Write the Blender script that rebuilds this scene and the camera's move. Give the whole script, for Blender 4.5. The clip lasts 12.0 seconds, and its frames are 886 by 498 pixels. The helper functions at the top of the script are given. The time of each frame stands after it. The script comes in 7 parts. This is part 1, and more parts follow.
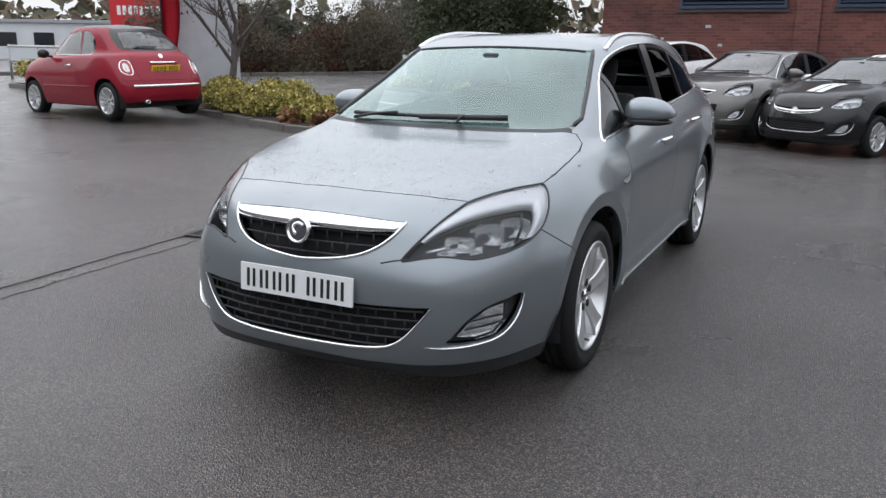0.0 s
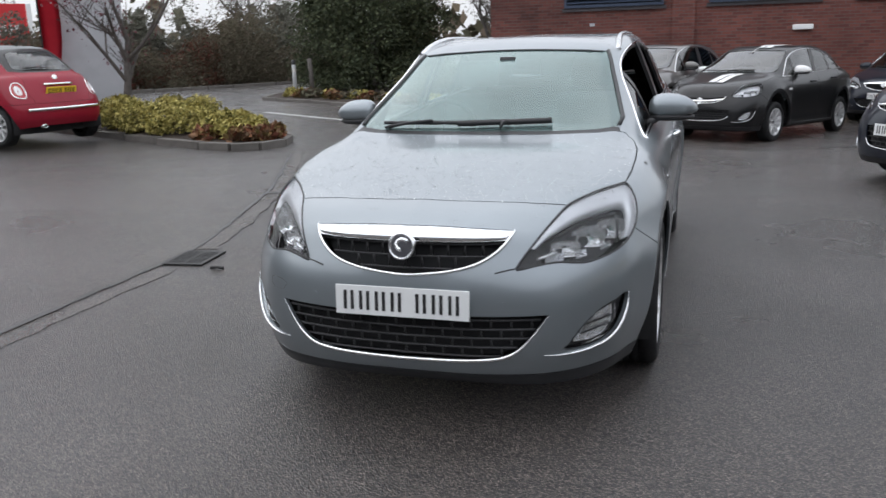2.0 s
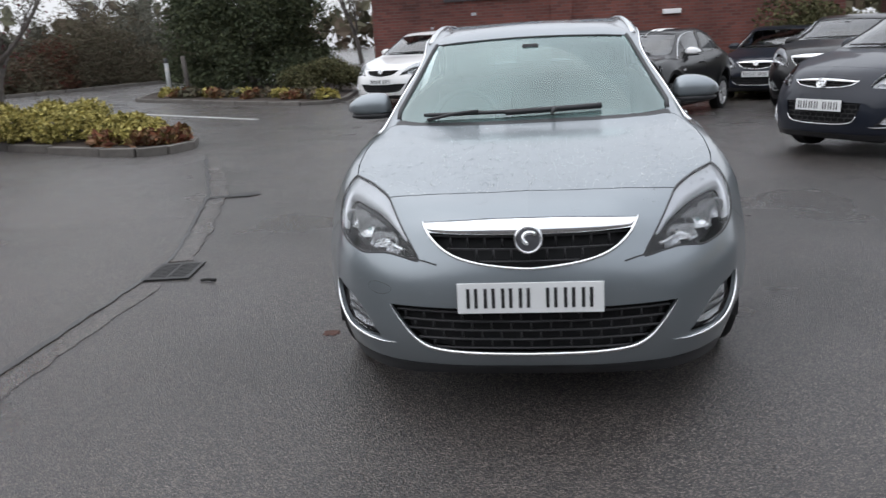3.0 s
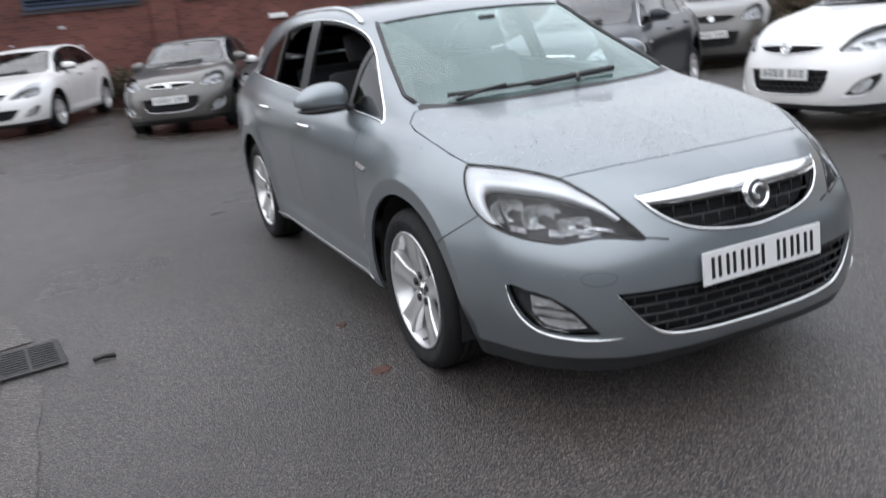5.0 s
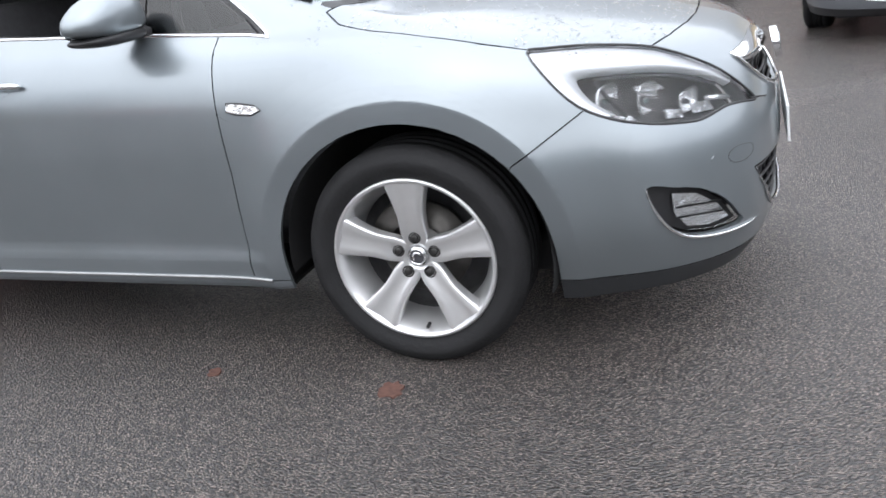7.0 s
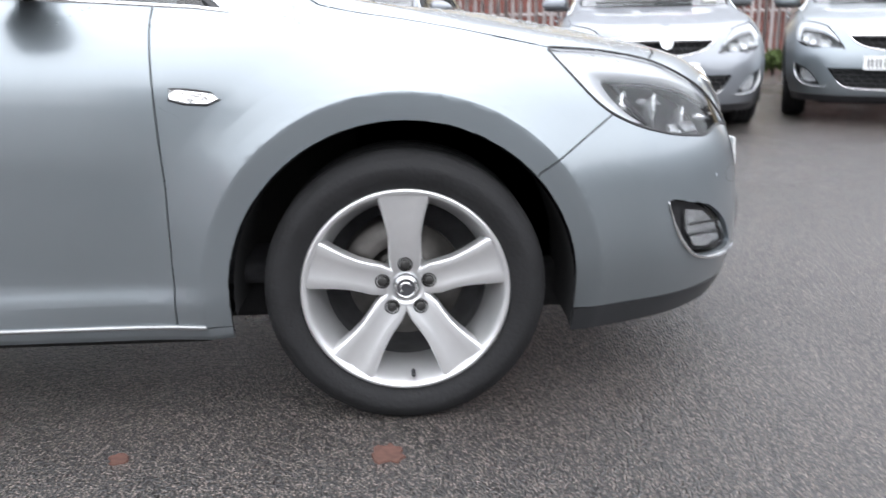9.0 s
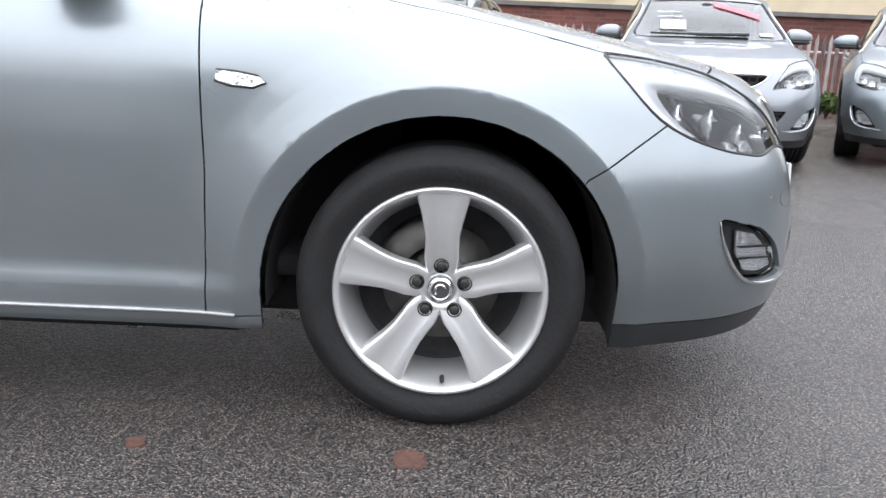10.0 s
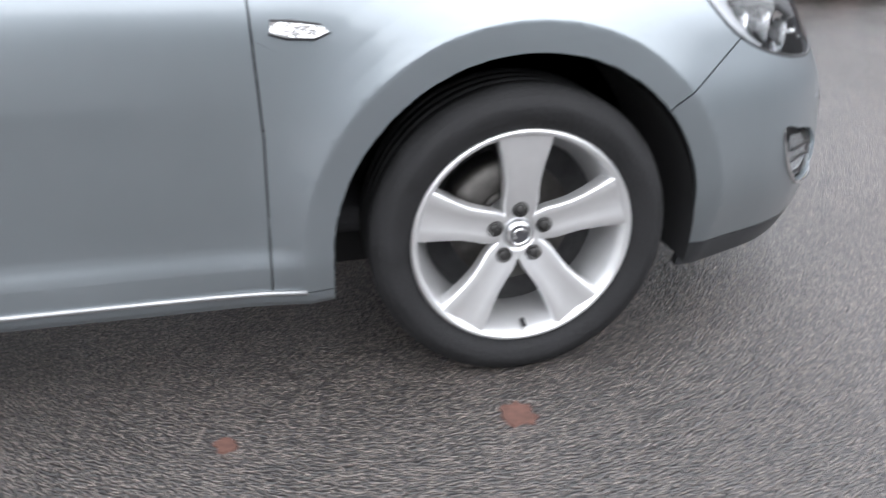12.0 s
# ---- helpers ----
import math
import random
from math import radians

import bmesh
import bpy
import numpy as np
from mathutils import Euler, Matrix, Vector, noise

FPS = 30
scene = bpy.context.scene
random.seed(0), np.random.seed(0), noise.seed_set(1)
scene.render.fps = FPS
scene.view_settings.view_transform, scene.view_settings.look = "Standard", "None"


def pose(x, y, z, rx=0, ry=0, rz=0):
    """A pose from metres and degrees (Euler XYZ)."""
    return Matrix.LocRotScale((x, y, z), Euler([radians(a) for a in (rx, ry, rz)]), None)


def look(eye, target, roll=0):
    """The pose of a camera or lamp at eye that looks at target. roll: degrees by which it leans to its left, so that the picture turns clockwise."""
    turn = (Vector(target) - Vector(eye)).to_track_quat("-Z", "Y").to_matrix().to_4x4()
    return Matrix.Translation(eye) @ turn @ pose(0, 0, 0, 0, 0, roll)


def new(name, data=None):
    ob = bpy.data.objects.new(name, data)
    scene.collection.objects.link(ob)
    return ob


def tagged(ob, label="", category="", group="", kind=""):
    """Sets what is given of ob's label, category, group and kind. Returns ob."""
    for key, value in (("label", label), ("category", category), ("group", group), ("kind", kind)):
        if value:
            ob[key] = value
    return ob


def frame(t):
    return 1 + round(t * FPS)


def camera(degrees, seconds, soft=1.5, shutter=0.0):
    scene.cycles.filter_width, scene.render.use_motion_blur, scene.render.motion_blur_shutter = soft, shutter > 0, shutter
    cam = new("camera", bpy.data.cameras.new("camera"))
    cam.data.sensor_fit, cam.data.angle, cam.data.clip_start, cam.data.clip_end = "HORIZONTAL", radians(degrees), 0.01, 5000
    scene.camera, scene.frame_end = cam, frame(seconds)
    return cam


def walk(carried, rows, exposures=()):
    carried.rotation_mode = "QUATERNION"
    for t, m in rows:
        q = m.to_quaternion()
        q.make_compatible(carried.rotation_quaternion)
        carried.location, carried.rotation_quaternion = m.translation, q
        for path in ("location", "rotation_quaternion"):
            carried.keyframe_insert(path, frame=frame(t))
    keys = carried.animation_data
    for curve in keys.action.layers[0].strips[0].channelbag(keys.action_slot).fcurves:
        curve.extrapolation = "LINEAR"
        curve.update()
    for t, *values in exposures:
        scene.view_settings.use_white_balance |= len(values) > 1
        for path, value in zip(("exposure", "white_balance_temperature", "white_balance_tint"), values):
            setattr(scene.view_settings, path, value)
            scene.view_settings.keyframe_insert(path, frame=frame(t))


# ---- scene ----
cam = camera(56.7, 12.0, 1.5, 0.4)
PATH = [
    (0, (1.839, -3.450, 1.429), (0.975, -1.714, 0.939), 0.5),
    (0.5, (1.834, -3.458, 1.429), (0.983, -1.718, 0.934), 0.6),
    (1, (1.689, -3.556, 1.444), (0.902, -1.779, 0.970), 0.9),
    (1.5, (1.379, -3.676, 1.445), (0.696, -1.866, 0.939), -0.3),
    (2, (1.016, -3.717, 1.439), (0.434, -1.865, 0.959), -1.8),
    (2.5, (0.553, -3.766, 1.453), (0.120, -1.872, 0.976), -2.5),
    (3, (0.067, -3.806, 1.462), (-0.186, -1.889, 0.950), -3.4),
    (3.2, (-0.139, -3.780, 1.442), (-0.316, -1.845, 0.964), -3.2),
    (4.8, (-1.820, -3.141, 1.458), (-1.198, -1.308, 0.955), -5.7),
    (5, (-2.017, -2.988, 1.438), (-1.256, -1.227, 0.871), -6.2),
    (5.5, (-2.347, -2.513, 1.399), (-1.314, -0.921, 0.764), -9.0),
    (6, (-2.662, -1.998, 1.315), (-1.304, -0.663, 0.706), -7.9),
    (6.5, (-2.836, -1.407, 1.258), (-1.223, -0.438, 0.581), -8.2),
    (6.7, (-2.879, -1.169, 1.240), (-1.203, -0.338, 0.532), -7.9),
    (8.3, (-2.762, -0.086, 1.144), (-0.931, -0.039, 0.341), -7.8),
    (8.5, (-2.743, -0.016, 1.113), (-0.913, -0.111, 0.313), -7.3),
    (9, (-2.717, -0.008, 0.947), (-0.792, -0.093, 0.409), -1.1),
    (9.5, (-2.686, -0.006, 0.892), (-0.739, 0.038, 0.44), 1.5),
    (10, (-2.674, -0.003, 0.885), (-0.733, -0.002, 0.401), 2.4),
    (10.5, (-2.674, -0.01, 0.879), (-0.731, -0.015, 0.404), 2.1),
    (11, (-2.669, 0.004, 0.892), (-0.73, -0.002, 0.401), 3.1),
    (11.5, (-2.663, 0.069, 0.911), (-0.741, -0.019, 0.362), 3.3),
    (12, (-2.423, 0.509, 1.058), (-0.647, 0.131, 0.219), -0.2),
]
walk(cam, [(t, look(e, g, r)) for t, e, g, r in PATH],
     [(0, .30), (3, .22), (5, .40), (6.5, .90), (8.5, 1.42), (9.5, 1.27), (11.3, 1.26), (12, 1.5)])

# ---- world and sun: an even overcast sky ----
SUN_EL, SUN_AZ = radians(62), radians(255)
world = bpy.data.worlds.new("overcast")
scene.world = world
world.use_nodes = True
wt = world.node_tree
sky = wt.nodes.new("ShaderNodeTexSky")
sky.sky_type, sky.sun_disc = "NISHITA", False
sky.sun_elevation, sky.sun_rotation = SUN_EL, SUN_AZ
sky.air_density, sky.dust_density, sky.ozone_density = 1.6, 1.2, 1.0
hsv = wt.nodes.new("ShaderNodeHueSaturation")
hsv.inputs["Saturation"].default_value = 0.3
wt.links.new(sky.outputs[0], hsv.inputs["Color"])
cloud = wt.nodes.new("ShaderNodeMix")
cloud.data_type = "RGBA"
cloud.inputs[0].default_value = 0.72
cloud.inputs[7].default_value = (7.65, 7.95, 8.65, 1)
wt.links.new(hsv.outputs[0], cloud.inputs[6])
# an overcast sky is about three times as bright overhead as at the horizon
way = wt.nodes.new("ShaderNodeTexCoord")
lift = wt.nodes.new("ShaderNodeSeparateXYZ")
wt.links.new(way.outputs["Generated"], lift.inputs[0])
grade = wt.nodes.new("ShaderNodeMapRange")
grade.inputs["To Min"].default_value, grade.inputs["To Max"].default_value = 0.68, 1.4
wt.links.new(lift.outputs["Z"], grade.inputs["Value"])
dome = wt.nodes.new("ShaderNodeMix")
dome.data_type, dome.blend_type = "RGBA", "MULTIPLY"
dome.inputs[0].default_value = 1.0
wt.links.new(cloud.outputs[2], dome.inputs[6])
wt.links.new(grade.outputs[0], dome.inputs[7])
wt.links.new(dome.outputs[2], wt.nodes["Background"].inputs[0])
wt.nodes["Background"].inputs[1].default_value = SKY_STRENGTH = 0.15
sun_data = bpy.data.lights.new("sun", "SUN")
sun_data.energy, sun_data.angle, sun_data.color = 0.6, radians(110), (1.0, 0.97, 0.93)
sun = new("sun", sun_data)
sun.matrix_world = look(
    (20 * math.cos(SUN_EL) * math.sin(SUN_AZ), 20 * math.cos(SUN_EL) * math.cos(SUN_AZ), 20 * math.sin(SUN_EL)), (0, 0, 0))


# ---- materials ----
def material(name, color=(0.5, 0.5, 0.5), rough=0.5, metal=0.0, spec=0.5, coat=0.0, vary=0.0, vary_scale=8.0,
             bump=0.0, bump_scale=60.0, per_object=0.0, rough_vary=0.0, emit=0.0, bump_dist=0.01):
    m = bpy.data.materials.new(name)
    m.use_nodes = True
    t = m.node_tree
    b = t.nodes["Principled BSDF"]
    b.inputs["Base Color"].default_value = (*color, 1)
    b.inputs["Roughness"].default_value = rough
    b.inputs["Metallic"].default_value = metal
    b.inputs["Specular IOR Level"].default_value = spec
    b.inputs["Coat Weight"].default_value = coat
    b.inputs["Coat Roughness"].default_value = 0.04
    if emit:
        b.inputs["Emission Color"].default_value = (*color, 1)
        b.inputs["Emission Strength"].default_value = emit
    tc = t.nodes.new("ShaderNodeTexCoord")
    if vary or per_object or rough_vary:
        n = t.nodes.new("ShaderNodeTexNoise")
        n.inputs["Scale"].default_value = vary_scale
        n.inputs["Detail"].default_value = 6
        t.links.new(tc.outputs["Object"], n.inputs["Vector"])
        mix = t.nodes.new("ShaderNodeHueSaturation")
        mix.inputs["Color"].default_value = (*color, 1)
        rng = t.nodes.new("ShaderNodeMapRange")
        rng.inputs["From Min"].default_value, rng.inputs["From Max"].default_value = 0.25, 0.75
        rng.inputs["To Min"].default_value, rng.inputs["To Max"].default_value = 1 - vary, 1 + vary
        t.links.new(n.outputs["Fac"], rng.inputs["Value"])
        val = rng.outputs[0]
        if per_object:
            oi = t.nodes.new("ShaderNodeObjectInfo")
            r2 = t.nodes.new("ShaderNodeMapRange")
            r2.inputs["To Min"].default_value, r2.inputs["To Max"].default_value = 1 - per_object, 1 + per_object
            t.links.new(oi.outputs["Random"], r2.inputs["Value"])
            mu = t.nodes.new("ShaderNodeMath")
            mu.operation = "MULTIPLY"
            t.links.new(val, mu.inputs[0])
            t.links.new(r2.outputs[0], mu.inputs[1])
            val = mu.outputs[0]
        t.links.new(val, mix.inputs["Value"])
        t.links.new(mix.outputs[0], b.inputs["Base Color"])
        if rough_vary:
            r3 = t.nodes.new("ShaderNodeMapRange")
            r3.inputs["From Min"].default_value, r3.inputs["From Max"].default_value = 0.3, 0.7
            r3.inputs["To Min"].default_value, r3.inputs["To Max"].default_value = max(0.02, rough - rough_vary), rough + rough_vary
            t.links.new(n.outputs["Fac"], r3.inputs["Value"])
            t.links.new(r3.outputs[0], b.inputs["Roughness"])
    if bump:
        n2 = t.nodes.new("ShaderNodeTexNoise")
        n2.inputs["Scale"].default_value = bump_scale
        n2.inputs["Detail"].default_value = 4
        t.links.new(tc.outputs["Object"], n2.inputs["Vector"])
        bp = t.nodes.new("ShaderNodeBump")
        bp.inputs["Strength"].default_value = bump
        bp.inputs["Distance"].default_value = bump_dist
        t.links.new(n2.outputs["Fac"], bp.inputs["Height"])
        t.links.new(bp.outputs[0], b.inputs["Normal"])
    return m


def paint(name, color, metal=0.0, rough=0.35, drops=0.25, flake=0.06):
    """Wet car paint under clear coat, with rain beads standing on it and a thin film of dirt."""
    m = material(name, color, rough, metal, coat=1.0, vary=flake, vary_scale=3.0)
    t = m.node_tree
    b = t.nodes["Principled BSDF"]
    tc = t.nodes.new("ShaderNodeTexCoord")
    vo = t.nodes.new("ShaderNodeTexVoronoi")
    vo.inputs["Scale"].default_value = 85
    vo.inputs["Randomness"].default_value = 1
    t.links.new(tc.outputs["Object"], vo.inputs["Vector"])
    no = t.nodes.new("ShaderNodeTexNoise")
    no.inputs["Scale"].default_value = 14
    t.links.new(tc.outputs["Object"], no.inputs["Vector"])
    size = t.nodes.new("ShaderNodeMapRange")
    size.inputs["From Min"].default_value, size.inputs["From Max"].default_value = 0.45, 0.75
    size.inputs["To Min"].default_value, size.inputs["To Max"].default_value = 0.05, 0.42
    t.links.new(no.outputs["Fac"], size.inputs["Value"])
    sub = t.nodes.new("ShaderNodeMath")
    sub.operation = "SUBTRACT"
    sub.use_clamp = True
    t.links.new(size.outputs[0], sub.inputs[0])
    t.links.new(vo.outputs["Distance"], sub.inputs[1])
    geo = t.nodes.new("ShaderNodeNewGeometry")
    sep = t.nodes.new("ShaderNodeSeparateXYZ")
    t.links.new(geo.outputs["Normal"], sep.inputs[0])
    up = t.nodes.new("ShaderNodeMapRange")
    up.inputs["From Min"].default_value, up.inputs["From Max"].default_value = 0.6, 0.85
    up.inputs["To Min"].default_value, up.inputs["To Max"].default_value = 0.0, 1.0
    t.links.new(sep.outputs["Z"], up.inputs["Value"])
    mul = t.nodes.new("ShaderNodeMath")
    mul.operation = "MULTIPLY"
    t.links.new(sub.outputs[0], mul.inputs[0])
    t.links.new(up.outputs[0], mul.inputs[1])
    bp = t.nodes.new("ShaderNodeBump")
    bp.inputs["Strength"].default_value = drops
    bp.inputs["Distance"].default_value = 0.02
    t.links.new(mul.outputs[0], bp.inputs["Height"])
    t.links.new(bp.outputs[0], b.inputs["Normal"])
    t.links.new(bp.outputs[0], b.inputs["Coat Normal"])
    return m


def glass(name, tint=(0.8, 0.9, 0.88), gloss=1.0, ior=1.5, frost=0.0, sheen=(1.0, 1.0, 1.0)):
    m = bpy.data.materials.new(name)
    m.use_nodes = True
    t = m.node_tree
    for n in list(t.nodes):
        if n.type == "BSDF_PRINCIPLED":
            t.nodes.remove(n)
    out = next(n for n in t.nodes if n.type == "OUTPUT_MATERIAL")
    tr = t.nodes.new("ShaderNodeBsdfTransparent")
    tr.inputs[0].default_value = (*tint, 1)
    gl = t.nodes.new("ShaderNodeBsdfGlossy")
    gl.inputs["Roughness"].default_value = 0.02
    gl.inputs["Color"].default_value = (*sheen, 1)
    fr = t.nodes.new("ShaderNodeFresnel")
    fr.inputs["IOR"].default_value = ior
    mu = t.nodes.new("ShaderNodeMath")
    mu.operation, mu.use_clamp = "MULTIPLY", True
    mu.inputs[1].default_value = gloss
    t.links.new(fr.outputs[0], mu.inputs[0])
    mx = t.nodes.new("ShaderNodeMixShader")
    t.links.new(mu.outputs[0], mx.inputs[0])
    body = tr
    if frost:
        df = t.nodes.new("ShaderNodeBsdfDiffuse")
        df.inputs[0].default_value = (0.44, 0.66, 0.64, 1)
        no = t.nodes.new("ShaderNodeTexNoise")
        no.inputs["Scale"].default_value = 2.2
        no.inputs["Detail"].default_value = 7
        tc = t.nodes.new("ShaderNodeTexCoord")
        t.links.new(tc.outputs["Object"], no.inputs["Vector"])
        mr = t.nodes.new("ShaderNodeMapRange")
        mr.inputs["From Min"].default_value, mr.inputs["From Max"].default_value = 0.3, 0.75
        mr.inputs["To Min"].default_value, mr.inputs["To Max"].default_value = frost * 0.5, frost * 1.5
        t.links.new(no.outputs["Fac"], mr.inputs["Value"])
        m2 = t.nodes.new("ShaderNodeMixShader")
        t.links.new(mr.outputs[0], m2.inputs[0])
        t.links.new(tr.outputs[0], m2.inputs[1])
        t.links.new(df.outputs[0], m2.inputs[2])
        body = m2
    t.links.new(body.outputs[0], mx.inputs[1])
    t.links.new(gl.outputs[0], mx.inputs[2])
    t.links.new(mx.outputs[0], out.inputs[0])
    return m


PAINT_HERO = paint("silver_blue_paint", (0.241, 0.27, 0.291), 0.74, 0.35, 0.6)
PAINT_HERO.node_tree.nodes["Principled BSDF"].inputs["Coat Roughness"].default_value = 0.13
PAINT_RED = paint("red_paint", (0.25, 0.005, 0.02), 0.0, 0.5, 0.1)
PAINT_RED.node_tree.nodes["Principled BSDF"].inputs["Coat Weight"].default_value = 0.5
PAINT_RED.node_tree.nodes["Principled BSDF"].inputs["Specular IOR Level"].default_value = 0.2
PAINT_WHITE = paint("white_paint", (0.8, 0.8, 0.8), 0.0, 0.4, 0.12)
PAINT_GREY = paint("bronze_grey_paint", (0.11, 0.105, 0.10), 0.6, 0.35)
PAINT_BLACK = paint("black_paint", (0.008, 0.008, 0.009), 0.0, 0.35)
PAINT_NAVY = paint("navy_paint", (0.010, 0.013, 0.022), 0.1, 0.35)
PAINT_SILVER = paint("silver_paint", (0.225, 0.24, 0.265), 0.7, 0.38)
for dark_paint in (PAINT_BLACK, PAINT_NAVY):
    dark_paint.node_tree.nodes["Principled BSDF"].inputs["Specular IOR Level"].default_value = 0.25
    dark_paint.node_tree.nodes["Principled BSDF"].inputs["Coat Weight"].default_value = 0.5
CHROME = material("chrome", (0.86, 0.87, 0.88), 0.08, 1.0)
SATIN = material("satin_metal", (0.68, 0.69, 0.70), 0.25, 1.0, vary=0.05)
SILL_TRIM = material("dull_sill_trim", (0.34, 0.345, 0.35), 0.38, 0.8, vary=0.12, vary_scale=20)
ALLOY = material("alloy", (0.70, 0.70, 0.705), 0.30, 0.75, vary=0.03, vary_scale=30)
# darker copy of the alloy: shade inside the wheel is in the colour
ALLOY_IN = material("alloy_barrel_shaded", (0.16, 0.16, 0.165), 0.5, 0.6, vary=0.25, vary_scale=20)
STEEL = material("brake_steel", (0.09, 0.085, 0.08), 0.45, 0.8, vary=0.3, vary_scale=30)
BOLT = material("bolt_steel", (0.03, 0.029, 0.028), 0.5, 0.3, vary=0.3, vary_scale=60)
RUBBER = material("tyre_rubber", (0.017, 0.017, 0.018), 0.75, spec=0.25, vary=0.3, vary_scale=18, bump=0.25, bump_scale=90, rough_vary=0.15)
PLASTIC = material("black_plastic", (0.018, 0.018, 0.02), 0.45, vary=0.2, bump=0.08, bump_scale=300, bump_dist=0.002)
GLOSS_BLACK = material("gloss_black", (0.012, 0.012, 0.013), 0.3)
# near-black: the shade of gaps and cavities is put into this colour
DARK = material("cavity_shade", (0.008, 0.008, 0.009), 0.9)
LINER = material("arch_liner", (0.012, 0.012, 0.013), 0.85, vary=0.3)
LIP = material("dark_lower_bumper", (0.032, 0.034, 0.037), 0.42, 0.2, vary=0.15)
CLOTH = material("dark_seat_cloth", (0.025, 0.025, 0.028), 0.9, vary=0.25, vary_scale=40, bump=0.2, bump_scale=300)
TRIM_GREY = material("grey_trim", (0.22, 0.23, 0.23), 0.8, vary=0.1)
LAMP_WHITE = material("lamp_reflector", (0.92, 0.925, 0.93), 0.14, 0.85, bump=0.5, bump_scale=45, bump_dist=0.02)
LAMP_FACET = material("lamp_facet", (0.75, 0.76, 0.78), 0.16, 0.9, bump=0.9, bump_scale=70, bump_dist=0.02)
LAMP_DARK = material("lamp_bezel", (0.02, 0.0205, 0.023), 0.35, 0.2)
LAMP_GREY = material("lamp_grey_bezel", (0.62, 0.63, 0.65), 0.32, 0.6, vary=0.12, vary_scale=9)
RED_LENS = material("red_lens", (0.35, 0.01, 0.012), 0.1, coat=1.0)
PALE_LENS = material("pale_lens", (0.7, 0.68, 0.68), 0.12, coat=1.0)
PLATE_WHITE = material("plate_white", (0.72, 0.73, 0.73), 0.35, vary=0.03)
PLATE_YELLOW = material("plate_yellow", (0.75, 0.48, 0.03), 0.35)
PLATE_INK = material("plate_ink", (0.012, 0.012, 0.013), 0.5)
WHITE_VINYL = material("white_vinyl", (0.8, 0.8, 0.8), 0.4)
PAPER = material("white_paper", (0.78, 0.78, 0.76), 0.7)
PINK_VINYL = material("pink_vinyl", (0.80, 0.36, 0.42), 0.5)
SCREEN = glass("screen_glass", (0.74, 0.88, 0.87), 1.8, 1.5, 0.16, (0.88, 1.0, 0.985))
CLEAR = glass("clear_glass", (0.74, 0.84, 0.82), 1.7)
TINTED = glass("tinted_glass", (0.2, 0.22, 0.22), 1.2)
LENS = glass("lamp_lens", (0.95, 0.96, 0.97), 0.65, 1.5)
WATER = glass("rain_water", (0.97, 0.98, 0.98), 3.0, 1.33)
MIRROR = material("mirror_glass", (0.8, 0.82, 0.82), 0.03, 1.0)
CAR_BADGE = material("badge_dark", (0.1, 0.1, 0.11), 0.3, 0.6)


# ---- mesh helpers ----
def part(name, bm, mat, parent=None, label="", smooth=True):
    """Links a bmesh as one mesh object, under a thing or a part."""
    me = bpy.data.meshes.new(name)
    bm.normal_update()
    bm.to_mesh(me)
    bm.free()
    return hang(name, me, mat, parent, label, smooth)


def hang(name, me, mat, parent=None, label="", smooth=True):
    if not me.materials:
        me.materials.append(mat)
    if smooth:
        me.polygons.foreach_set("use_smooth", [True] * len(me.polygons))
    ob = new(name, me)
    if parent:
        ob.parent = parent
    if label:
        ob["label"] = label
    return ob


def add_box(bm, x0, x1, y0, y1, z0, z1, m=None, bevel=0.0):
    mat4 = Matrix.LocRotScale(((x0 + x1) / 2, (y0 + y1) / 2, (z0 + z1) / 2), None, (x1 - x0, y1 - y0, z1 - z0))
    r = bmesh.ops.create_cube(bm, size=1, matrix=(m @ mat4) if m else mat4)
    if bevel:
        edges = list({e for v in r["verts"] for e in v.link_edges})
        bmesh.ops.bevel(bm, geom=edges, offset=bevel, segments=2, affect="EDGES", profile=0.6)


def box_part(name, mat, parent, x0, x1, y0, y1, z0, z1, bevel=0.0, label="", m=None, smooth=False):
    bm = bmesh.new()
    add_box(bm, x0, x1, y0, y1, z0, z1, m, bevel)
    return part(name, bm, mat, parent, label, smooth)


def lathe(profile, segs=48, m=None, bm=None, arc=(0.0, 2 * math.pi)):
    """Turns a profile of (radius, along) about the x axis."""
    bm = bm or bmesh.new()
    full = abs(arc[1] - arc[0] - 2 * math.pi) < 1e-6
    rows = []
    for i in range(segs if full else segs + 1):
        a = arc[0] + (arc[1] - arc[0]) * i / segs
        rows.append([bm.verts.new((s, r * math.cos(a), r * math.sin(a))) for r, s in profile])
    n = len(rows)
    for i in range(n if full else n - 1):
        a, b = rows[i], rows[(i + 1) % n]
        for j in range(len(profile) - 1):
            bm.faces.new((a[j], a[j + 1], b[j + 1], b[j]))
    if m:
        bmesh.ops.transform(bm, matrix=m, verts=[v for row in rows for v in row])
    return bm


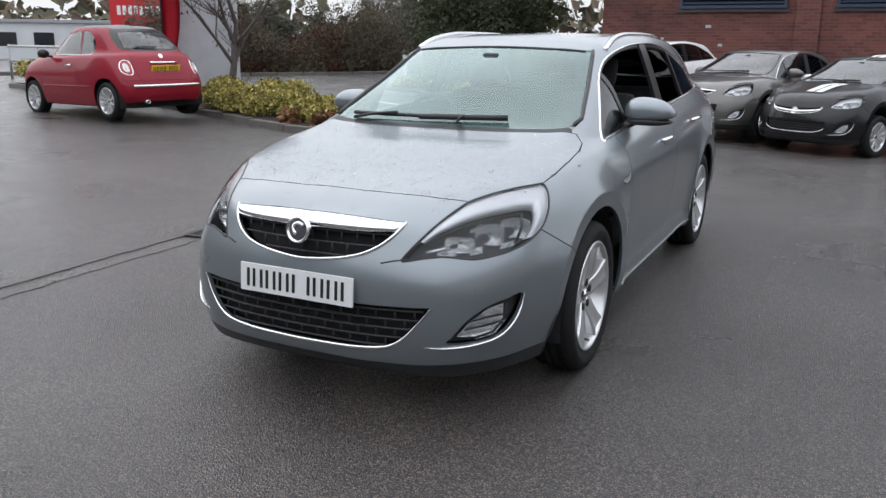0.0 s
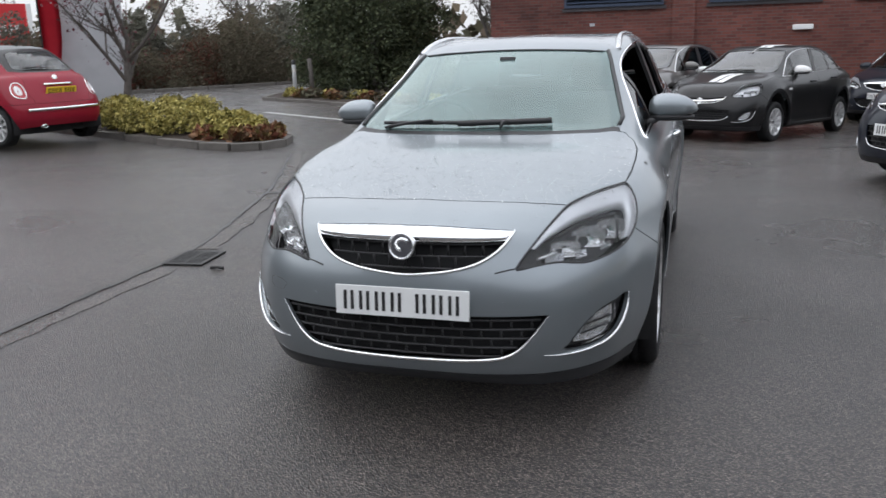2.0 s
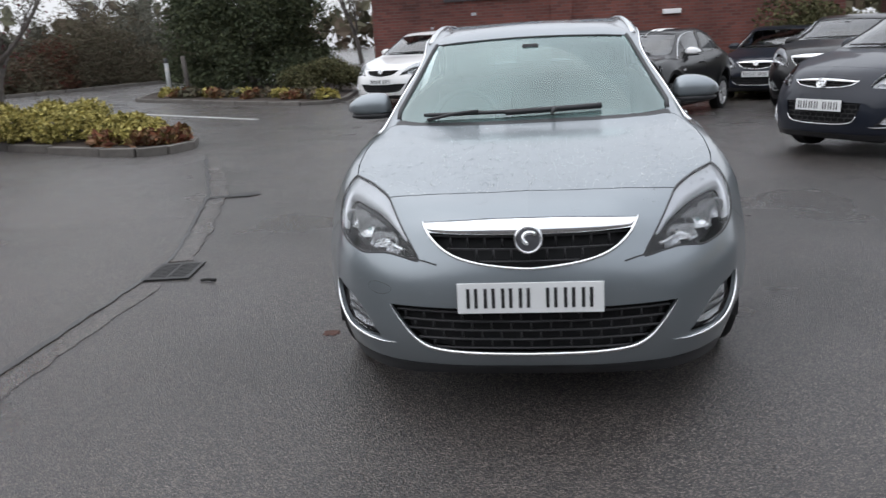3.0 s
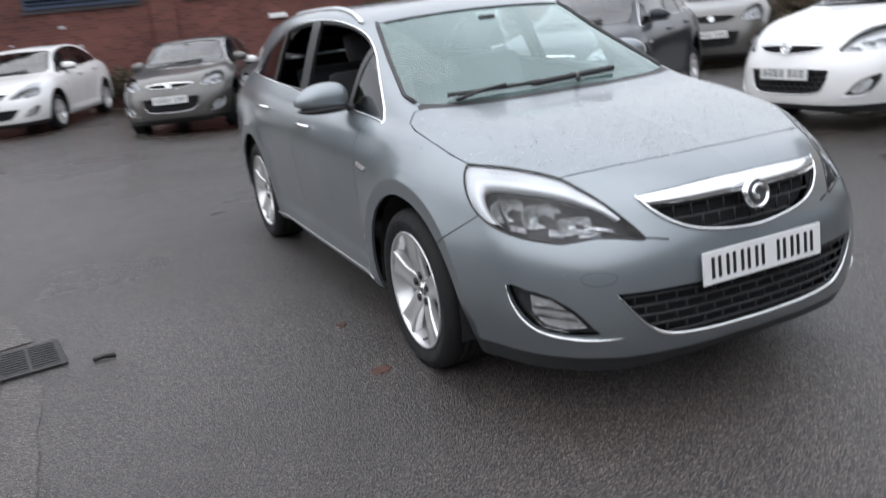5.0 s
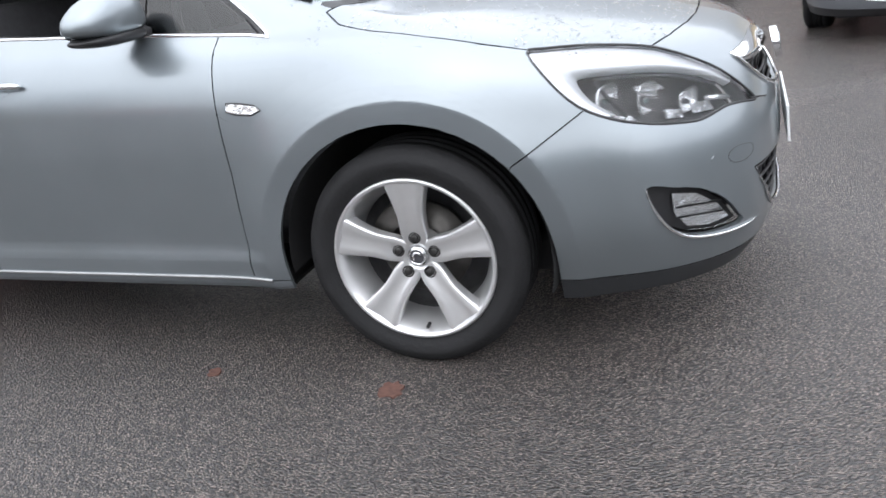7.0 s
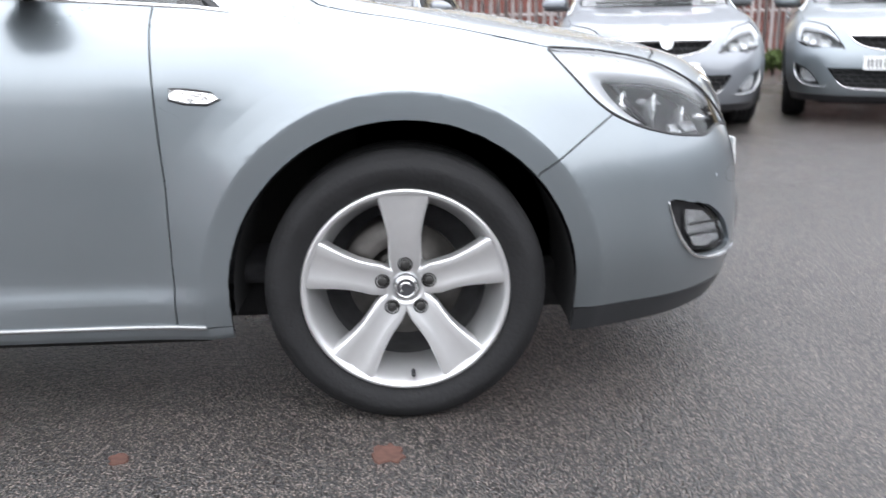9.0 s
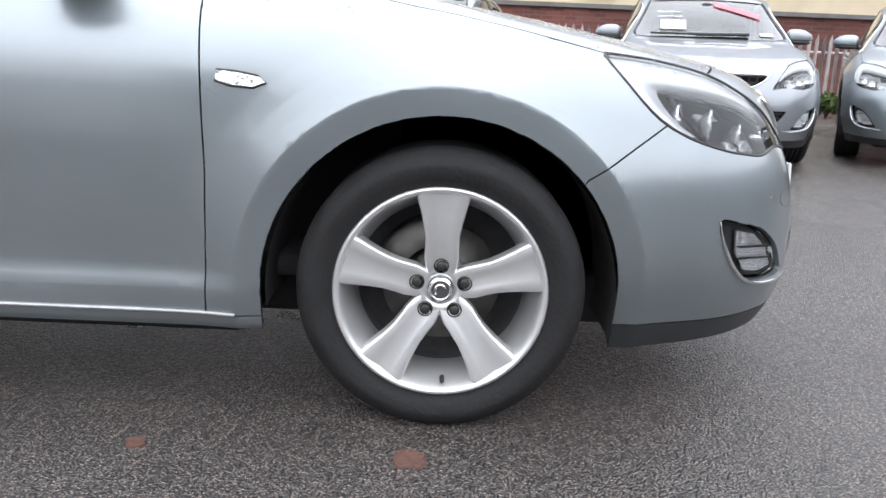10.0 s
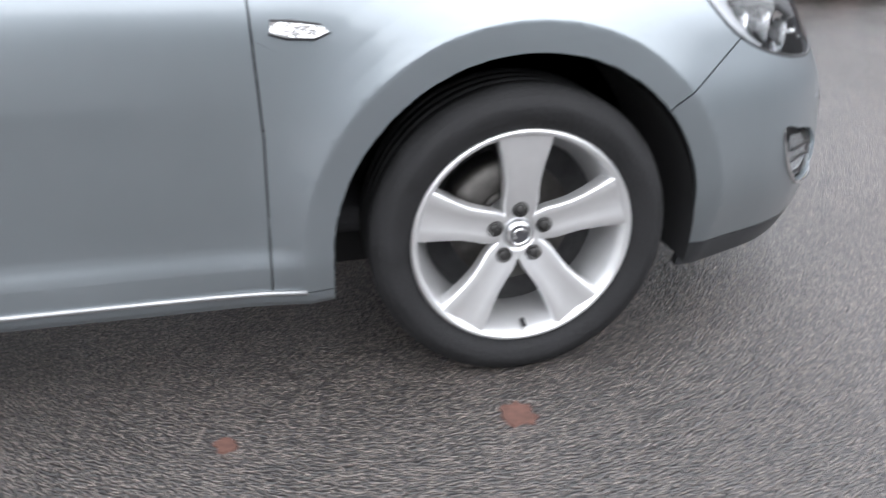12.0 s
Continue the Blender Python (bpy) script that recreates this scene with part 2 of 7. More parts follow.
def tube(points, radius, segs=8, closed=False, bm=None, flat=1.0, taper=False, up=(0, 0, 1)):
    """A rounded bar along points; flat squashes it along the direction up."""
    bm = bm or bmesh.new()
    pts = [Vector(p) for p in points]
    n = len(pts)
    rings = []
    for i, p in enumerate(pts):
        a = pts[(i - 1) % n] if closed or i else pts[0]
        b = pts[(i + 1) % n] if closed or i < n - 1 else pts[-1]
        d = (b - a).normalized()
        s = d.cross(Vector(up))
        if s.length < 1e-4:
            s = d.cross(Vector((1, 0, 0)))
        s.normalize()
        u = s.cross(d)
        r = radius
        if taper:
            f = i / (n - 1)
            r = radius * max(0.08, min(1.0, 4 * f, 4 * (1 - f)))
        rings.append([bm.verts.new(p + s * (r * math.cos(k)) + u * (r * flat * math.sin(k)))
                      for k in (2 * math.pi * j / segs for j in range(segs))])
    for i in range(n if closed else n - 1):
        a, b = rings[i], rings[(i + 1) % n]
        for j in range(segs):
            bm.faces.new((a[j], a[(j + 1) % segs], b[(j + 1) % segs], b[j]))
    if not closed:
        bm.faces.new(rings[0][::-1])
        bm.faces.new(rings[-1])
    return bm


def spline(points, sub):
    """Catmull-Rom through an array of points (n, 3)."""
    p = np.asarray(points, float)
    n = len(p)
    ext = np.vstack([2 * p[0] - p[1], p, 2 * p[-1] - p[-2]])
    out = []
    for i in range(n - 1):
        a, b, c, d = ext[i], ext[i + 1], ext[i + 2], ext[i + 3]
        for k in range(sub):
            t = k / sub
            out.append(0.5 * (2 * b + (c - a) * t + (2 * a - 5 * b + 4 * c - d) * t * t + (3 * b - a - 3 * c + d) * t ** 3))
    out.append(p[-1])
    return np.array(out)


def sheet(name, mat, parent, outline, depth, m, label=""):
    """A flat plate with the outline (x, z), of that depth along y."""
    bm = bmesh.new()
    vs = [bm.verts.new((x, 0, z)) for x, z in outline]
    f = bm.faces.new(vs)
    r = bmesh.ops.extrude_face_region(bm, geom=[f])
    bmesh.ops.translate(bm, vec=(0, depth, 0), verts=[v for v in r["geom"] if isinstance(v, bmesh.types.BMVert)])
    bmesh.ops.recalc_face_normals(bm, faces=bm.faces)
    bmesh.ops.transform(bm, matrix=m, verts=bm.verts)
    return part(name, bm, mat, parent, label, False)


# ---- ground ----
def asphalt(name="wet_asphalt", shade=1.0, gloss=1.0):
    m = bpy.data.materials.new(name)
    m.use_nodes = True
    t = m.node_tree
    b = t.nodes["Principled BSDF"]
    tc = t.nodes.new("ShaderNodeTexCoord")

    def noise_node(scale, detail=5, kind="ShaderNodeTexNoise"):
        n = t.nodes.new(kind)
        n.inputs["Scale"].default_value = scale
        if kind == "ShaderNodeTexNoise":
            n.inputs["Detail"].default_value = detail
        t.links.new(tc.outputs["Object"], n.inputs["Vector"])
        return n

    def rng(src, a, b_, c, d):
        r = t.nodes.new("ShaderNodeMapRange")
        for k, v in zip(("From Min", "From Max", "To Min", "To Max"), (a, b_, c, d)):
            r.inputs[k].default_value = v
        t.links.new(src, r.inputs["Value"])
        return r.outputs[0]

    stone = noise_node(155, 0, "ShaderNodeTexVoronoi")
    fine = noise_node(420, 3)
    patch_n = noise_node(.55, 6)
    broad = noise_node(.16, 4)
    sepc = t.nodes.new("ShaderNodeSeparateColor")
    t.links.new(stone.outputs["Color"], sepc.inputs[0])
    grain = rng(sepc.outputs[0], .1, 1, .03, 2.9)
    wet = rng(patch_n.outputs["Fac"], .28, .72, 0, 1)
    tone = rng(broad.outputs["Fac"], .3, .7, .75, 1.2)
    mul = t.nodes.new("ShaderNodeMath")
    mul.operation = "MULTIPLY"
    gaps = t.nodes.new("ShaderNodeMath")
    gaps.operation = "MULTIPLY"
    t.links.new(grain, gaps.inputs[0])
    t.links.new(rng(stone.outputs["Distance"], .15, .65, 1.7, .12), gaps.inputs[1])
    t.links.new(gaps.outputs[0], mul.inputs[0])
    t.links.new(tone, mul.inputs[1])
    mul2 = t.nodes.new("ShaderNodeMath")
    mul2.operation = "MULTIPLY"
    t.links.new(mul.outputs[0], mul2.inputs[0])
    t.links.new(rng(wet, 0, 1, .8, 1.15), mul2.inputs[1])
    hs = t.nodes.new("ShaderNodeHueSaturation")
    hs.inputs["Color"].default_value = (.084 * shade, .068 * shade, .060 * shade, 1)
    t.links.new(mul2.outputs[0], hs.inputs["Value"])
    t.links.new(hs.outputs[0], b.inputs["Base Color"])
    t.links.new(rng(wet, 0, 1, .20 * gloss, .50 * gloss), b.inputs["Roughness"])
    b.inputs["Specular IOR Level"].default_value = .75
    b.inputs["Coat Weight"].default_value = .9
    b.inputs["Coat Roughness"].default_value = .15
    bp = t.nodes.new("ShaderNodeBump")
    bp.inputs["Strength"].default_value = 1.0
    bp.inputs["Distance"].default_value = .014
    t.links.new(stone.outputs["Distance"], bp.inputs["Height"])
    bp2 = t.nodes.new("ShaderNodeBump")
    bp2.inputs["Strength"].default_value = .5
    bp2.inputs["Distance"].default_value = .002
    t.links.new(fine.outputs["Fac"], bp2.inputs["Height"])
    t.links.new(bp.outputs[0], bp2.inputs["Normal"])
    t.links.new(bp2.outputs[0], b.inputs["Normal"])
    bp3 = t.nodes.new("ShaderNodeBump")
    bp3.inputs["Strength"].default_value = .7
    bp3.inputs["Distance"].default_value = .005
    t.links.new(stone.outputs["Distance"], bp3.inputs["Height"])
    t.links.new(bp3.outputs[0], b.inputs["Coat Normal"])
    return m


ASPHALT = asphalt()


def fall(x, y):
    """How far the car park falls: down towards the brick building, and up beyond the drain's line."""
    rise = .02 * max(0, min(-2.7 - x, 11.3))
    return smooth_step((x + 2) / 4) * .03 * max(0, min(y, 20) - 5) - rise


def smooth_step(a):
    a = min(1, max(0, a))
    return a * a * (3 - 2 * a)


bm = bmesh.new()
xs = [-400, -120, -60, -30] + [-16 + .5 * k for k in range(73)] + [26, 40, 120, 400]
ys = [-400, -120, -60, -30, -14] + [-6 + .5 * k for k in range(65)] + [40, 70, 150, 400]
grid = [[bm.verts.new((x, y, -fall(x, y))) for y in ys] for x in xs]
for i in range(len(xs) - 1):
    for j in range(len(ys) - 1):
        bm.faces.new((grid[i][j], grid[i + 1][j], grid[i + 1][j + 1], grid[i][j + 1]))
ground = tagged(part("ground", bm, ASPHALT, None, "", True), "wet dark asphalt car park with damp patches", "ground", kind="structure")


# ---- car bodies ----
# A body is a loft of rings from the sill to the roof; every ring runs from the nose round the side to the tail (x, y, z).
RING_LIP = [(0, -.93, .20), (.30, -.92, .20), (.53, -.86, .195), (.70, -.68, .19), (.77, -.44, .185), (.80, -.10, .19), (.835, .30, .22),
            (.848, .60, .22), (.850, 1.2, .22), (.85, 1.9, .22), (.83, 2.6, .22), (.80, 3.1, .24), (.74, 3.45, .27), (.45, 3.60, .28), (0, 3.63, .28)]
RING_SILL = [(0, -.985, .265), (.30, -.970, .265), (.55, -.890, .27), (.73, -.70, .275), (.805, -.45, .28), (.845, -.10, .26), (.855, .30, .25),
             (.862, .60, .25), (.865, 1.2, .25), (.865, 1.9, .25), (.86, 2.6, .26), (.85, 3.1, .30), (.77, 3.5, .33), (.46, 3.65, .34), (0, 3.68, .34)]
RING_LOW = [(0, -1.005, .38), (.30, -.985, .38), (.56, -.905, .39), (.755, -.71, .40), (.84, -.46, .41), (.878, -.10, .40), (.882, .30, .36),
            (.875, .60, .35), (.871, 1.2, .34), (.872, 1.9, .345), (.884, 2.6, .40), (.87, 3.1, .42), (.79, 3.52, .43), (.47, 3.68, .44), (0, 3.71, .44)]
RING_MID = [(0, -1.0, .56), (.30, -.978, .56), (.57, -.880, .565), (.76, -.68, .57), (.845, -.45, .58), (.890, -.10, .58), (.892, .30, .57),
            (.885, .60, .56), (.886, 1.2, .56), (.888, 1.9, .57), (.898, 2.6, .58), (.88, 3.1, .58), (.80, 3.5, .58), (.47, 3.66, .58), (0, 3.69, .58)]
RING_HIGH = [(0, -.965, .70), (.30, -.935, .69), (.56, -.82, .68), (.74, -.63, .69), (.825, -.43, .70), (.882, -.10, .72), (.888, .30, .70),
             (.894, .60, .70), (.899, 1.2, .70), (.900, 1.9, .72), (.896, 2.6, .74), (.875, 3.1, .74), (.795, 3.48, .74), (.46, 3.63, .74), (0, 3.66, .74)]
RING_EDGE = [(0, -.905, .80), (.30, -.872, .79), (.55, -.735, .785), (.71, -.56, .79), (.80, -.38, .815), (.858, -.08, .835), (.872, .30, .83),
             (.886, .60, .83), (.893, 1.2, .84), (.894, 1.9, .86), (.883, 2.6, .88), (.86, 3.1, .88), (.78, 3.45, .88), (.45, 3.60, .88), (0, 3.63, .88)]
RING_SHOULDER = [(0, -.75, .865), (.30, -.72, .86), (.51, -.60, .865), (.65, -.44, .885), (.745, -.28, .90), (.80, -.02, .93), (.83, .30, .935),
                 (.845, .60, .935), (.853, 1.2, .945), (.853, 1.9, .97), (.85, 2.6, 1.0), (.82, 3.1, 1.0), (.74, 3.38, 1.01), (.43, 3.5, 1.02), (0, 3.53, 1.02)]
RING_BELT = [(0, -.26, .965), (.28, -.24, .96), (.48, -.18, .96), (.60, -.09, .965), (.67, -.02, .97), (.73, .16, .985), (.762, .36, .985),
             (.785, .60, .99), (.80, 1.2, 1.02), (.795, 1.9, 1.055), (.785, 2.6, 1.10), (.745, 3.0, 1.11), (.68, 3.25, 1.12), (.40, 3.38, 1.13), (0, 3.40, 1.13)]
RING_GLASS = [(0, .15, 1.022), (.28, .16, 1.022), (.47, .18, 1.025), (.58, .205, 1.028), (.64, .23, 1.032), (.70, .31, 1.035), (.735, .43, 1.03),
              (.76, .62, 1.03), (.775, 1.2, 1.06), (.77, 1.9, 1.095), (.755, 2.6, 1.14), (.71, 2.95, 1.15), (.65, 3.15, 1.16), (.39, 3.28, 1.17), (0, 3.30, 1.17)]
RING_PANE = [(0, .53, 1.23), (.26, .54, 1.228), (.43, .58, 1.226), (.535, .625, 1.222), (.59, .66, 1.22), (.635, .72, 1.22), (.66, .80, 1.225),
             (.678, .95, 1.24), (.695, 1.3, 1.265), (.695, 1.9, 1.285), (.685, 2.5, 1.30), (.65, 2.8, 1.31), (.60, 3.0, 1.32), (.37, 3.12, 1.33), (0, 3.14, 1.33)]
RING_ROOF = [(0, .94, 1.415), (.25, .95, 1.412), (.40, .965, 1.407), (.50, .985, 1.40), (.548, 1.02, 1.393), (.575, 1.08, 1.40), (.59, 1.16, 1.415),
             (.602, 1.28, 1.43), (.612, 1.5, 1.448), (.612, 2.0, 1.452), (.60, 2.45, 1.44), (.575, 2.7, 1.425), (.54, 2.85, 1.42), (.36, 2.98, 1.43), (0, 3.0, 1.435)]
RING_CROWN = [(0, 1.14, 1.466), (.22, 1.15, 1.463), (.35, 1.17, 1.458), (.43, 1.2, 1.455), (.47, 1.24, 1.452), (.49, 1.3, 1.457), (.50, 1.37, 1.463),
              (.51, 1.47, 1.47), (.515, 1.64, 1.478), (.515, 2.0, 1.482), (.505, 2.38, 1.467), (.485, 2.58, 1.455), (.45, 2.7, 1.45), (.31, 2.8, 1.455), (0, 2.82, 1.46)]
RINGS = [RING_LIP, RING_SILL, RING_LOW, RING_MID, RING_HIGH, RING_EDGE, RING_SHOULDER, RING_BELT, RING_GLASS, RING_PANE, RING_ROOF, RING_CROWN]
AXLE_R = 2.685
HUB_Z = 0.325
SLANT = Vector((.565, .825, 0))
ALONG, ACROSS, UP = Vector((0, 1, 0)), Vector((1, 0, 0)), Vector((0, 0, 1))


def smooth2(a):
    return a * a * (3 - 2 * a)


def flare(p):
    """Pushes the lip round each wheel opening out a little."""
    x, y, z = p
    for yc in (0.0, AXLE_R):
        d = math.hypot(y - yc, z - HUB_Z)
        if x > .6 and z < .92:
            x += .021 * min(1, max(0, (.645 - d) / .171)) ** 2 - .16 * max(0, .474 - d)
    if x > .6 and .42 < y < 2.3 and z < .62:
        # the scallop low on the doors, with a crease under it
        fade = smooth2(min(1, (y - .42) / .12)) * smooth2(min(1, (2.3 - y) / .12))
        x -= .010 * fade * (math.exp(-((z - .365) / .11) ** 2) if z > .365 else smooth2(max(0, (z - .315) / .05)))
    return (x, y, z)


def body_half(cs, rs, rings=None, spine_y=(1.36, 2.66), spine_z=1.493, lip=tuple):
    """The half body as a bmesh: cs and rs are the steps between columns and rings."""
    rows = np.array([spline(r, cs) for r in (rings or RINGS)])
    grid = np.array([spline(rows[:, j], rs) for j in range(rows.shape[1])])
    grid[0, :, 0] = grid[-1, :, 0] = 0
    bm = bmesh.new()
    vs = [[bm.verts.new(lip(p)) for p in col] for col in grid]
    for i in range(len(vs) - 1):
        for j in range(len(vs[0]) - 1):
            bm.faces.new((vs[i][j], vs[i + 1][j], vs[i + 1][j + 1], vs[i][j + 1]))
    # the roof between the crown ring and the middle line
    spine = [bm.verts.new((0, spine_y[0] + (spine_y[1] - spine_y[0]) * i / (len(vs) - 1), spine_z - .014 * (2 * i / (len(vs) - 1) - 1) ** 2)) for i in range(len(vs))]
    for i in range(len(vs) - 1):
        bm.faces.new((vs[i][-1], vs[i + 1][-1], spine[i + 1], spine[i]))
    bmesh.ops.remove_doubles(bm, verts=bm.verts, dist=1e-5)
    bm.normal_update()
    return bm


def inside(u, v, poly):
    hit = False
    j = len(poly) - 1
    for i in range(len(poly)):
        (a, b), (c, d) = poly[i], poly[j]
        if (b > v) != (d > v) and u < (c - a) * (v - b) / (d - b) + a:
            hit = not hit
        j = i
    return hit


def curve2(points, sub=4, closed=True):
    """A smooth closed outline through a few corners (u, v)."""
    p = [(a, b, 0) for a, b in points]
    n = len(p)
    if not closed:
        return [(q[0], q[1]) for q in spline(p, sub)]
    ext = np.array([p[-1]] + p + p[:2], float)
    out = []
    for i in range(n):
        a, b, c, d = ext[i], ext[i + 1], ext[i + 2], ext[i + 3]
        for k in range(sub):
            t = k / sub
            q = 0.5 * (2 * b + (c - a) * t + (2 * a - 5 * b + 4 * c - d) * t * t + (3 * b - a - 3 * c + d) * t ** 3)
            out.append((q[0], q[1]))
    return out


def cut(bm, layer, code, poly, U, V, keep, over=()):
    """Cuts the outline poly, seen along U and V, into the faces that pass keep(), and marks the faces within it."""
    us, vs = [p[0] for p in poly], [p[1] for p in poly]
    box = (min(us), max(us), min(vs), max(vs))

    def span(f):
        a = [v.co.dot(U) for v in f.verts]
        b = [v.co.dot(V) for v in f.verts]
        return min(a), max(a), min(b), max(b)

    def meets(s, b):
        return s[0] <= b[1] and s[1] >= b[0] and s[2] <= b[3] and s[3] >= b[2]

    cand = {f: span(f) for f in bm.faces if keep(f.calc_center_median())}
    cand = {f: s for f, s in cand.items() if meets(s, box)}
    n = len(poly)
    for i in range(n):
        (a, b), (c, d) = poly[i], poly[(i + 1) % n]
        seg = (min(a, c) - 1e-4, max(a, c) + 1e-4, min(b, d) - 1e-4, max(b, d) + 1e-4)
        sel = [f for f, s in cand.items() if f.is_valid and meets(s, seg)]
        if not sel:
            continue
        no = U * (d - b) - V * (c - a)
        if no.length < 1e-7:
            continue
        geom = sel + list({e for f in sel for e in f.edges}) + list({v for f in sel for v in f.verts})
        r = bmesh.ops.bisect_plane(bm, geom=geom, dist=1e-5, plane_co=U * a + V * b, plane_no=no.normalized())
        for g in r["geom"]:
            if isinstance(g, bmesh.types.BMFace):
                cand[g] = span(g)
    for f in cand:
        if f.is_valid:
            m = f.calc_center_median()
            if ((f[layer] in over) if over else f[layer] == 0) and keep(m) and inside(m.dot(U), m.dot(V), poly):
                f[layer] = code


def arch(yc, r=.41, zc=HUB_Z):
    return [(yc + r, .05)] + [(yc + r * math.cos(a), zc + r * math.sin(a)) for a in np.linspace(0, math.pi, 49)] + [(yc - r, .05)]


# outlines of the openings and panels
DLO = curve2([(.395, .985), (.60, 1.135), (.82, 1.275), (1.0, 1.357), (1.22, 1.403), (1.5, 1.425), (1.9, 1.422), (2.25, 1.382),
              (2.58, 1.29), (2.80, 1.19), (2.89, 1.13), (2.82, 1.118), (2.2, 1.085), (1.4, 1.04), (.80, 1.008), (.45, .984)], 3)
HEADLAMP = curve2([(-.525, .652), (-.46, .712), (-.38, .768), (-.28, .816), (-.197, .843), (-.05, .867), (.08, .878), (.135, .874), (.105, .80),
                   (.05, .737), (-.03, .695), (-.13, .668), (-.22, .655), (-.28, .650), (-.33, .656), (-.39, .663), (-.46, .657), (-.505, .649)], 3)
GRILLE = [(0, .797), (.15, .794), (.28, .787), (.392, .776), (.365, .735), (.32, .695), (.26, .665), (.18, .645), (.09, .633), (0, .628)]
INTAKE = [(0, .482), (.25, .482), (.527, .482), (.49, .43), (.45, .38), (.41, .345), (.36, .324), (.27, .314), (.14, .309), (0, .308)]
FOG = curve2([(-.09, .507), (-.17, .497), (-.25, .477), (-.33, .43), (-.385, .37), (-.40, .345), (-.30, .342), (-.2, .36), (-.13, .42)], 3)
BONNET = [(-.02, -.75), (.15, -.745), (.30, -.728), (.45, -.69), (.60, -.63), (.68, -.52), (.735, -.40), (.757, -.25), (.763, -.08), (.757, .08), (.735, .18),
          (.69, .235), (.55, .185), (.4, .158), (.2, .143), (-.02, .14)]
SCREEN_OUT = [(-.02, 1.03), (.3, 1.03), (.54, 1.035), (.645, 1.045), (.668, 1.075), (.605, 1.22), (.545, 1.36), (.53, 1.385), (.40, 1.397), (.25, 1.402), (-.02, 1.405)]
TAILGLASS = [(-.02, 1.19), (.40, 1.18), (.52, 1.19), (.48, 1.30), (.43, 1.385), (.3, 1.40), (-.02, 1.405)]
DOOR_F = [(.54, .263), (.535, .40), (.528, .60), (.533, .80), (.54, .95), (.545, 1.0), (.80, 1.02), (1.4, 1.052), (1.586, 1.063), (1.58, .6), (1.585, .263)]
DOOR_R = [(1.585, .263), (1.58, .6), (1.586, 1.063), (2.2, 1.097), (2.50, 1.115), (2.52, .95), (2.42, .80), (2.27, .66), (2.215, .50), (2.20, .38), (2.20, .263)]
# nose of the small hatchbacks: a slim grille, a deep black intake and upright lamps
SMALL_NOSE = dict(
    grille=[(0, .768), (.15, .766), (.28, .760), (.37, .748), (.345, .724), (.28, .702), (.18, .690), (.09, .685), (0, .683)],
    intake=[(0, .565), (.25, .563), (.44, .555), (.43, .49), (.41, .43), (.38, .385), (.33, .362), (.25, .352), (.14, .347), (0, .346)],
    lamp=curve2([(-.43, .700), (-.35, .768), (-.24, .824), (-.10, .860), (.02, .876), (.10, .868), (.105, .82), (.07, .762), (.0, .722), (-.1, .700), (-.2, .690), (-.32, .684)], 3))
LOW_NOSE = dict(
    grille=[(0, .665), (.15, .667), (.28, .675), (.40, .690), (.38, .655), (.31, .622), (.20, .603), (.09, .597), (0, .595)],
    intake=[(0, .50), (.25, .50), (.47, .505), (.50, .46), (.48, .41), (.43, .375), (.36, .352), (.27, .342), (.14, .337), (0, .336)],
    lamp=SMALL_NOSE["lamp"])
LARGE_NOSE = dict(grille=GRILLE, intake=INTAKE, lamp=HEADLAMP)
CODES = dict(shell=0, arch=1, window=2, headlamp=3, grille=4, intake=5, fog=6, bonnet=7, windscreen=8, rear_glass=9, bumper=10, lip=11, door_front=12, door_rear=13,
             sill=14, tail_lamp=15, rear_bumper=16, quarterlight=17, pillar_a=18, pillar_b=19, pillar_c=20, quarter_glass=21, cowl=22, window_rear=23)
WELD_LINE = (-.315, .605, -.52, .74)


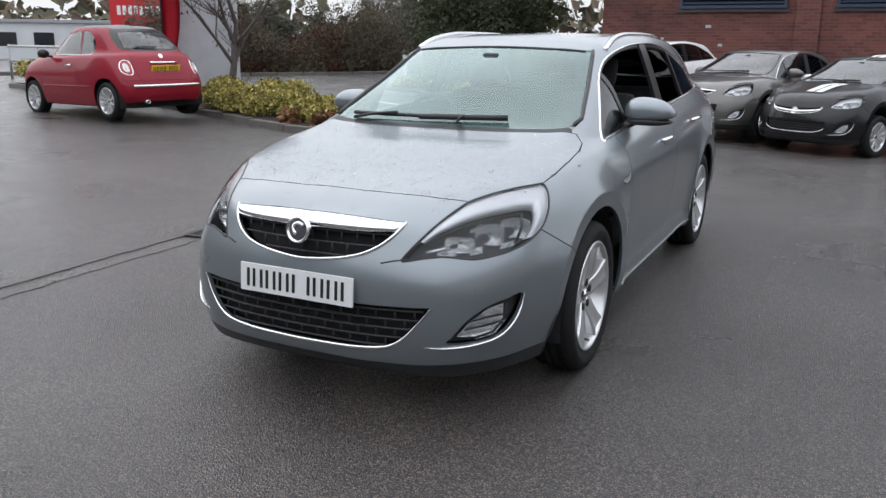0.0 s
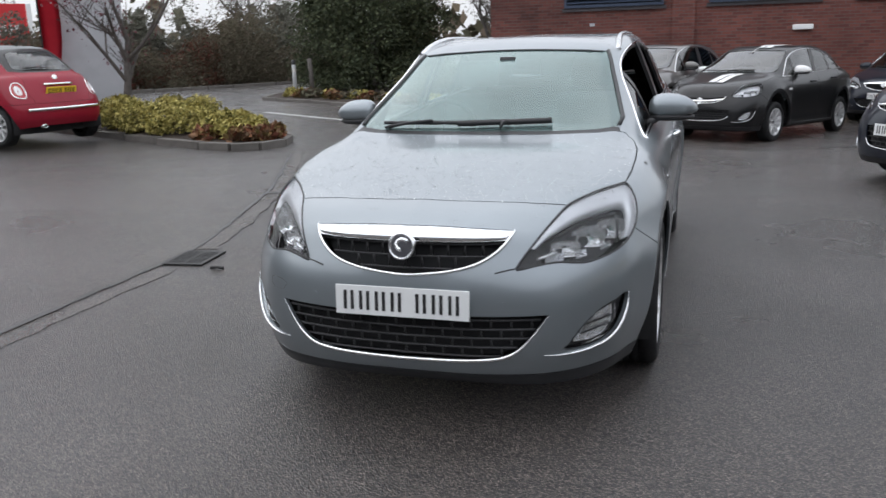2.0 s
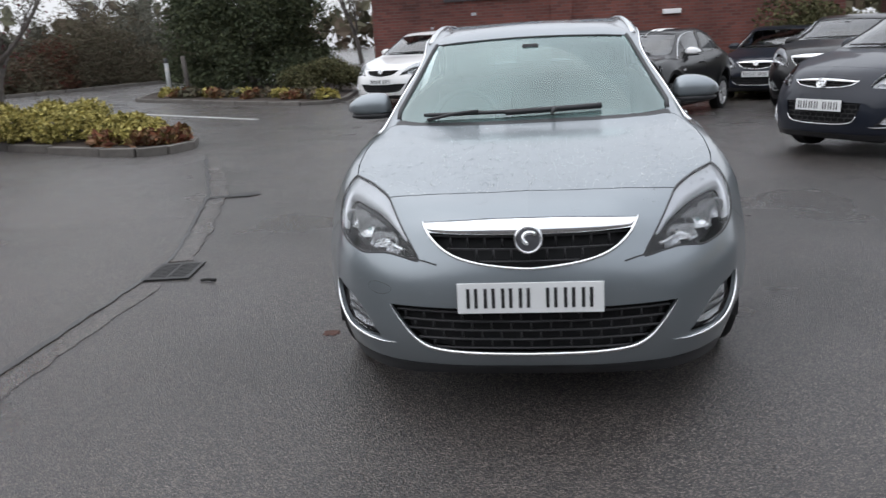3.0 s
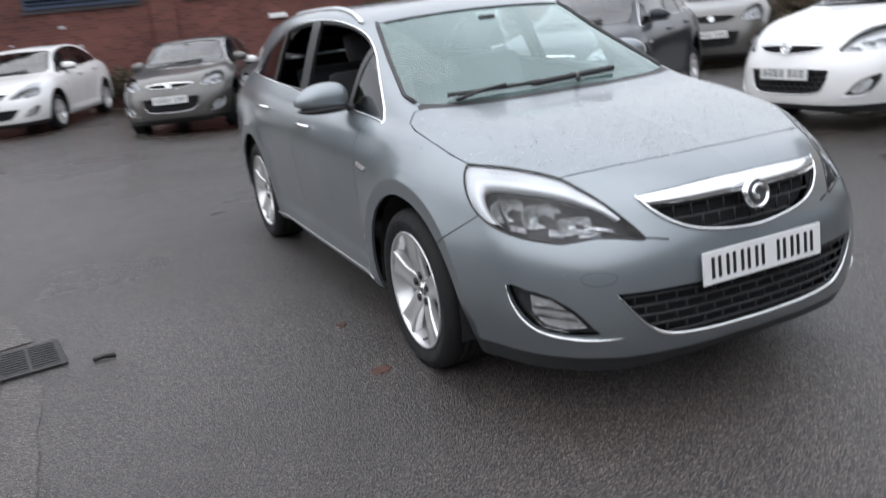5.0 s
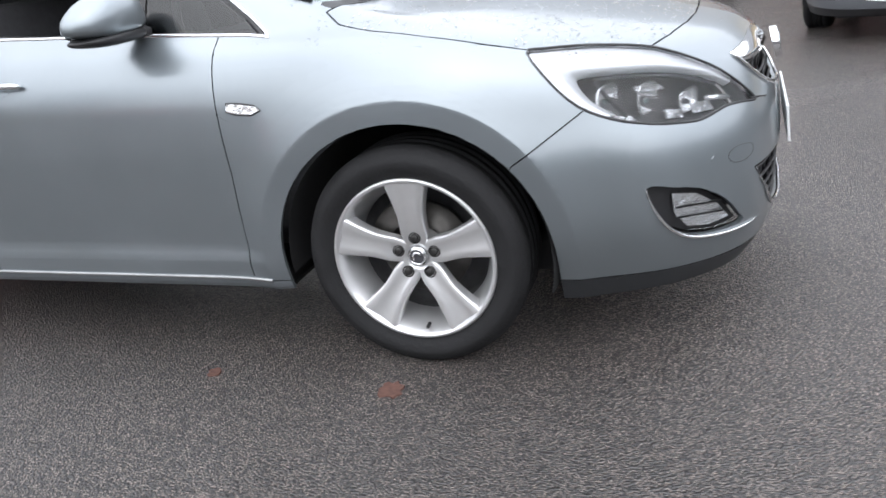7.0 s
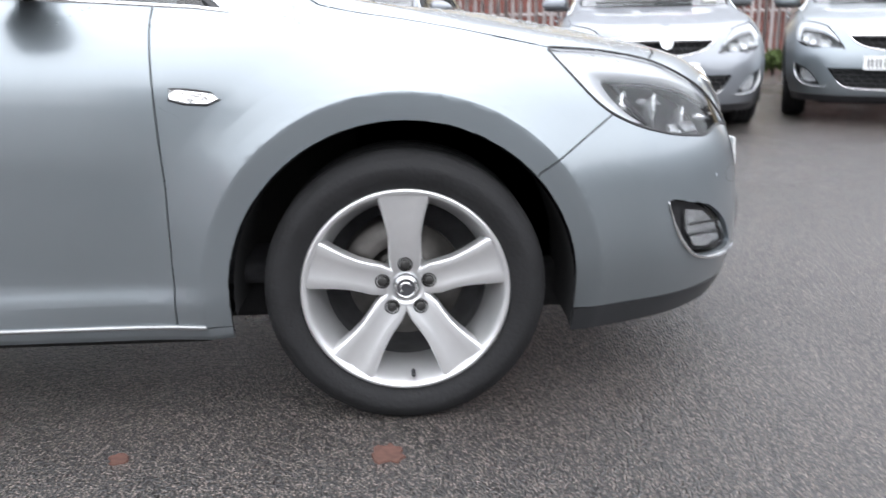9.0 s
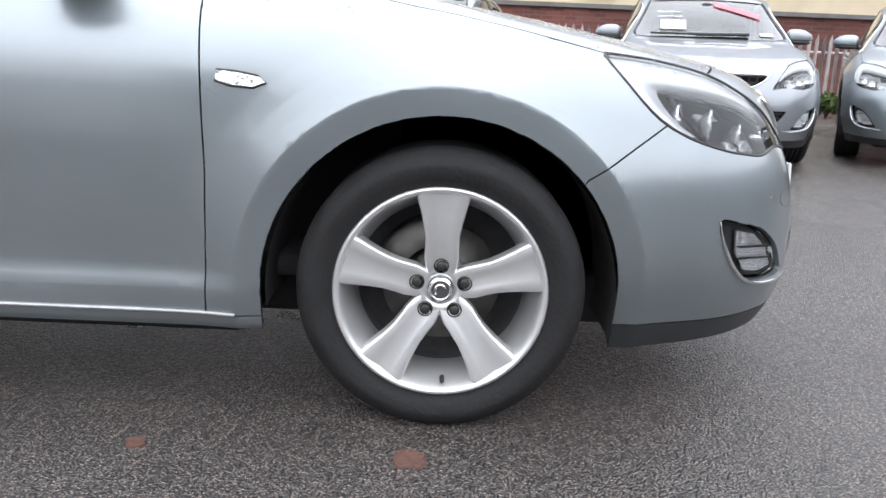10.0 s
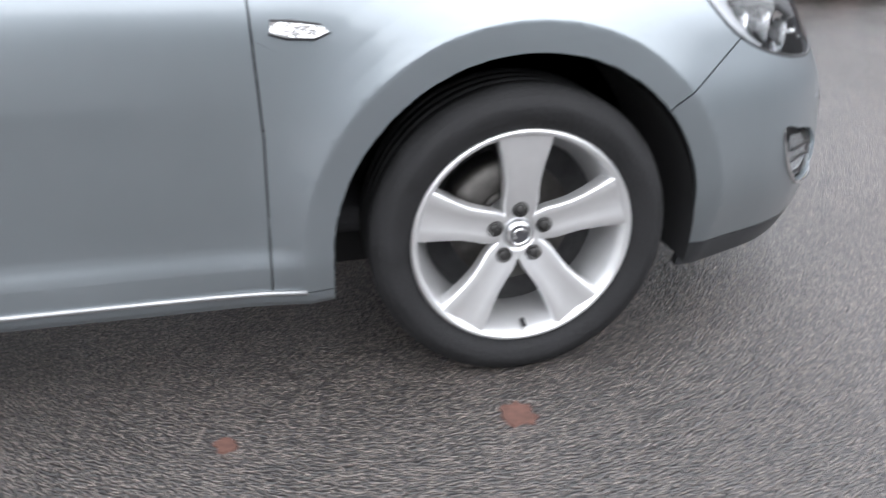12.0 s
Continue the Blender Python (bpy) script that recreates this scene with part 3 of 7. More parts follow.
def body_regions(cs, rs, nose=LARGE_NOSE):
    """The half body cut into panels: for each, points, normals and faces."""
    bm = body_half(cs, rs)
    layer = bm.faces.layers.int.new("region")
    C = CODES
    side = lambda m: m.x > .45
    for yc in (0, AXLE_R):
        cut(bm, layer, C["arch"], arch(yc), ALONG, UP, lambda m: m.x > .5 and m.z < .85)
        for r in (.445, .462, .474, .488, .51, .55, .60):
            cut(bm, layer, 0, arch(yc, r), ALONG, UP, lambda m: m.x > .5 and m.z < .95)
    for z in (.315, .34, .363, .375, .41):
        cut(bm, layer, 0, [(.42, z), (2.3, z), (2.3, z + .3), (.42, z + .3)], ALONG, UP, lambda m: m.x > .5 and m.z < .7)
    for v in bm.verts:
        v.co = flare(v.co)
    cut(bm, layer, C["window"], DLO, ALONG, UP, lambda m: m.x > .5 and m.y > .3 and m.z > .9)
    for name, a, b, c, d in (("quarterlight", .2, .2, .80, .80), ("pillar_a", .80, .80, .84, .84), ("pillar_b", 1.52, 1.56, 1.70, 1.66),
                             ("window_rear", 1.66, 1.70, 2.20, 2.25), ("pillar_c", 2.25, 2.20, 2.24, 2.29), ("quarter_glass", 2.29, 2.24, 3.2, 3.2)):
        cut(bm, layer, C[name], [(a, .9), (b, 1.5), (c, 1.5), (d, .9)], ALONG, UP, lambda m: m.x > .5 and m.y > .3 and m.z > .9 and m.z < 1.47, (C["window"],))
    cut(bm, layer, C["headlamp"], nose["lamp"], SLANT, UP, lambda m: m.y < -.2 and m.x > .2)
    cut(bm, layer, C["grille"], nose["grille"], ACROSS, UP, lambda m: m.y < -.7)
    cut(bm, layer, C["intake"], nose["intake"], ACROSS, UP, lambda m: m.y < -.7)
    cut(bm, layer, C["fog"], FOG, SLANT, UP, lambda m: m.y < -.4 and m.x > .3)
    cut(bm, layer, C["bonnet"], BONNET, ACROSS, ALONG, lambda m: m.z > .8 and m.y < .4)
    cut(bm, layer, C["windscreen"], SCREEN_OUT, ACROSS, UP, lambda m: m.z > 1.0 and m.y < 1.3 and m.x < .70)
    cut(bm, layer, C["rear_glass"], TAILGLASS, ACROSS, UP, lambda m: m.z > 1.1 and m.y > 2.6)
    cut(bm, layer, C["tail_lamp"], curve2([(3.36, .84), (3.31, .93), (3.30, 1.02), (3.36, 1.06), (3.55, 1.04), (3.6, .85), (3.45, .80)], 3), ALONG, UP,
        lambda m: m.x > .45 and m.y > 2.7)
    cut(bm, layer, C["cowl"], [(-.02, .09), (.67, .17), (.66, .26), (.60, .27), (-.02, .24)], ACROSS, ALONG, lambda m: m.z > 1.0 and m.y < .4 and m.x < .67)
    a, b, c, d = WELD_LINE
    cut(bm, layer, C["lip"], [(-1.2, .05), (-1.2, .252), (-.6, .252), (-.3, .255), (-.3, .05)], ALONG, UP, lambda m: m.y < -.2)
    cut(bm, layer, C["bumper"], [(-1.3, .2), (-1.3, .86), (-.60, .86), (c, d), (a, b), (-.25, .5), (-.25, .2)], ALONG, UP, lambda m: m.y < -.2)
    cut(bm, layer, C["bumper"], [(-.01, -1.3), (-.01, -.745), (.15, -.745), (.30, -.728), (.45, -.69), (.60, -.63), (.9, -.6), (.9, -1.3)], ACROSS, ALONG,
        lambda m: m.y < -.5)
    cut(bm, layer, C["sill"], [(.3, .1), (.3, .258), (2.4, .258), (2.4, .1)], ALONG, UP, side)
    cut(bm, layer, C["door_front"], DOOR_F, ALONG, UP, side)
    cut(bm, layer, C["door_rear"], DOOR_R, ALONG, UP, side)
    cut(bm, layer, C["rear_bumper"], [(3.0, .1), (3.05, .62), (4, .66), (4, .1)], ALONG, UP, lambda m: m.y > 2.7)
    return regions_of(bm, layer, C)


def regions_of(bm, layer, codes):
    bm.normal_update()
    regions = {}
    for name, code in codes.items():
        idx, pts, nor, faces = {}, [], [], []
        for f in bm.faces:
            if f[layer] != code:
                continue
            ring = []
            for v in f.verts:
                if v not in idx:
                    idx[v] = len(pts)
                    pts.append(v.co.copy())
                    nor.append(v.normal.copy())
                ring.append(idx[v])
            faces.append(ring)
        regions[name] = (pts, nor, faces)
    bm.free()
    return regions


def rim_of(pts, nor, faces):
    """The open border of a panel: its edges in the order of their faces, and the way inwards at each border point."""
    count = {}
    for ring in faces:
        for i, a in enumerate(ring):
            b = ring[(i + 1) % len(ring)]
            count[(a, b)] = count.get((a, b), 0) + 1
    border = [(a, b) for (a, b) in count if (b, a) not in count and not (abs(pts[a].x) < 1e-4 and abs(pts[b].x) < 1e-4)]
    inward = {}
    for a, b in border:
        w = nor[a].cross(pts[b] - pts[a])
        if w.length > 1e-9:
            w.normalize()
            for k in (a, b):
                inward[k] = inward.get(k, Vector()) + w
    return border, inward


def panel(name, regs, sides, mat, parent, warp, gap=.002, depth=.014, sink=0.0, label="", both=False):
    """A body panel as one mesh: its skin, with a turned-in edge. sides: (1,), (-1,) or (1, -1) for one that spans the middle."""
    V, N, F = [], [], []
    for s in sides:
        for reg in regs:
            pts, nor, faces = reg
            if not faces:
                continue
            border, inward = rim_of(pts, nor, faces)
            moved = []
            for i, p in enumerate(pts):
                q = p - nor[i] * sink
                if i in inward and inward[i].length > 1e-6:
                    step = inward[i].normalized() * gap
                    q = q + step
                    if abs(p.x) < 1e-4:
                        q.x = 0
                moved.append(q)
            base = len(V)
            for q, n in zip(moved, nor):
                V.append(Vector((q.x * s, q.y, q.z)))
                N.append(Vector((n.x * s, n.y, n.z)))
            for ring in faces:
                r = [base + i for i in ring]
                F.append(r if s > 0 else r[::-1])
            if depth:
                low = {}
                top = {}
                for a, b in border:
                    side_n = -(inward.get(a, Vector((0, 0, 1))))
                    side_n = side_n.normalized() if side_n.length > 1e-6 else nor[a]
                    for k in (a, b):
                        if k not in low:
                            q, d = moved[k], moved[k] - nor[k] * depth
                            top[k] = len(V)
                            V.append(Vector((q.x * s, q.y, q.z)))
                            N.append(Vector((side_n.x * s, side_n.y, side_n.z)))
                            low[k] = len(V)
                            V.append(Vector((d.x * s, d.y, d.z)))
                            N.append(Vector((side_n.x * s, side_n.y, side_n.z)))
                    r = [top[b], top[a], low[a], low[b]]
                    F.append(r if s > 0 else r[::-1])
    me = bpy.data.meshes.new(name)
    me.from_pydata([warp(v) for v in V], [], F)
    me.validate()
    me.polygons.foreach_set("use_smooth", [True] * len(me.polygons))
    if len(me.vertices) == len(N):
        me.normals_split_custom_set_from_vertices([n.normalized() if n.length > 1e-6 else Vector((0, 0, 1)) for n in N])
    return hang(name, me, mat, parent, label)


def on_surface(bvh, p, d):
    hit = bvh.ray_cast(Vector(p), Vector(d))
    if hit[0] is None:
        hit = bvh.find_nearest(Vector(p) + Vector(d) * 2.2)
    return hit[0], hit[1]


from mathutils.bvhtree import BVHTree

FINE = body_regions(6, 5)
COARSE = body_regions(3, 3)
SMALL_BODY = body_regions(3, 3, SMALL_NOSE)
LOW_BODY = body_regions(3, 3, LOW_NOSE)


def bvh_of(regs):
    V, F = [], []
    for pts, nor, faces in regs.values():
        b = len(V)
        V += pts
        F += [[b + i for i in r] for r in faces]
    return BVHTree.FromPolygons(V, F)


SKIN = bvh_of(FINE)


def skin_x(y, z, out=0.0):
    """A point on the body's side."""
    p, n = on_surface(SKIN, (2, y, z), (-1, 0, 0))
    return p + n * out


def skin_front(x, z, out=0.0):
    p, n = on_surface(SKIN, (x, -3, z), (0, 1, 0))
    return p + n * out


def skin_slant(u, z, out=0.0):
    """A point at u along the front corner."""
    way = Vector((-.825, .565, 0))
    p, n = on_surface(SKIN, SLANT * u + UP * z - way * 3, way)
    return p + n * out


def mirrored(points, s):
    return [Vector((p.x * s, p.y, p.z)) for p in points]


# ---- wheels ----
def tyre_mesh(R, rim, w):
    h = w / 2
    prof = [(rim - .006, -h * .84), (rim + .02, -h * .97), (rim + (R - rim) * .5, -h), (R - .026, -h * .96), (R - .008, -h * .84), (R, -h * .66)]
    for g in (-.36, -.02, .32):
        prof += [(R, h * g - .006), (R - .008, h * g - .004), (R - .008, h * g + .004), (R, h * g + .006)]
    prof += [(R, h * .66), (R - .008, h * .84), (R - .018, h * .91), (R - .020, h * .935), (R - .028, h * .96), (rim + (R - rim) * .62, h), (rim + (R - rim) * .5, h * 1.005),
             (rim + .024, h * .975), (rim + .018, h * .94), (rim - .004, h * .86)]
    bm = lathe(prof, 72)
    for v in bm.verts:
        if v.co.z < -(R - .007):
            v.co.z = -(R - .007)
    return bm


def spoke_mesh(rim, face, twist=1.0, wide=1.0, n=5, start=math.pi / 2):
    """n spokes, narrow at the hub and wide at the rim, with turned edges and a shallow channel."""
    bm = bmesh.new()
    rs = [.036, .055, .075, .10, .13, .16, .19, .215, rim - .004]
    ws = [.030, .037, .0405, .0395, .040, .045, .052, .059, .063]
    across = [(-1.0, -.045), (-1.0, -.012), (-.95, -.004), (-.86, 0), (-.45, -.006), (0, -.0105), (.45, -.006), (.86, 0), (.95, -.004), (1.0, -.012), (1.0, -.045)]
    for k in range(n):
        a = start + 2 * math.pi * k / n
        rot = Matrix.Rotation(a, 4, "X")
        rows = []
        for r, w in zip(rs, ws):
            f = min(1, max(0, (r - .036) / (rim - .036)))
            x = face - .030 * (1 - f) ** 2 + .006 * f ** 3
            rows.append([bm.verts.new(rot @ Vector((x + d * (.55 + .45 * f), r, t * w * wide))) for t, d in across])
        for i in range(len(rows) - 1):
            for j in range(len(across) - 1):
                bm.faces.new((rows[i][j], rows[i + 1][j], rows[i + 1][j + 1], rows[i][j + 1]))
    bmesh.ops.recalc_face_normals(bm, faces=bm.faces)
    return bm


def build_wheel(parent, m, R, rim, w, style="five", detail=True, tag="", brake=True):
    """A road wheel about the x axis, its outer side towards +x."""
    h = w / 2

    def put(name, bm, mat, under, label="", smooth=True):
        return part(name, bm, mat, under, label, smooth)

    hub = part("wheel", lathe([(.001, h * .62), (.026, h * .62), (.030, h * .60), (.031, h * .50)], 32), SATIN, parent, tag)
    hub.matrix_local = m
    put("tyre", tyre_mesh(R, rim, w), RUBBER, hub)
    put("rim_lip", lathe([(rim - .004, h * .80), (rim + .001, h * .90), (rim - .003, h * .945), (rim - .009, h * .94), (rim - .014, h * .88), (rim - .022, h * .72), (rim - .034, h * .45), (rim - .046, h * .12), (rim - .047, -h * .1)], 72),
        ALLOY, hub)
    put("barrel", lathe([(rim - .047, -h * .08), (rim - .048, -h * .85), (.02, -h * .85)], 48), ALLOY_IN, hub)
    if style == "five":
        put("spokes", spoke_mesh(rim - .003, h * .86), ALLOY, hub)
    elif style == "multi":
        put("spokes", spoke_mesh(rim - .012, h * .86, n=10, wide=.42), ALLOY, hub)
    else:
        put("spokes", spoke_mesh(rim - .012, h * .86, n=5, wide=.62), ALLOY, hub)
    put("hub_face", lathe([(.031, h * .50), (.034, h * .56), (.045, h * .60), (.058, h * .60), (.064, h * .54), (.068, h * .40), (.070, h * .1)], 40), ALLOY, hub)
    if brake:
        put("brake_disc", lathe([(.06, h * .05), (.085, h * .05), (.088, -h * .02), (.142, -h * .02), (.142, -h * .22), (.06, -h * .22)], 48), STEEL, hub)
    if detail:
        for k in range(5):
            a = math.pi / 2 + 2 * math.pi * k / 5
            put("wheel_bolt", lathe([(.0005, h * .68), (.0095, h * .68), (.0118, h * .66), (.012, h * .60), (.0148, h * .60), (.0148, h * .645), (.0165, h * .66), (.018, h * .64), (.0185, h * .4)], 18,
                                    Matrix.Translation((0, .0585 * math.cos(a), .0585 * math.sin(a)))), BOLT, hub, "dark steel wheel bolt")
        put("cap_ring", lathe([(.021, h * .625), (.022, h * .655), (.025, h * .655), (.026, h * .625)], 32), CHROME, hub)
        bm = lathe([(.0005, h * .63), (.0205, h * .632)], 24)
        put("cap_disc", bm, CAR_BADGE, hub)
        bm = tube([(h * .645, .013 * math.cos(a), .013 * math.sin(a)) for a in np.linspace(.4, 3.9, 9)], .0035, 6)
        put("cap_emblem", bm, CHROME, hub)
        bm = lathe([(.0005, .010), (.0045, .010), (.0055, .006), (.0055, -.012)], 12,
                   Matrix.Translation((h * .76, .012, -(rim - .032))) @ Matrix.Rotation(radians(10), 4, "Y"))
        put("valve", bm, PLASTIC, hub)
        bm = bmesh.new()
        for a0 in (2.35,):
            lathe([(.10, h * .28), (.16, h * .28), (.165, h * .1), (.165, -h * .4), (.10, -h * .4)], 10, Matrix.Rotation(a0, 4, "X"), bm, (-.55, .55))
        put("brake_caliper", bm, STEEL, hub)
    return hub


# ---- pieces that sit on the body's skin ----
def patch(name, outline, mat, parent, warp, s, out=.004, depth=.012, where=skin_x, label=""):
    """A raised piece with the outline given on the skin."""
    bm = bmesh.new()
    top = [where(a, b, out) for a, b in outline]
    low = [where(a, b, out - depth) for a, b in outline]
    V = [bm.verts.new(warp(Vector((p.x * s, p.y, p.z)))) for p in top]
    W = [bm.verts.new(warp(Vector((p.x * s, p.y, p.z)))) for p in low]
    f = [bm.faces.new(V)]
    n = len(V)
    for i in range(n):
        bm.faces.new((V[i], W[i], W[(i + 1) % n], V[(i + 1) % n]))
    bmesh.ops.recalc_face_normals(bm, faces=bm.faces)
    return part(name, bm, mat, parent, label, False)


def band(name, top, low, mat, parent, warp, s, out, deep):
    """A strip on the front corner's skin between two lines (u, z), its lower edge turned in."""
    bm = bmesh.new()
    rows = []
    for a, b in zip(curve2(top, 4, False), curve2(low, 4, False)):
        pts = [skin_slant(*a, out), skin_slant((a[0] + b[0]) / 2, (a[1] + b[1]) / 2, out), skin_slant(*b, out), skin_slant(*b, deep)]
        rows.append([bm.verts.new(warp(Vector((p.x * s, p.y, p.z)))) for p in pts])
    for a, b in zip(rows, rows[1:]):
        for j in range(3):
            bm.faces.new((a[j], b[j], b[j + 1], a[j + 1]))
    bmesh.ops.recalc_face_normals(bm, faces=bm.faces)
    return part(name, bm, mat, parent)


def skin_bar(name, pts, r, mat, parent, warp, s, flat=1.0, closed=False, segs=8, label="", taper=False, up=(0, 0, 1)):
    pts = [warp(Vector((p.x * s, p.y, p.z))) for p in pts]
    bm = tube(pts, r, segs, closed, None, flat, taper, up)
    bmesh.ops.recalc_face_normals(bm, faces=bm.faces)
    return part(name, bm, mat, parent, label)


def bars_in(outline, rows, cols, inset, r, sink):
    """Crossing bars of a grille, kept inside an outline (x, z) on the nose."""
    bm = bmesh.new()
    zs = [p[1] for p in outline]
    z0, z1 = min(zs), max(zs)
    full = outline + [(-a, b) for a, b in outline[::-1]]
    levels = [z0 + (z1 - z0) * (k + .5) / rows for k in range(rows)]
    for z in levels:
        run = [x for x in np.linspace(-.56, .56, 57) if inside(x, z, full)]
        if len(run) > 2:
            pts = []
            for x in run:
                p = skin_front(abs(x), z)
                pts.append(Vector((x, p.y + sink, z)))
            tube(pts, r, 6, bm=bm, flat=.8)
    for k in range(rows + 1):
        za, zb = z0 + (z1 - z0) * (k - .5) / rows, z0 + (z1 - z0) * (k + .5) / rows
        for c in range(cols):
            x = -.54 + 1.08 * (c + (.5 if k % 2 else 0)) / cols
            if inside(x, za, full) and inside(x, zb, full):
                y = skin_front(abs(x), (za + zb) / 2).y + sink + .004
                tube([Vector((x, y, za)), Vector((x, y, zb))], r * .8, 6, bm=bm)
    bmesh.ops.recalc_face_normals(bm, faces=bm.faces)
    return bm


def bowl(m, r, deep=.05):
    bm = lathe([(.004, -deep), (r * .3, -deep * .95), (r * .6, -deep * .75), (r * .85, -deep * .38), (r, 0), (r + .003, .001), (r + .004, -.004)], 20)
    for v in bm.verts:
        a = math.atan2(v.co.z, v.co.y)
        k = max(abs(math.cos(a)), abs(math.sin(a))) ** -.75
        v.co.y, v.co.z = v.co.y * k, v.co.z * k
    bmesh.ops.transform(bm, matrix=m, verts=bm.verts)
    return bm


def face_to(p, way):
    """A pose at p whose x axis points along way."""
    return Matrix.Translation(p) @ Vector(way).normalized().to_track_quat("X", "Z").to_matrix().to_4x4()


def build_mirror(parent, cap_mat, warp, s):
    """A door mirror: painted cap, black foot and the glass."""
    def shape(c, sx, sy, sz, flat_back, low):
        bm = bmesh.new()
        bmesh.ops.create_uvsphere(bm, u_segments=24, v_segments=14, radius=1)
        for v in bm.verts:
            x, y, z = v.co
            p = 3.0
            l = (abs(x) ** p + abs(y) ** p + abs(z) ** p) ** (1 / p)
            x, y, z = x / l, y / l, z / l
            if y > 0:
                y *= flat_back
            if z < 0:
                z *= low
            z *= 1 - .38 * max(0, x) ** 2 - (.12 * x if z > 0 else 0)
            y += .25 * x * abs(x)
            q = Vector((c[0] + sx * x, c[1] + sy * y, c[2] + sz * z))
            v.co = warp(Vector((q.x * s, q.y, q.z)))
        bmesh.ops.recalc_face_normals(bm, faces=bm.faces)
        return bm
    cx, cy, cz = (.885, .86, 1.075) if s > 0 else (.912, .83, 1.062)
    cap = part("door_mirror", shape((cx, cy, cz), .126, .080, .084, .55, .42), cap_mat, parent, "painted door mirror cap over a black foot")
    part("mirror_base", shape((cx - .005, cy + .002, cz - .037), .116, .076, .022, .6, 1), PLASTIC, cap)
    skin_bar("mirror_arm", [Vector((.82, .83, 1.04)), Vector((.785, .81, 1.022)), Vector((.75, .79, 1.01))], .026, PLASTIC, cap, warp, s, .8)
    bm = bmesh.new()
    bmesh.ops.create_circle(bm, cap_ends=True, segments=24, radius=1)
    for v in bm.verts:
        q = Vector((cx + .092 * v.co.x, cy + .045 + .02 * v.co.x, cz + .002 + .052 * v.co.y))
        v.co = warp(Vector((q.x * s, q.y, q.z)))
    part("mirror_glass", bm, MIRROR, cap)
    return cap


def plate_part(parent, m, mat, bars="dark characters"):
    bm = bmesh.new()
    add_box(bm, -.26, .26, -.004, .004, -.0555, .0555, None, .002)
    pl = part("number_plate", bm, mat, parent, "white number plate with dark bars" if mat is PLATE_WHITE else "yellow number plate with dark bars", False)
    pl.matrix_local = m
    x = -.207
    for k in range(7):
        if k == 4:
            x += .034
        bm = bmesh.new()
        for dx in (-.014, .014):
            add_box(bm, x + dx - .006, x + dx + .006, -.0062, -.004, -.036, .036)
        part("plate_bar", bm, PLATE_INK, pl, "", False)
        x += .0625
    return pl


def build_seat(parent, x, y, warp, wide=.25):
    def soft(x0, x1, y0, y1, z0, z1, lean=0.0, bev=.05):
        bm = bmesh.new()
        add_box(bm, x0, x1, y0, y1, z0, z1, None, bev)
        for v in bm.verts:
            v.co.y += lean * (v.co.z - z0)
            v.co = warp(v.co)
        return bm
    seat = part("seat", soft(x - wide, x + wide, y - .30, y + .25, .42, .60), CLOTH, parent)
    part("seat_back", soft(x - wide * .95, x + wide * .95, y + .16, y + .32, .55, 1.13, .3), CLOTH, seat)
    part("headrest", soft(x - .13, x + .13, y + .30, y + .40, 1.17, 1.34, .3, .04), CLOTH, seat)
    return seat


# ---- a whole car ----
ALL_PAINT = ("shell", "bonnet", "bumper", "door_front", "door_rear", "sill", "rear_bumper", "lip", "cowl", "tail_lamp")


def straight(v):
    return Vector(v)


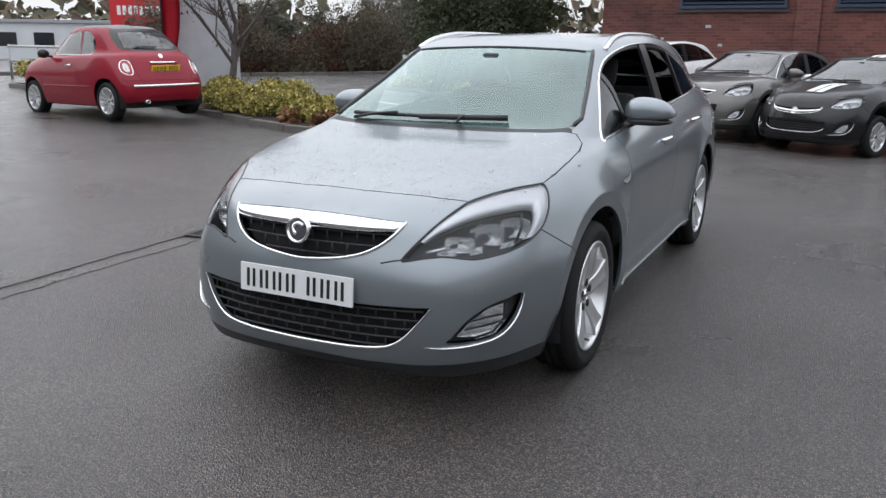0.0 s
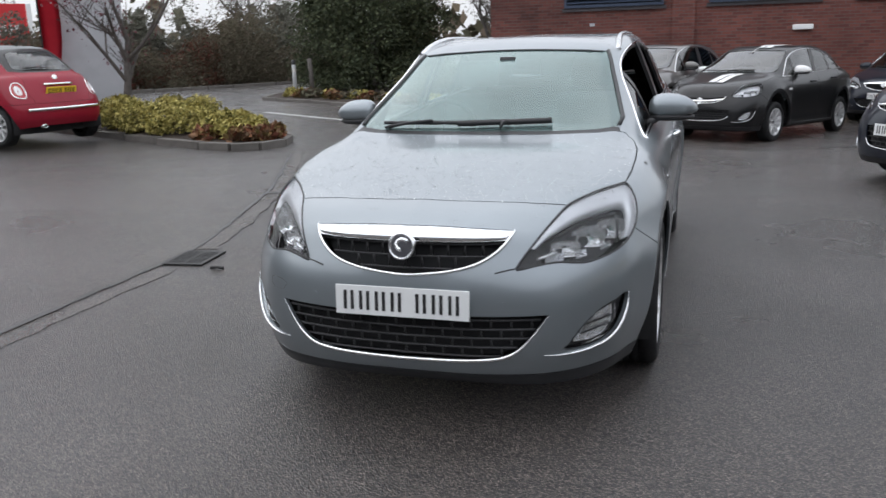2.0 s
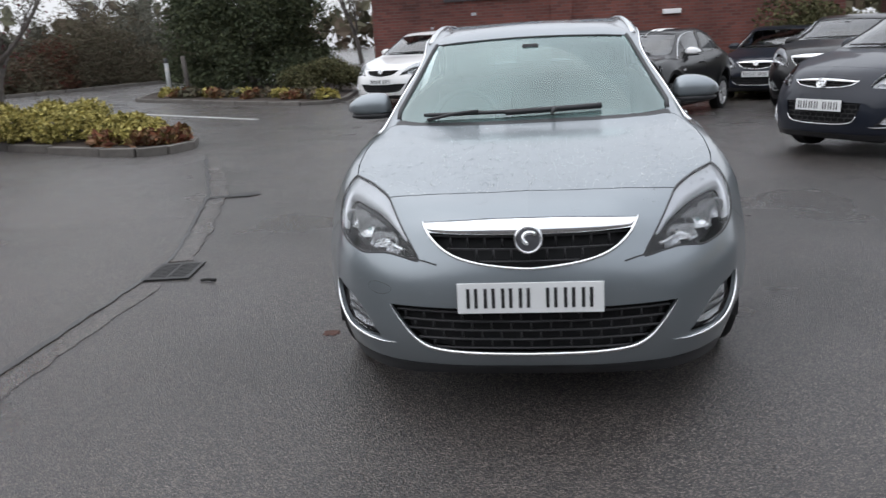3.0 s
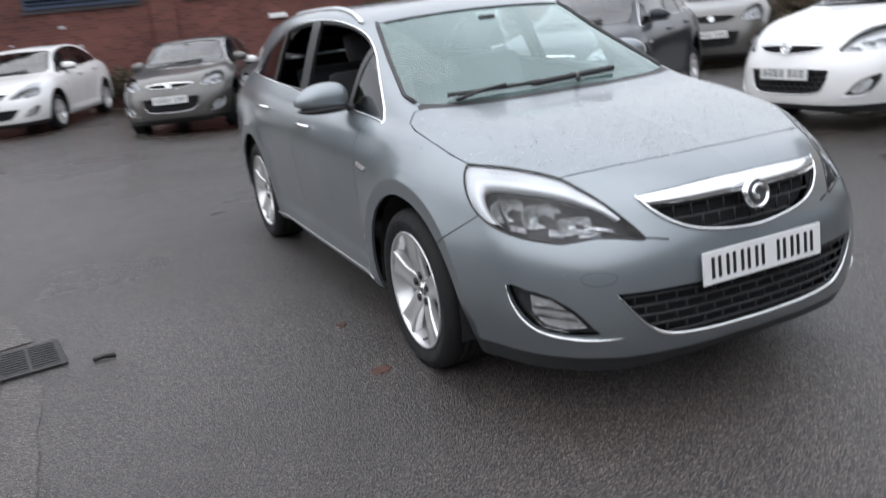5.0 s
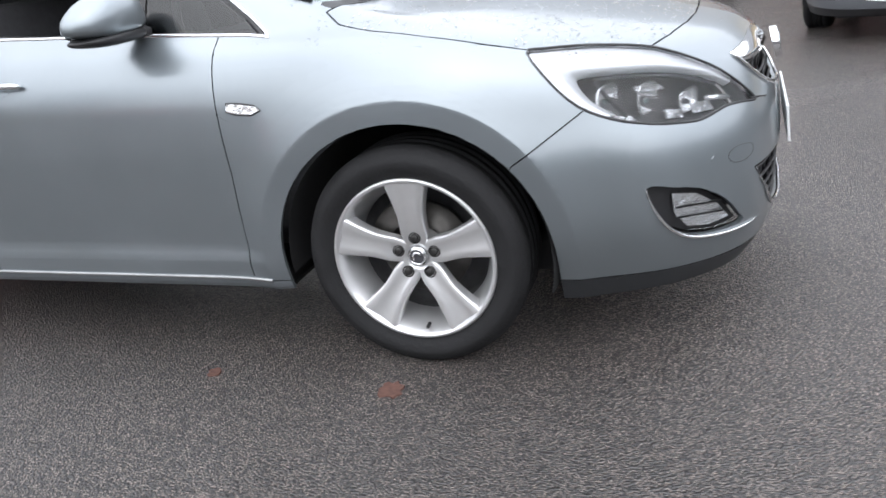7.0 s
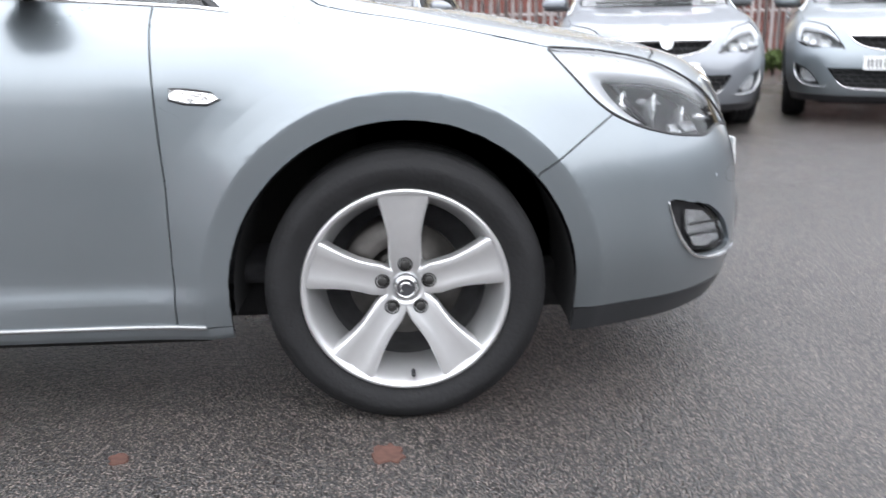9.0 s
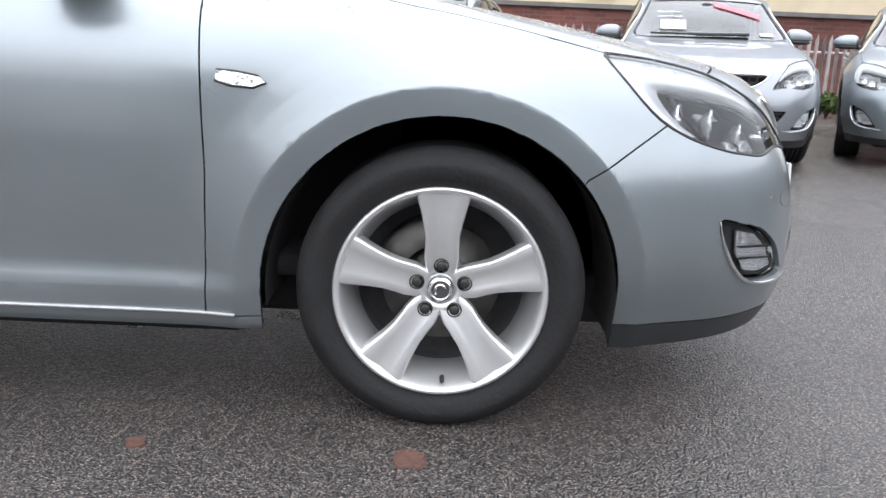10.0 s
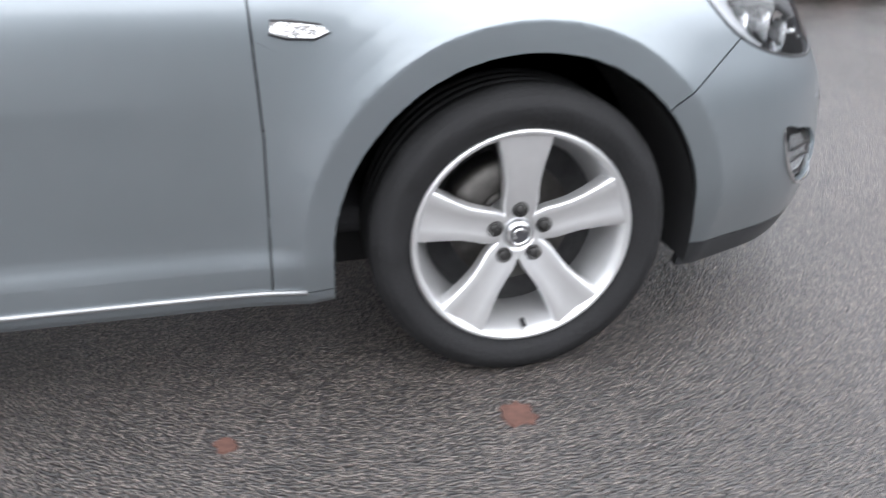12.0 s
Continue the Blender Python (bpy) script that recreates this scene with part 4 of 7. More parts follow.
def build_car(name, label, body, regs, warp=straight, hero=False, group="", wheel=(.325, .243, .225, "five"), front_plate=True, rear_plate=None,
              rails=False, lamp_dark=LAMP_DARK, grille_bar=True, side_glass=TINTED, stripes=False, cap_mat=None, tail=RED_LENS, intake_mat=DARK,
              fog_chrome=True):
    front = SMALL_NOSE if regs is SMALL_BODY else LOW_NOSE if regs is LOW_BODY else LARGE_NOSE
    GRILLE, INTAKE, HEADLAMP = front["grille"], front["intake"], front["lamp"]
    small = front is not LARGE_NOSE
    low_nose = front is LOW_NOSE
    car = tagged(new(name), label, "car", group)
    two, both = (1, -1), (1,)
    part_of = dict(parent=car, warp=warp)
    panel("body_shell", [regs["shell"]], two, body, **part_of)
    bonnet = panel("bonnet", [regs["bonnet"]], two, body, gap=.0035 if hero else .002, **part_of)
    bumper = panel("front_bumper", [regs["bumper"]], two, body, **part_of)
    panel("bumper_lip", [regs["lip"]], two, LIP if hero else PLASTIC, **part_of)
    panel("rear_bumper", [regs["rear_bumper"]], two, body, **part_of)
    panel("cowl", [regs["cowl"]], two, PLASTIC, gap=0, **part_of)
    # black sheet added under the panels, so their gaps have shade as colour
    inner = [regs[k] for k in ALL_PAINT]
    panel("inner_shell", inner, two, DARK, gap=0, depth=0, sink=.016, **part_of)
    panel("windscreen", [regs["windscreen"]], two, SCREEN if hero else CLEAR, gap=.0, depth=.006, sink=.003, **part_of)
    panel("rear_window", [regs["rear_glass"]], two, CLEAR, gap=.0, depth=.006, sink=.003, **part_of)
    for s in two:
        door = panel("front_door", [regs["door_front"]], (s,), body, **part_of)
        rdoor = panel("rear_door", [regs["door_rear"]], (s,), body, **part_of)
        panel("sill", [regs["sill"]], (s,), body, **part_of)
        panel("tail_lamp", [regs["tail_lamp"]], (s,), tail, **part_of)
        panel("quarterlight", [regs["quarterlight"]], (s,), TINTED, gap=0, depth=.004, sink=.004, **part_of)
        panel("window_divider", [regs["pillar_a"]], (s,), GLOSS_BLACK, gap=0, depth=.02, **part_of)
        panel("door_pillar", [regs["pillar_b"]], (s,), GLOSS_BLACK, gap=0, depth=.02, **part_of)
        panel("rear_divider", [regs["pillar_c"]], (s,), GLOSS_BLACK, gap=0, depth=.02, **part_of)
        panel("quarter_window", [regs["quarter_glass"]], (s,), side_glass, gap=0, depth=.004, sink=.004, **part_of)
        if not hero:
            panel("door_window", [regs["window"]], (s,), CLEAR, gap=0, depth=.004, sink=.004, **part_of)
            panel("rear_door_window", [regs["window_rear"]], (s,), side_glass, gap=0, depth=.004, sink=.004, **part_of)
        # headlamp: lens, dark bowl, reflectors and a pale strip under the upper edge
        lamp = panel("headlamp", [regs["headlamp"]], (s,), LENS, gap=.003, depth=.01, label="clear headlamp lens over chrome reflectors", **part_of)
        panel("lamp_bowl", [regs["headlamp"]], (s,), LAMP_GREY if small else lamp_dark, lamp, warp, .004, .0, .06 if small else .075)
        for u, z, r, wide in ((-.055, .758, .036, 1.45), (-.175, .742, .038, 1.35), (-.31, .712, .027, 1.9)):
            p = skin_slant(u, z, -.046)
            bm2 = bowl(face_to(warp(Vector((p.x * s, p.y, p.z))), (warp(Vector((.45 * s, -1, 0))) - warp(Vector((0, 0, 0)))) if not hero else Vector((.35 * s, -1, 0))) @ Matrix.Diagonal((1, wide, 1, 1)), r, .03)
            part("reflector", bm2, LAMP_WHITE, lamp, "", False)
        if not small:
            band("lamp_strip", [(-.45, .716), (-.38, .765), (-.28, .813), (-.197, .840), (-.05, .864), (.08, .875), (.131, .870), (.103, .80), (.05, .740), (-.01, .706)],
                 [(-.44, .712), (-.37, .750), (-.28, .780), (-.19, .798), (-.06, .809), (.0, .812), (.032, .802), (.028, .772), (-.004, .732), (-.047, .703)],
                 LAMP_GREY, lamp, warp, s, -.009, -.03)
        if hero:
            for u, z in ((-.05, .758), (-.17, .738)):
                p = skin_slant(u, z, -.052)
                bm = bmesh.new()
                bmesh.ops.create_uvsphere(bm, u_segments=18, v_segments=12, radius=.009, matrix=Matrix.Translation((p.x * s, p.y, p.z)))
                part("bulb", bm, CLEAR, lamp)
            # black divider between the chambers and the brow over them
            skin_bar("lamp_divider", [skin_slant(u, z, -.02) for u, z in ((-.022, .795), (-.04, .75), (-.08, .70))], .006, LAMP_DARK, lamp, warp, s)
            skin_bar("lamp_brow", [skin_slant(u, z, -.022) for u, z in ((-.40, .726), (-.29, .766), (-.19, .786), (-.07, .797), (-.02, .799))], .007, LAMP_DARK, lamp, warp, s, .7)
            skin_bar("lamp_gasket", [skin_slant(u, z, -.001) for u, z in HEADLAMP], .0042, PLASTIC, lamp, warp, s, 1, True, 6)
            skin_bar("lamp_seam", [skin_slant(u, z, .0) for u, z in ((-.50, .655), (-.55, .648), (-.59, .638))], .004, PLASTIC, lamp, warp, s, .7)
            for k, (u, z, w, h) in enumerate(((-.245, .690, .03, .014), (-.365, .688, .045, .016), (-.20, .772, .05, .012), (-.095, .70, .04, .012))):
                patch("lamp_facet", [(u - w, z - h), (u + w * .8, z - h * .6), (u + w, z + h), (u - w * .7, z + h * .5)], LAMP_FACET, lamp, warp, s, -.052 - .004 * k, .008, skin_slant)
            skin_bar("marker_lamp", [skin_slant(u, z, -.03) for u, z in ((-.44, .685), (-.40, .693), (-.36, .70))], .012, LAMP_WHITE, lamp, warp, s, .6)
        # fog lamp niche
        fog = panel("fog_niche", [regs["fog"]], (s,), PLASTIC, sink=.03, gap=0, depth=0, **part_of)
        lens = [(-.165, .486), (-.25, .470), (-.325, .424), (-.37, .372), (-.378, .356), (-.30, .352), (-.215, .366), (-.168, .42)]
        patch("fog_lens", lens, LENS, fog, warp, s, -.006, .006, skin_slant)
        patch("fog_reflector", [(-.172, .478), (-.25, .462), (-.322, .415), (-.365, .363), (-.29, .358), (-.22, .372), (-.176, .42)], LAMP_WHITE, fog, warp, s, -.018, .006, skin_slant)
        if hero:
            for za, zb in ((.405, .41), (.435, .44)):
                patch("fog_bar", [(-.18, zb), (-.335, zb - .016), (-.335, za - .016), (-.18, za)], LAMP_DARK, fog, warp, s, -.012, .006, skin_slant)
        if fog_chrome:
            skin_bar("fog_trim", [skin_slant(u, z, .003) for u, z in curve2([(-.088, .509), (-.105, .455), (-.14, .40), (-.20, .355), (-.29, .334), (-.40, .327), (-.475, .332)], 4, False)],
                     .0075, CHROME if hero else SATIN, fog, warp, s, .7, taper=True)
        build_mirror(door, cap_mat or body, warp, s)
        # bright line round the side windows, black frame within it
        for reg_name, r, out, mat in (("dlo", .0065, -.0015, CHROME), ("frame", .012, -.012, GLOSS_BLACK)):
            pts = [skin_x(y, z, out) for y, z in DLO]
            if reg_name == "frame":
                c = sum(pts, Vector()) / len(pts)
                pts = [p + (Vector((0, (c - p).y, (c - p).z))).normalized() * .014 for p in pts]
            skin_bar("window_trim" if reg_name == "dlo" else "window_frame", pts, r, mat, car, warp, s, 1.0, True)
        skin_bar("sill_trim", [skin_x(y, .261, .003) for y in np.linspace(.47, 2.24, 20)], .006, SILL_TRIM if hero else PLASTIC, car, warp, s)
        for y, d in ((1.33, door), (2.22, rdoor)):
            z = .895 if y < 2 else .94
            # raised oval, no hollow; black on other cars for the recess shade
            patch("handle_recess", [(y + .058 * math.cos(a), z - .004 + .024 * math.sin(a)) for a in np.linspace(0, 2 * math.pi, 17)[:-1]], PLASTIC if not hero else body, d, warp, s, .0012, .003)
            skin_bar("door_handle", [skin_x(y + dy, z + .003, o) for dy, o in ((-.105, .004), (-.085, .02), (-.03, .034), (.03, .034), (.085, .02), (.10, .004))], .0125, CHROME if hero else body, d, warp, s, .8, label="chrome-faced door handle" if hero else "")
        rep = [(.392, .789), (.41, .803), (.46, .811), (.497, .813), (.500, .79), (.47, .781), (.42, .778)]
        patch("repeater", rep, LAMP_WHITE if hero else PALE_LENS, car, warp, s, .004, .01, label="clear side repeater lamp")
        if hero:
            skin_bar("repeater_rim", [skin_x(a, b, .002) for a, b in rep], .003, PLASTIC, car, warp, s, 1, True)
        for yc in (0, AXLE_R):
            q = warp(Vector((0, yc, HUB_Z)))
            bm = lathe([(.405, .86), (.41, .80), (.41, .50), (.05, .50)], 28, None, None, (-.12, math.pi + .24))
            for v in bm.verts:
                v.co = warp(Vector((v.co.x * s, v.co.y + yc, v.co.z + HUB_Z)))
            bmesh.ops.recalc_face_normals(bm, faces=bm.faces)
            part("arch_liner", bm, LINER, car)
            R, rim, w, style = wheel
            x = abs(warp(Vector((.885, yc, .4))).x) - w / 2 - (.002 if hero else .012)
            m = Matrix.Translation((x * s, q.y, R - .007)) @ (Matrix.Identity(4) if s > 0 else Matrix.Rotation(math.pi, 4, "Z"))
            build_wheel(car, m, R, rim, w, style, hero)
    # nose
    # sunken near-black sheets: the shade behind the meshes is put into their colour
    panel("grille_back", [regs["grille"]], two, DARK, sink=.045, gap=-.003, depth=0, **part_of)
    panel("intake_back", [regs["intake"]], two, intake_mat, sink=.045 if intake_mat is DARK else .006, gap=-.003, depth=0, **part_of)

    def warped(bm):
        for v in bm.verts:
            v.co = warp(v.co)
        return bm
    part("grille_mesh", warped(bars_in(GRILLE, 4, 17, 0, .0045, .016)), PLASTIC, car)
    if intake_mat is DARK:
        part("intake_mesh", warped(bars_in(INTAKE, 5, 15, 0, .0055, .016)), PLASTIC, car)
    full = [(a, b) for a, b in GRILLE]
    low = GRILLE[3:] + [(-a, b) for a, b in GRILLE[3:-1][::-1]]

    def nose(a, b, out):
        p = skin_front(abs(a), b, out)
        return Vector((p.x * (1 if a >= 0 else -1), p.y, p.z))
    trim = CHROME if hero or grille_bar else PLASTIC
    skin_bar("grille_surround", [nose(a, b, .003) for a, b in curve2(low, 3, False)], .006, trim, car, warp, 1, up=(0, 1, 0))
    if grille_bar:
        bm = bmesh.new()
        rows = []
        gx, gz, gd = (.385, .640, .030) if low_nose else (.366, .767, .026) if small else (.388, .796, .054)
        for x in np.linspace(-gx, gx, 41):
            a = abs(x) / (gx + .004)
            zt = gz + (.03 if low_nose else -.02) * a * a
            deep = min(gd * (1 - .45 * a * a), .005 + 1.25 * .392 * (1 - a))
            col = []
            for k, out in ((0, -.006), (.06, .007), (.5, .012), (.94, .007), (1, -.006)):
                p = nose(x, zt - deep * k, 0)
                col.append(bm.verts.new(warp(p + Vector((0, -out, 0)))))
            rows.append(col)
        for i in range(len(rows) - 1):
            for j in range(4):
                bm.faces.new((rows[i][j], rows[i][j + 1], rows[i + 1][j + 1], rows[i + 1][j]))
        bmesh.ops.recalc_face_normals(bm, faces=bm.faces)
        part("grille_bar", bm, CHROME, car, "broad chrome grille bar")
    e = warp(Vector((0, -.985, .628 if low_nose else .728 if small else .735)))
    em = face_to(e, (0, -1, .22))
    emblem = part("emblem", lathe([(.0005, .0), (.040, .0), (.042, .008), (.046, .011), (.050, .008), (.052, -.012)], 40, em), CHROME, car, "round chrome emblem with a plain shape")
    part("emblem_field", lathe([(.0005, .0035), (.0405, .0015)], 32, em), CAR_BADGE if hero else SATIN, emblem)
    pts = [em @ Vector((.006, r * math.cos(a), r * math.sin(a))) for a, r in zip(np.linspace(.5, 4.6, 12), np.linspace(.030, .012, 12))]
    part("emblem_shape", tube(pts, .0085, 8), CHROME, emblem)
    if hero:
        skin_bar("intake_trim", [nose(a, b, .004) for a, b in curve2(INTAKE[2:] + [(-a, b) for a, b in INTAKE[2:-1][::-1]], 3, False)], .0075, CHROME, car, warp, 1, up=(0, 1, 0), taper=True)
    else:
        skin_bar("intake_trim", [nose(a, b, .004) for a, b in curve2(INTAKE[4:] + [(-a, b) for a, b in INTAKE[4:-1][::-1]], 3, False)], .006, SATIN if grille_bar else PLASTIC, car, warp, 1, up=(0, 1, 0))
    if front_plate:
        p = warp(Vector((0, -1.0, .53)))
        plate_part(bumper, Matrix.Translation((0, p.y - .016, p.z)) @ Matrix.Rotation(radians(-4), 4, "X"), PLATE_WHITE)
    # wipers lie along the foot of the screen
    for a, b, z0, z1, r in ((-.52, .02, 1.050, 1.052, .008), (-.12, .34, 1.048, 1.060, .012)):
        pts = [nose(x, z0 + (z1 - z0) * f, .018) for f, x in zip(np.linspace(0, 1, 12), np.linspace(a, b, 12))]
        skin_bar("wiper", pts, r, PLASTIC, car, warp, 1, 1.2)
    if hero:
        for a, b in ((-.50, -.25), (.10, .12)):
            pts = [nose(a, 1.035, .012), nose((a + b) / 2, 1.042, .03), nose(b, 1.051, .03)]
            skin_bar("wiper_arm", pts, .008, PLASTIC, car, warp, 1)
    for s in two:
        skin_bar("screen_seal", [nose(a, b, .0) for a, b in ((.655, 1.05), (.665, 1.078), (.602, 1.22), (.542, 1.36), (.528, 1.386))], .011, PLASTIC, car, warp, s)
        if rails:
            skin_bar("roof_rail", [Vector(p) for p in spline([(.572, 1.06, 1.392), (.562, 1.20, 1.437), (.552, 1.38, 1.464), (.548, 1.6, 1.476), (.546, 2.1, 1.476), (.54, 2.4, 1.462), (.53, 2.66, 1.415)], 5)],
                     .017, SATIN, car, warp, s, 1.0, label="satin roof rail")
    skin_bar("screen_header", [nose(a, 1.404 - .02 * (a / .5) ** 2, .0) for a in np.linspace(-.5, .5, 15)], .0045, PLASTIC, car, warp, 1)
    # underside and cabin
    def under(nm, mat, x, y0, y1, z0, z1, bev=.03, parent=car, lean=0.0):
        bm = bmesh.new()
        add_box(bm, -x, x, y0, y1, z0, z1, None, bev)
        for v in bm.verts:
            v.co.y += lean * (v.co.z - z0)
            v.co = warp(v.co)
        return part(nm, bm, mat, parent)
    under("floor_pan", LINER, .58, -.78, 3.4, .17, .30)
    under("under_tray", LINER, .80, .46, 2.22, .185, .235)
    under("engine_tray", LINER, .52, -.84, .0, .19, .225)
    under("engine_block", LINER, .50, -.72, .15, .25, .80)
    under("dashboard", PLASTIC, .66, .22, .74, .70, .985, .05)
    under("cabin_floor", CLOTH, .70, .3, 3.2, .30, .36)
    under("boot_cover", CLOTH, .60, 2.45, 3.15, .88, .90, .005)
    for x in (-.37, .37):
        build_seat(car, x, 1.22, warp)
    build_seat(car, 0, 2.12, warp, .58)
    bm = tube([Vector((-.37 + .18 * math.cos(a), .83 + .05 * math.sin(a), .96 + .17 * math.sin(a))) for a in np.linspace(0, 2 * math.pi, 25)[:-1]], .015, 8, True)
    part("steering_wheel", warped(bm), PLASTIC, car)
    bm = bmesh.new()
    add_box(bm, -.045, .045, .80, .83, 1.335, 1.37, None, .012)
    part("rear_view_mirror", warped(bm), PLASTIC, car)
    if stripes:
        for x0 in (.05, .19):
            for reg, zs in (("bonnet", None),):
                bm = bmesh.new()
                rows = []
                for y in np.linspace(-.70, .08, 14):
                    row = []
                    for x in np.linspace(x0 - .055, x0 + .055, 4):
                        p, n = on_surface(SKIN, (x, y, 3), (0, 0, -1))
                        row.append(bm.verts.new(warp(p + n * .012)))
                    rows.append(row)
                for i in range(len(rows) - 1):
                    for j in range(3):
                        bm.faces.new((rows[i][j], rows[i][j + 1], rows[i + 1][j + 1], rows[i + 1][j]))
                part("stripe", bm, WHITE_VINYL, bonnet)
                bm = bmesh.new()
                rows = []
                for y in np.linspace(1.0, 1.9, 8):
                    row = []
                    for x in np.linspace(x0 - .055, x0 + .055, 4):
                        p, n = on_surface(SKIN, (x, y, 3), (0, 0, -1))
                        row.append(bm.verts.new(warp(p + n * .012)))
                    rows.append(row)
                for i in range(len(rows) - 1):
                    for j in range(3):
                        bm.faces.new((rows[i][j], rows[i][j + 1], rows[i + 1][j + 1], rows[i + 1][j]))
                part("roof_stripe", bm, WHITE_VINYL, car)
    return car


# ---- the car that the walk goes round ----
hero = build_car("estate_car", "silver-blue metallic estate car, wet, with its door windows open", PAINT_HERO, FINE, hero=True, rails=True, wheel=(.336, .248, .225, "five"))
cover = curve2([(-.455, .548), (-.40, .560), (-.355, .55), (-.36, .525), (-.41, .515), (-.45, .525)], 3)
skin_bar("towing_cover", [skin_slant(u, z, .0) for u, z in cover], .0009, PLASTIC, hero, straight, -1, 1, True, 5)
for s in (1, -1):
    for u, z in ((-.30, .545), (-.585, .53)):
        p = skin_slant(u, z, -.002)
        bm = lathe([(.0005, .0006), (.008, .0006), (.0095, .0), (.0098, -.004)], 16, face_to(Vector((p.x * s, p.y, p.z)), (s * .5, -1, 0)))
        part("parking_sensor", bm, PAINT_HERO, hero)

# rain standing on the bonnet and the wing tops
rain = random.Random(31)
bm = bmesh.new()
for k in range(2600):
    x, y = rain.uniform(-.80, .80), rain.uniform(-.78, .16)
    if rain.random() < .35:
        y = rain.uniform(-.86, -.3)
    p, n = on_surface(SKIN, (abs(x), y, 3), (0, 0, -1))
    if n.z < .72 or p.z < .8 or not inside(abs(x), y, BONNET):
        continue
    p, n = Vector((math.copysign(p.x, x), p.y, p.z)), Vector((math.copysign(n.x, n.x * x), n.y, n.z))
    r = .0015 + .0036 * rain.random() ** 2.2
    m = Matrix.Translation(p) @ n.to_track_quat("Z", "Y").to_matrix().to_4x4() @ Matrix.Rotation(rain.uniform(0, 6.28), 4, "Z")
    ax = rain.uniform(1.0, 1.5)
    tip = bm.verts.new(m @ Vector((0, 0, r * .36)))
    up1 = [bm.verts.new(m @ Vector((r * .62 * ax * math.cos(a), r * .62 * math.sin(a), r * .42))) for a in (.785 * j for j in range(8))]
    up0 = [bm.verts.new(m @ Vector((r * ax * math.cos(a), r * math.sin(a), -.0004))) for a in (.785 * j for j in range(8))]
    for j in range(8):
        i = (j + 1) % 8
        bm.faces.new((tip, up1[j], up1[i]))
        bm.faces.new((up1[j], up0[j], up0[i], up1[i]))
    bm.faces.new(up0[::-1])
tagged(part("rain_drops", bm, WATER, hero, "clear rain drops on the bonnet"), kind="stuff")


# ---- other parked cars ----
def shaper(front=1.0, wheelbase=2.685, rear=1.0, wide=1.0, high=1.0, nose_lift=0.0, roof_drop=0.0, tail=0.0):
    """Turns the estate's shape into another car's: lengths of the nose, wheelbase and tail, width, height."""
    def warp(v):
        x, y, z = v
        if y < 0:
            y2 = y * front
        elif y < AXLE_R:
            y2 = y * wheelbase / AXLE_R
        else:
            y2 = wheelbase + (y - AXLE_R) * rear
        z2 = z * high if z > HUB_Z else z
        if z > 1.0 and tail:
            y2 -= tail * max(0, y - 2.0) * (z - 1.0)
        z2 += nose_lift * max(0, min(1, (.6 - y) / .8)) * max(0, min(1, (z - .55) / .3))
        z2 -= roof_drop * max(0, y - 1.8) * max(0, (z - 1.0))
        return Vector((x * wide, y2, z2))
    return warp


HATCH = shaper(1.0, 2.685, .78, 1.0, 1.0, 0, .07, .42)
SMALL = shaper(.86, 2.511, .66, .955, 1.0, .03, .05, .3)
COUPE = shaper(.86, 2.511, .66, .955, .99, .03, .15, .45)
TALL = shaper(.95, 2.69, .80, 1.02, 1.05, .12, .0, .3)
MPV = shaper(.85, 2.62, .75, .98, 1.10, .06, .03, .3)


def place(car, x, y, hx, hy):
    """Stands a car with its front axle at (x, y), facing (hx, hy)."""
    z0, z1 = -fall(x, y), -fall(x - hx * 2.6, y - hy * 2.6)
    car.matrix_world = (Matrix.Translation((x, y, z0)) @ Matrix.Rotation(math.atan2(hy, hx) + math.pi / 2, 4, "Z")
                        @ Matrix.Rotation(math.atan2(z1 - z0, 2.6), 4, "X"))
    return car


ROW = "cars parked facing the lane"
BACK = "cars parked by the brick building"
W17, W16, W15 = (.318, .225, .215, "five"), (.305, .208, .195, "multi"), (.30, .20, .195, "slim")
place(build_car("hatchback", "bronze-grey metallic small hatchback, wet, chrome grille bar", PAINT_GREY, SMALL_BODY, SMALL, wheel=W16, group=BACK), -.23, 10.9, -.37, -.93)
place(build_car("hatchback", "black small hatchback with two white bonnet stripes", PAINT_BLACK, LOW_BODY, COUPE, wheel=W16, group=BACK, stripes=True, front_plate=False, cap_mat=PAINT_WHITE),
      1.42, 10.35, -.485, -.875)
place(build_car("hatchback", "white sports hatchback with black lower grille", PAINT_WHITE, COARSE, HATCH, wheel=W17, group=BACK), -2.87, 13.9, -.35, -.94)
place(build_car("hatchback", "navy small hatchback with a chrome grille bar", PAINT_NAVY, SMALL_BODY, SMALL, wheel=W15, group=ROW), 3.5, 5.4, -.82, -.575)
place(build_car("suv", "black sport utility car with a bright grille bar", PAINT_BLACK, COARSE, TALL, wheel=(.345, .225, .235, "five"), group=BACK), 4.93, 11.2, -.55, -.835)
place(build_car("hatchback", "dark blue hatchback parked behind the striped car", PAINT_NAVY, COARSE, HATCH, wheel=W16, group=BACK), 4.75, 14.6, -.45, -.89)
place(build_car("people_carrier", "dark grey people carrier with a plain nose", PAINT_GREY, SMALL_BODY, MPV, wheel=W15, group=ROW, grille_bar=False, fog_chrome=False), 8.6, 8.5, -.75, -.66)
place(build_car("hatchback", "white small hatchback with a black lower grille", PAINT_WHITE, SMALL_BODY, SMALL, wheel=W17, group=ROW), 4.78, 2.6, -1, -.02)
place(build_car("hatchback", "silver hatchback with a white front plate", PAINT_SILVER, COARSE, HATCH, wheel=W17, group=ROW), 6.45, .6, -.97, .25)
